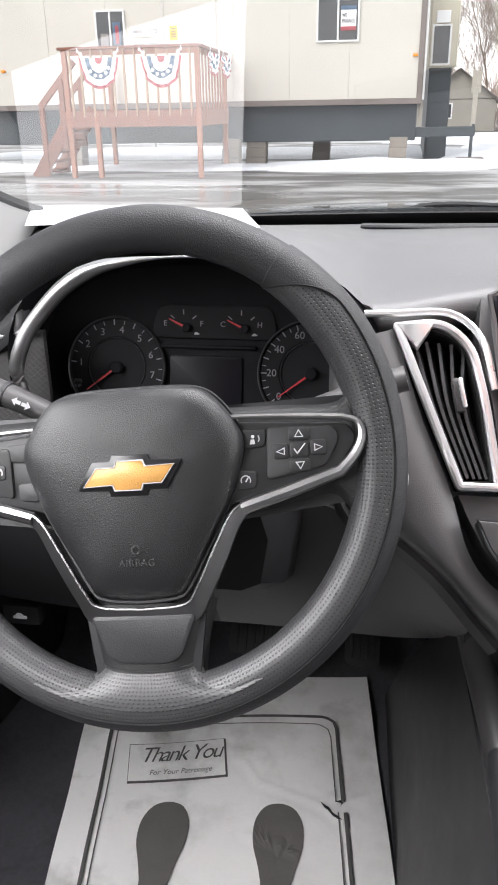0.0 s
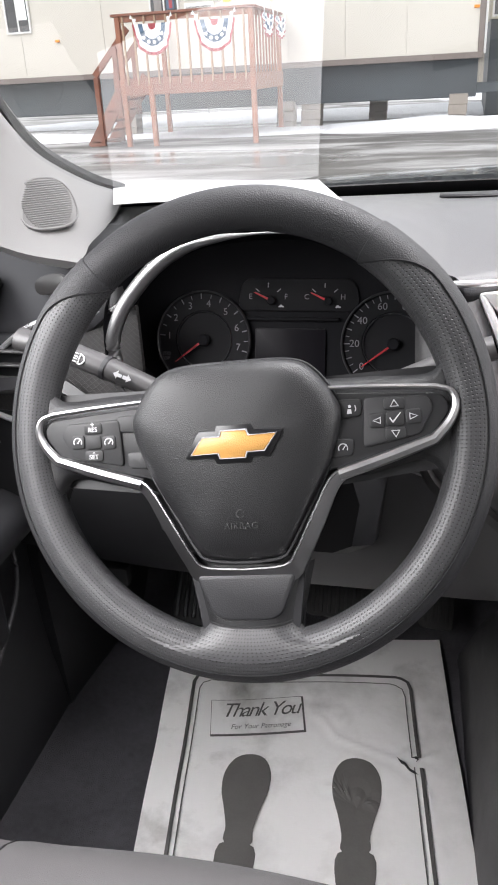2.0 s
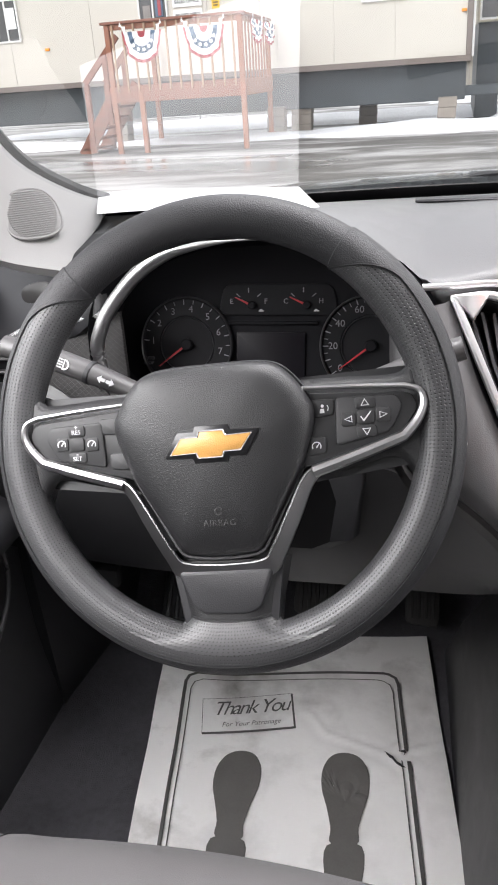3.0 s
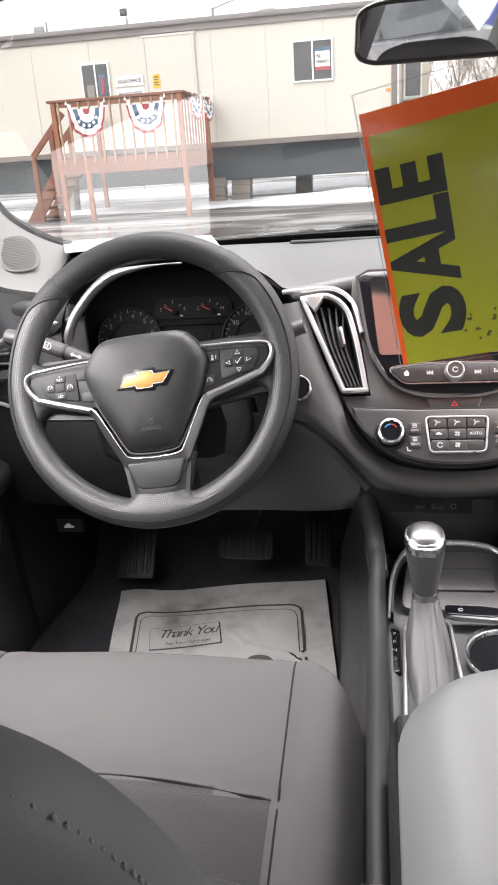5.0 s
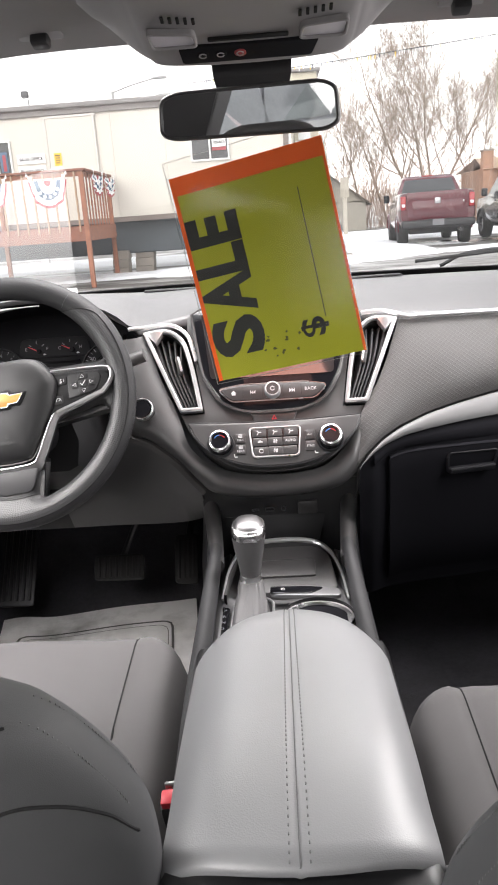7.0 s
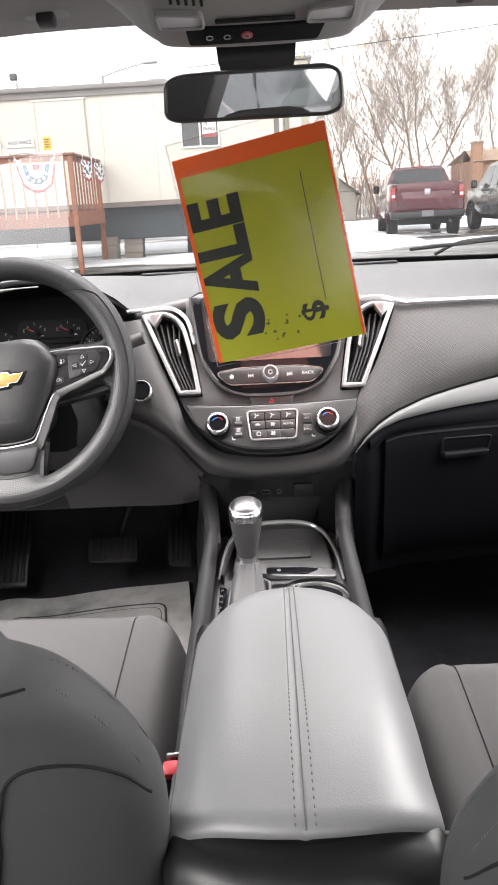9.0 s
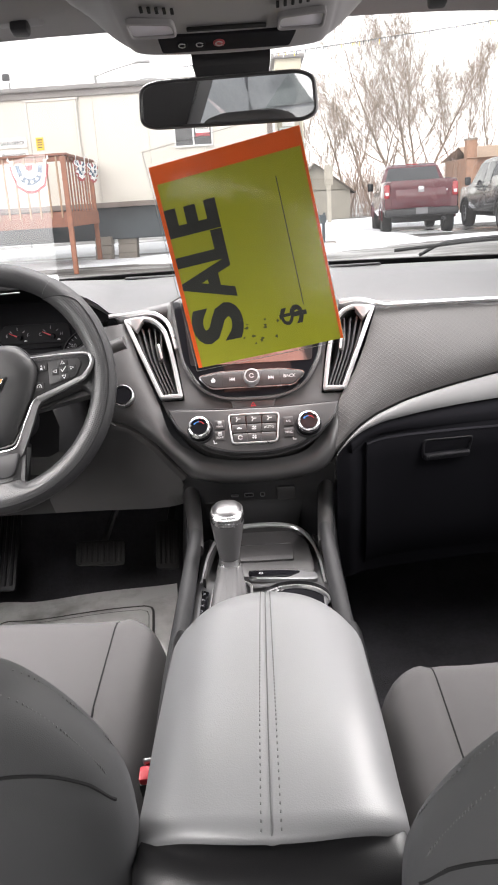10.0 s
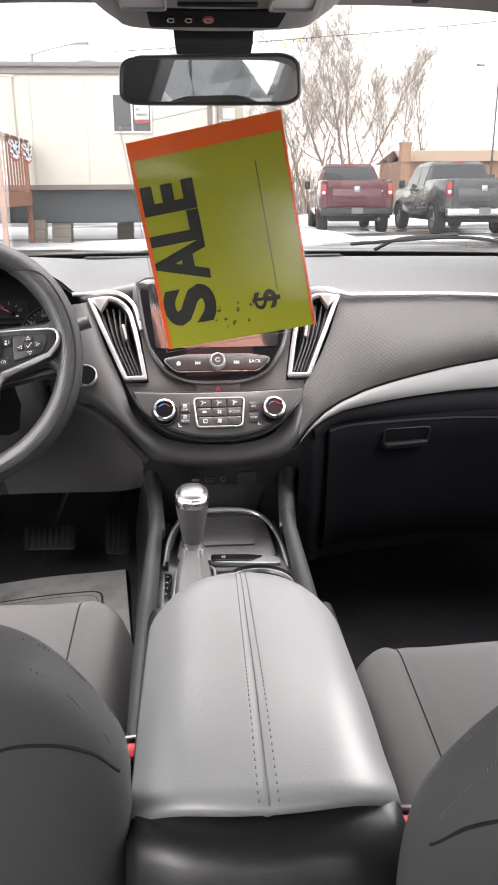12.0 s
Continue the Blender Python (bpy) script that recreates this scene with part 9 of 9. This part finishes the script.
def saloon(m, body, label, tall=0.0, length=4.7):
    """A parked car: lofted body and glasshouse, windows, lamps and wheels; m sets its middle and heading."""
    c = thing("parked_car", label, "car", tuple(m.translation))
    def P(name, bm, mat, lab="", par=None, smooth=True):
        return part(name, bm, mat, par or c, lab, smooth=smooth, m=m, angle=35)
    L2 = length / 2
    rings = []
    for f, ww, z0, z1 in ((-1.0, 0.70, 0.42, 0.78), (-0.96, 0.84, 0.32, 0.92), (-0.6, 0.91, 0.24, 0.98), (0.0, 0.92, 0.22, 0.95), (0.4, 0.92, 0.22, 0.95), (0.62, 0.91, 0.24, 0.93), (0.90, 0.84, 0.28, 0.80), (0.98, 0.70, 0.34, 0.66)):
        z1 += tall * 0.5
        rings.append([V(-ww * 0.92, f * L2, z0), V(ww * 0.92, f * L2, z0), V(ww, f * L2, z0 + 0.15), V(ww, f * L2, (z0 + z1) / 2), V(ww * 0.95, f * L2, z1 - 0.05), V(ww * 0.88, f * L2, z1), V(-ww * 0.88, f * L2, z1), V(-ww * 0.95, f * L2, z1 - 0.05), V(-ww, f * L2, (z0 + z1) / 2), V(-ww, f * L2, z0 + 0.15)])
    P("body", loft(rings), body, "painted body")
    rings = []
    zb, zt = 0.92 + tall * 0.5, 1.44 + tall
    for f, zz, ww in ((-0.80, zb, 0.80), (-0.70, zb + 0.10, 0.78), (-0.50, zt - 0.08, 0.66), (-0.30, zt, 0.62), (0.05, zt, 0.62), (0.18, zt - 0.05, 0.64), (0.46, zb + 0.02, 0.80), (0.50, zb, 0.82)):
        rings.append([V(-0.86, f * L2, zb - 0.05), V(-ww, f * L2, zz), V(-ww * 0.9, f * L2, zz + 0.015), V(ww * 0.9, f * L2, zz + 0.015), V(ww, f * L2, zz), V(0.86, f * L2, zb - 0.05)])
    g = P("roof", loft(rings), body, "roof and pillars")
    for sg in (-1, 1):
        for a, b in ((-0.52, -0.17), (-0.14, 0.20)):
            P("side_window", loft([[V(sg * 0.862, (a - 0.06) * L2, zb + 0.02), V(sg * 0.862, (b + (0.17 if b > 0 else 0)) * L2, zb + 0.02)], [V(sg * 0.695, (a + 0.04) * L2, zt - 0.09), V(sg * 0.695, b * L2, zt - 0.09)]], closed=False, caps=False), M_WIN_LT, "side window", g, smooth=False)
        for f in (-0.62, 0.60):
            m2 = m @ Matrix.Translation((sg * 0.82, f * L2, 0.33)) @ Matrix.Rotation(radians(90 * sg), 4, "Y")
            ty = part("wheel", turned([(0.20, -0.1), (0.31, -0.1), (0.335, -0.07), (0.335, 0.07), (0.31, 0.10), (0.20, 0.10)], 26), M_TYRE, c, "black tyre", m=m2)
            part("rim", turned([(0.0, 0.06), (0.05, 0.07), (0.06, 0.03), (0.19, 0.05), (0.205, 0.10), (0.215, 0.10)], 24), M_POLE, ty, m=m2)
            for k in range(10):
                part("spoke", moved(rbox(0.022, 0.17, 0.02, 0.006, 1, (0, 0.115, 0.07)), Matrix.Rotation(2 * math.pi * k / 10, 4, "Z")), M_RIM, ty, m=m2)
        P("head_lamp", rbox(0.42, 0.24, 0.13, 0.04, 3, (sg * 0.62, 0.90 * L2, 0.70 + tall * 0.4)), M_LENS, "clear head lamp")
        P("tail_lamp", rbox(0.30, 0.16, 0.16, 0.04, 3, (sg * 0.66, -0.955 * L2, 0.80 + tall * 0.5)), M_TAIL, "red tail lamp")
        P("wing_mirror", rbox(0.18, 0.10, 0.14, 0.04, 3, (sg * 1.0, 0.36 * L2, zb + 0.08)), body, "wing mirror")
        P("sill", rbox(0.06, length * 0.5, 0.12, 0.02, 2, (sg * 0.90, 0, 0.28)), M_BLACK)
    P("windscreen", loft([[V(-0.76, 0.445 * L2, zb + 0.03), V(0.76, 0.445 * L2, zb + 0.03)], [V(-0.60, 0.20 * L2, zt - 0.06), V(0.60, 0.20 * L2, zt - 0.06)]], closed=False, caps=False), M_WIN_LT, "windscreen", g, smooth=False)
    P("rear_window", loft([[V(-0.72, -0.705 * L2, zb + 0.12), V(0.72, -0.705 * L2, zb + 0.12)], [V(-0.60, -0.52 * L2, zt - 0.07), V(0.60, -0.52 * L2, zt - 0.07)]], closed=False, caps=False), M_WIN_LT, "rear window", g, smooth=False)
    P("grille", rbox(0.8, 0.06, 0.16, 0.02, 2, (0, 0.965 * L2, 0.55 + tall * 0.4)), M_BLACK, "black grille")
    return c


# the row of cars parked beside and behind, seen in the mirror
saloon(pose(-3.0, -1.3, 0, 0, 0, 184), M_P_TAN, "pale rose-grey saloon parked alongside", 0.05)
saloon(pose(-4.6, -6.0, 0, 0, 0, 192), M_P_SILVER, "silver estate car with snow on its roof parked in the row", 0.22)
saloon(pose(-4.4, -11.0, 0, 0, 0, 200), M_P_BLUE, "blue car parked across the lane", 0.10)
saloon(pose(10.5, 52.0, 0, 0, 0, 80), M_P_SILVER, "pale car parked far across the lot", 0.05)
drift_snow = solo("roof_snow", moved(rbox(1.2, 2.0, 0.12, 0.05, 3), Matrix.Translation((-3.5, -7.6, 1.71))), M_SNOW, "snow lying on the roof of a parked car", "snow", kind="stuff")


# ---- distance ----
def bare_tree(x, y, h, seed, label, spread=0.55, depth=3, stems=((0.0, 1.0),)):
    """A leafless tree: a tapered trunk that carries side branches down to fine twigs."""
    rnd_ = random.Random(seed)
    meshes = {"trunk": ([], []), "crown": ([], [])}

    def limb(pts, radii, seg, where):
        """A thin tapered tube, as plain vertices and faces."""
        vs, fs = meshes[where]
        d = (pts[-1] - pts[0]).normalized()
        a = d.orthogonal().normalized()
        b = d.cross(a)
        n0 = len(vs)
        for p, r in zip(pts, radii):
            for k in range(seg):
                w = 2 * math.pi * k / seg
                q = p + a * (r * math.cos(w)) + b * (r * math.sin(w))
                vs.append((q.x, q.y, q.z))
        for k in range(len(pts) - 1):
            for m_ in range(seg):
                fs.append((n0 + k * seg + m_, n0 + k * seg + (m_ + 1) % seg, n0 + (k + 1) * seg + (m_ + 1) % seg, n0 + (k + 1) * seg + m_))

    def stem(p, d, length, r, lvl):
        """One tapered stem that keeps its line, with side branches all along its upper part."""
        n = (14, 9, 6, 3, 2)[lvl]
        pts, dirs = [p], [d]
        q, dd = p.copy(), d.copy()
        for k in range(n):
            dd = (dd + V(rnd_.uniform(-1, 1), rnd_.uniform(-1, 1), rnd_.uniform(-0.6, 0.8)) * 0.12 + V(0, 0, 0.045 * lvl)).normalized()
            q = q + dd * length / n
            pts.append(q.copy())
            dirs.append(dd.copy())
        limb(pts, [max(0.0065, r * (1 - 0.85 * k / n)) for k in range(n + 1)], (8, 6, 4, 3, 3)[lvl], "trunk" if lvl < 1 else "crown")
        if lvl >= depth:
            return
        count = (13, 9, 6, 4)[lvl]
        for k in range(count):
            f = (0.22 if lvl == 0 else 0.15) + (0.97 - (0.22 if lvl == 0 else 0.15)) * (k + rnd_.random()) / count
            m_ = min(n - 1, int(f * n))
            a = rnd_.uniform(0, 2 * math.pi)
            side_ = V(math.cos(a), math.sin(a), rnd_.uniform(-0.1, 0.3))
            nd = (dirs[m_] + side_ * spread * rnd_.uniform(0.7, 1.4)).normalized()
            stem(pts[m_].lerp(pts[m_ + 1], f * n - m_), nd, length * ((0.66 - 0.40 * f) if lvl == 0 else (0.72 - 0.36 * f)) * rnd_.uniform(0.6, 1.15), r * (1 - 0.85 * f) * rnd_.uniform(0.42, 0.60), lvl + 1)

    for lean, share in stems:
        stem(V(x + lean * 0.5, y, -0.1), V(lean, rnd_.uniform(-0.15, 0.15), 1).normalized(), h * share, h * 0.0115 * share, 0)
    t = thing("bare_tree", label, "tree", (x, y, 0), group="bare trees")
    for nm, lab in (("trunk", "grey-brown trunk and main limbs"), ("crown", "crown of bare twigs")):
        me = bpy.data.meshes.new(nm)
        me.from_pydata(meshes[nm][0], [], meshes[nm][1])
        me.materials.append(M_BARK)
        ob = new(nm, me)
        ob.parent = t
        ob.matrix_parent_inverse = world_of(t).inverted()
        ob["label"] = lab


bare_tree(10.3, 55.0, 12.1, 11, "tall leafless tree behind the parked trucks", 0.95, 4, ((-0.42, 0.92), (0.0, 1.0), (0.16, 0.82), (0.55, 0.86)))
bare_tree(15.0, 60.0, 8.4, 23, "leafless tree beside the brick building", 0.8, 3, ((-0.2, 1.0), (0.25, 0.9)))
bare_tree(5.7, 50.0, 7.2, 31, "slender leafless tree at the edge of the lot", 0.7, 3, ((-0.12, 1.0), (0.1, 0.85)))
bare_tree(7.6, 52.0, 8.0, 37, "leaning leafless tree at the edge of the lot", 0.75, 3, ((-0.3, 1.0), (0.12, 0.9)))
bare_tree(4.0, 50.0, 6.4, 47, "leafless sapling at the edge of the lot", 0.7, 3, ((-0.15, 1.0), (0.2, 0.9)))
bare_tree(20.0, 70.0, 10.0, 61, "leafless tree far behind the buildings", 0.6, 3)

# undergrowth of bare shoots
rnd_b = random.Random(3)
shoots = []
for i in range(230):
    x, y = rnd_b.uniform(3.6, 11.5), rnd_b.uniform(44, 52)
    h = rnd_b.uniform(1.5, 4.2)
    q = V(x + rnd_b.uniform(-0.6, 0.6), y, h)
    mid_ = V((x + q.x) / 2 + rnd_b.uniform(-0.15, 0.15), y, h * 0.55)
    shoots.append(tube([V(x, y, 0), mid_, q], [0.018, 0.012, 0.005], 3))
    for k in range(3):
        s0 = mid_.lerp(q, rnd_b.uniform(0, 0.7))
        shoots.append(tube([s0, s0 + V(rnd_b.uniform(-0.6, 0.6), 0, rnd_b.uniform(0.4, 1.0))], [0.008, 0.004], 3))
solo("undergrowth", join(*shoots), M_TWIG, "thicket of bare reddish shoots", "undergrowth", kind="stuff")

# brick building with a chimney
bb = thing("brick_building", "low tan brick building with a chimney", "building", (17.0, 48.0, 0))
part("wall", rbox(12.0, 6.0, 2.75, 0.02, 1, (17.9, 49.0, 1.375)), M_BRICK, bb, "tan brick wall", smooth=False)
part("roof", loft([[V(11.6, 45.6, 2.7), V(24.2, 45.6, 2.7)], [V(11.9, 48.6, 3.42), V(24.2, 48.6, 3.42)], [V(11.6, 52.2, 2.7), V(24.2, 52.2, 2.7)]], closed=False, caps=False), M_BRICK_ROOF, bb, "brown shingle roof", smooth=False)
part("chimney", rbox(0.56, 0.56, 2.2, 0.01, 1, (11.9, 46.0, 2.55)), M_BRICK, bb, "brick chimney", smooth=False)
part("chimney_cap", rbox(0.66, 0.66, 0.10, 0.01, 1, (11.9, 46.0, 3.67)), M_CONCRETE, bb)
for x in (14.2, 16.6, 19.0):
    part("window", rbox(1.0, 0.06, 1.0, 0, 1, (x, 45.98, 1.5)), M_WIN, bb, smooth=False)
    part("window_sill", rbox(1.15, 0.12, 0.08, 0.01, 1, (x, 45.96, 0.96)), M_WINFRAME, bb)

# gabled house far behind the trailer
hs = thing("gabled_house", "olive-grey house with a brown gabled roof", "house", (3.4, 44.0, 0))
part("wall", rbox(3.6, 5.0, 1.5, 0.01, 1, (3.2, 46.0, 0.75)), M_HOUSE, hs, "olive-grey siding", smooth=False)
part("gable", loft([[V(1.4, 43.5, 1.45), V(3.2, 43.5, 2.75), V(5.0, 43.5, 1.45)], [V(1.4, 48.5, 1.45), V(3.2, 48.5, 2.75), V(5.0, 48.5, 1.45)]]), M_HOUSE, hs, smooth=False)
for sg in (-1, 1):
    part("roof", sheet([[V(3.2, 43.2, 2.84), V(3.2, 48.8, 2.84)], [V(3.2 + sg * 2.1, 43.2, 1.30), V(3.2 + sg * 2.1, 48.8, 1.30)]], 0.06), M_ROOF, hs, "brown shingle roof", smooth=False)
part("window", rbox(0.6, 0.06, 0.6, 0, 1, (2.6, 43.47, 0.95)), M_WIN, hs, smooth=False)
part("window_frame", rbox(0.72, 0.04, 0.72, 0, 1, (2.6, 43.49, 0.95)), M_WINFRAME, hs, smooth=False)

# second cream hut behind the trailer's end
hut = thing("cream_hut", "cream hut with a small window behind the site office", "hut", (1.0, 22.4, 0))
part("wall", rbox(0.62, 2.6, 2.4, 0.02, 1, (0.98, 22.3, 3.15)), M_HUT, hut, "cream wall", smooth=False)
part("roof", rbox(0.8, 2.8, 0.08, 0.02, 1, (0.98, 22.3, 4.38)), M_ROOF_EDGE, hut)
part("leg", rbox(0.5, 2.2, 2.0, 0.02, 1, (0.96, 22.4, 1.0)), M_SKIRT, hut, smooth=False)
hw_ = part("window", rbox(0.34, 0.03, 0.74, 0, 1, (0.92, 20.99, 2.40)), M_WIN, hut, smooth=False)
part("window_frame", rbox(0.42, 0.02, 0.82, 0, 1, (0.92, 21.0, 2.40)), M_WINFRAME, hw_, smooth=False)
part("sign", rbox(0.30, 0.03, 0.24, 0.01, 1, (0.93, 20.97, 2.95)), M_WHITE, hut, smooth=False)

# posts, lamps, line of pennants
sp_ = thing("sign_post", "weathered post with a narrow pale board", "sign post", (2.95, 33.0, 0))
part("post", rbox(0.16, 0.16, 2.3, 0.02, 1, (2.95, 33.0, 1.15)), M_POLE_LT, sp_)
part("board", rbox(0.34, 0.03, 0.75, 0.02, 2, (2.95, 32.9, 1.95)), M_POLE_LT, sp_, "narrow weathered board")


def street_lamp(x, y, h, dx, label, mat):
    l = thing("street_lamp", label, "street lamp", (x, y, 0), group="street lamps")
    part("pole", tube([V(x, y, 0), V(x, y, h * 0.5), V(x, y, h)], [0.07, 0.055, 0.045], 10), mat, l)
    part("arm", tube(spline([V(x, y, h - 0.05), V(x + dx * 0.4, y, h + 0.10), V(x + dx, y, h + 0.26)], 5), 0.022, 8), mat, l)
    part("head", rbox(0.46, 0.18, 0.07, 0.03, 2, (x + dx * 1.16, y, h + 0.27)), mat, l, "flat lamp head")


street_lamp(-4.55, 26.0, 5.02, 1.25, "grey street lamp standing behind the site office", M_POLE_GR)
street_lamp(16.5, 45.0, 7.2, -0.9, "dark street lamp beside the brick building", M_POLE)
ant = thing("roof_lamp", "small lamp on a post behind the site office", "lamp", (-7.0, 25.5, 0))
part("post", tube([V(-7.0, 25.5, 0), V(-7.0, 25.5, 4.9)], 0.03, 8), M_POLE_GR, ant)
part("head", rbox(0.22, 0.14, 0.20, 0.04, 2, (-7.05, 25.4, 5.02)), M_POLE, ant)
ant2 = thing("roof_lamp", "small flood lamp behind the site office", "lamp", (-9.6, 25.5, 0))
part("post", tube([V(-9.45, 25.5, 0), V(-9.45, 25.5, 5.0)], 0.03, 8), M_POLE_GR, ant2)
part("head", rbox(0.30, 0.16, 0.18, 0.03, 2, (-9.65, 25.4, 4.78)), M_POLE_GR, ant2)

line_ = thing("pennant_line", "line of small coloured pennants strung over the lot", "pennants", (2.2, 14.0, 3.4))
wire = [V(-1.2 + 8.4 * i / 40, 14.0, 3.34 + 0.083 * (-1.2 + 8.4 * i / 40 - 0.4) - 0.05 * math.sin(math.pi * i / 40)) for i in range(41)]
part("wire", tube(wire, 0.006, 5), M_POLE, line_)
part("pole", tube([V(7.2, 14.0, 0), V(7.2, 14.0, 4.1)], 0.04, 8), M_POLE_GR, line_, "steel pole that holds the line")
rnd_p = random.Random(9)
for i in range(2, 40):
    for k in range(6):
        p = wire[i].lerp(wire[i - 1], k / 6)
        hh, ww = rnd_p.uniform(0.030, 0.075), 0.009
        part("pennant", sheet([[p + V(-ww, 0, 0), p + V(ww, 0, 0)], [p + V(-0.006, 0.01, -hh), p + V(0.004, 0.01, -hh)]], 0.002), rnd_p.choice((M_POLE_GR, M_POLE_GR, M_YELLOW, M_SKIRT, M_CLOTH_W, M_POLE_LT)), line_, smooth=False)

# far wood along the horizon, its distance haze put into the twig colour
rows_ = []
far = []
rnd_f = random.Random(21)
for i in range(420):
    x = rnd_f.uniform(-60, 110)
    y = rnd_f.uniform(110, 150)
    h = rnd_f.uniform(2.0, 5.5)
    far.append(tube([V(x, y, 0), V(x + rnd_f.uniform(-0.5, 0.5), y, h * 0.6), V(x + rnd_f.uniform(-1.5, 1.5), y, h)], [0.14, 0.10, 0.03], 3))
    for k in range(4):
        far.append(tube([V(x, y, h * rnd_f.uniform(0.3, 0.7)), V(x + rnd_f.uniform(-2, 2), y, h * rnd_f.uniform(0.7, 1.05))], [0.07, 0.02], 3))
solo("far_wood", join(*far), M_TWIG_HAZY, "far line of bare trees on the horizon", "woods", kind="stuff")

# white van far off at the edge of the lot
van = thing("van", "white van parked in the snow far behind the stop sign", "van", (4.5, 47.0, 0))
M_VAN = surface("white_vehicle_paint", (0.72, 0.72, 0.71), 0.3, coat=0.5, vary=0.03)
vm = Matrix.Translation((4.5, 47.0, 0)) @ Matrix.Rotation(radians(38), 4, "Z")
part("body", join(rbox(1.90, 4.6, 0.85, 0.12, 3, (0, 2.3, 0.78)), rbox(1.74, 3.7, 0.85, 0.22, 4, (0, 1.9, 1.50))), M_VAN, van, "white painted body", m=vm)
part("rear_window", rbox(1.36, 0.03, 0.50, 0.012, 2, (0, 0.045, 1.52)), M_BLACK, van, "dark rear window", m=vm)
part("side_window", rbox(0.03, 2.4, 0.42, 0.012, 2, (-0.868, 2.1, 1.54)), M_BLACK, van, "dark side windows", m=vm)
for sx in (-0.80, 0.80):
    part("tail_light", rbox(0.16, 0.05, 0.45, 0.02, 2, (sx, 0.005, 1.0)), M_RED, van, "red tail light", m=vm)
part("bumper", rbox(1.84, 0.14, 0.22, 0.05, 2, (0, -0.02, 0.46)), M_BLACK, van, "dark rear bumper", m=vm)
for sx in (-0.85, 0.85):
    for yy in (0.85, 3.75):
        part("wheel", tube([V(sx - 0.11, yy, 0.33), V(sx + 0.11, yy, 0.33)], 0.33, 20), M_TYRE, van, "dark wheel", m=vm)
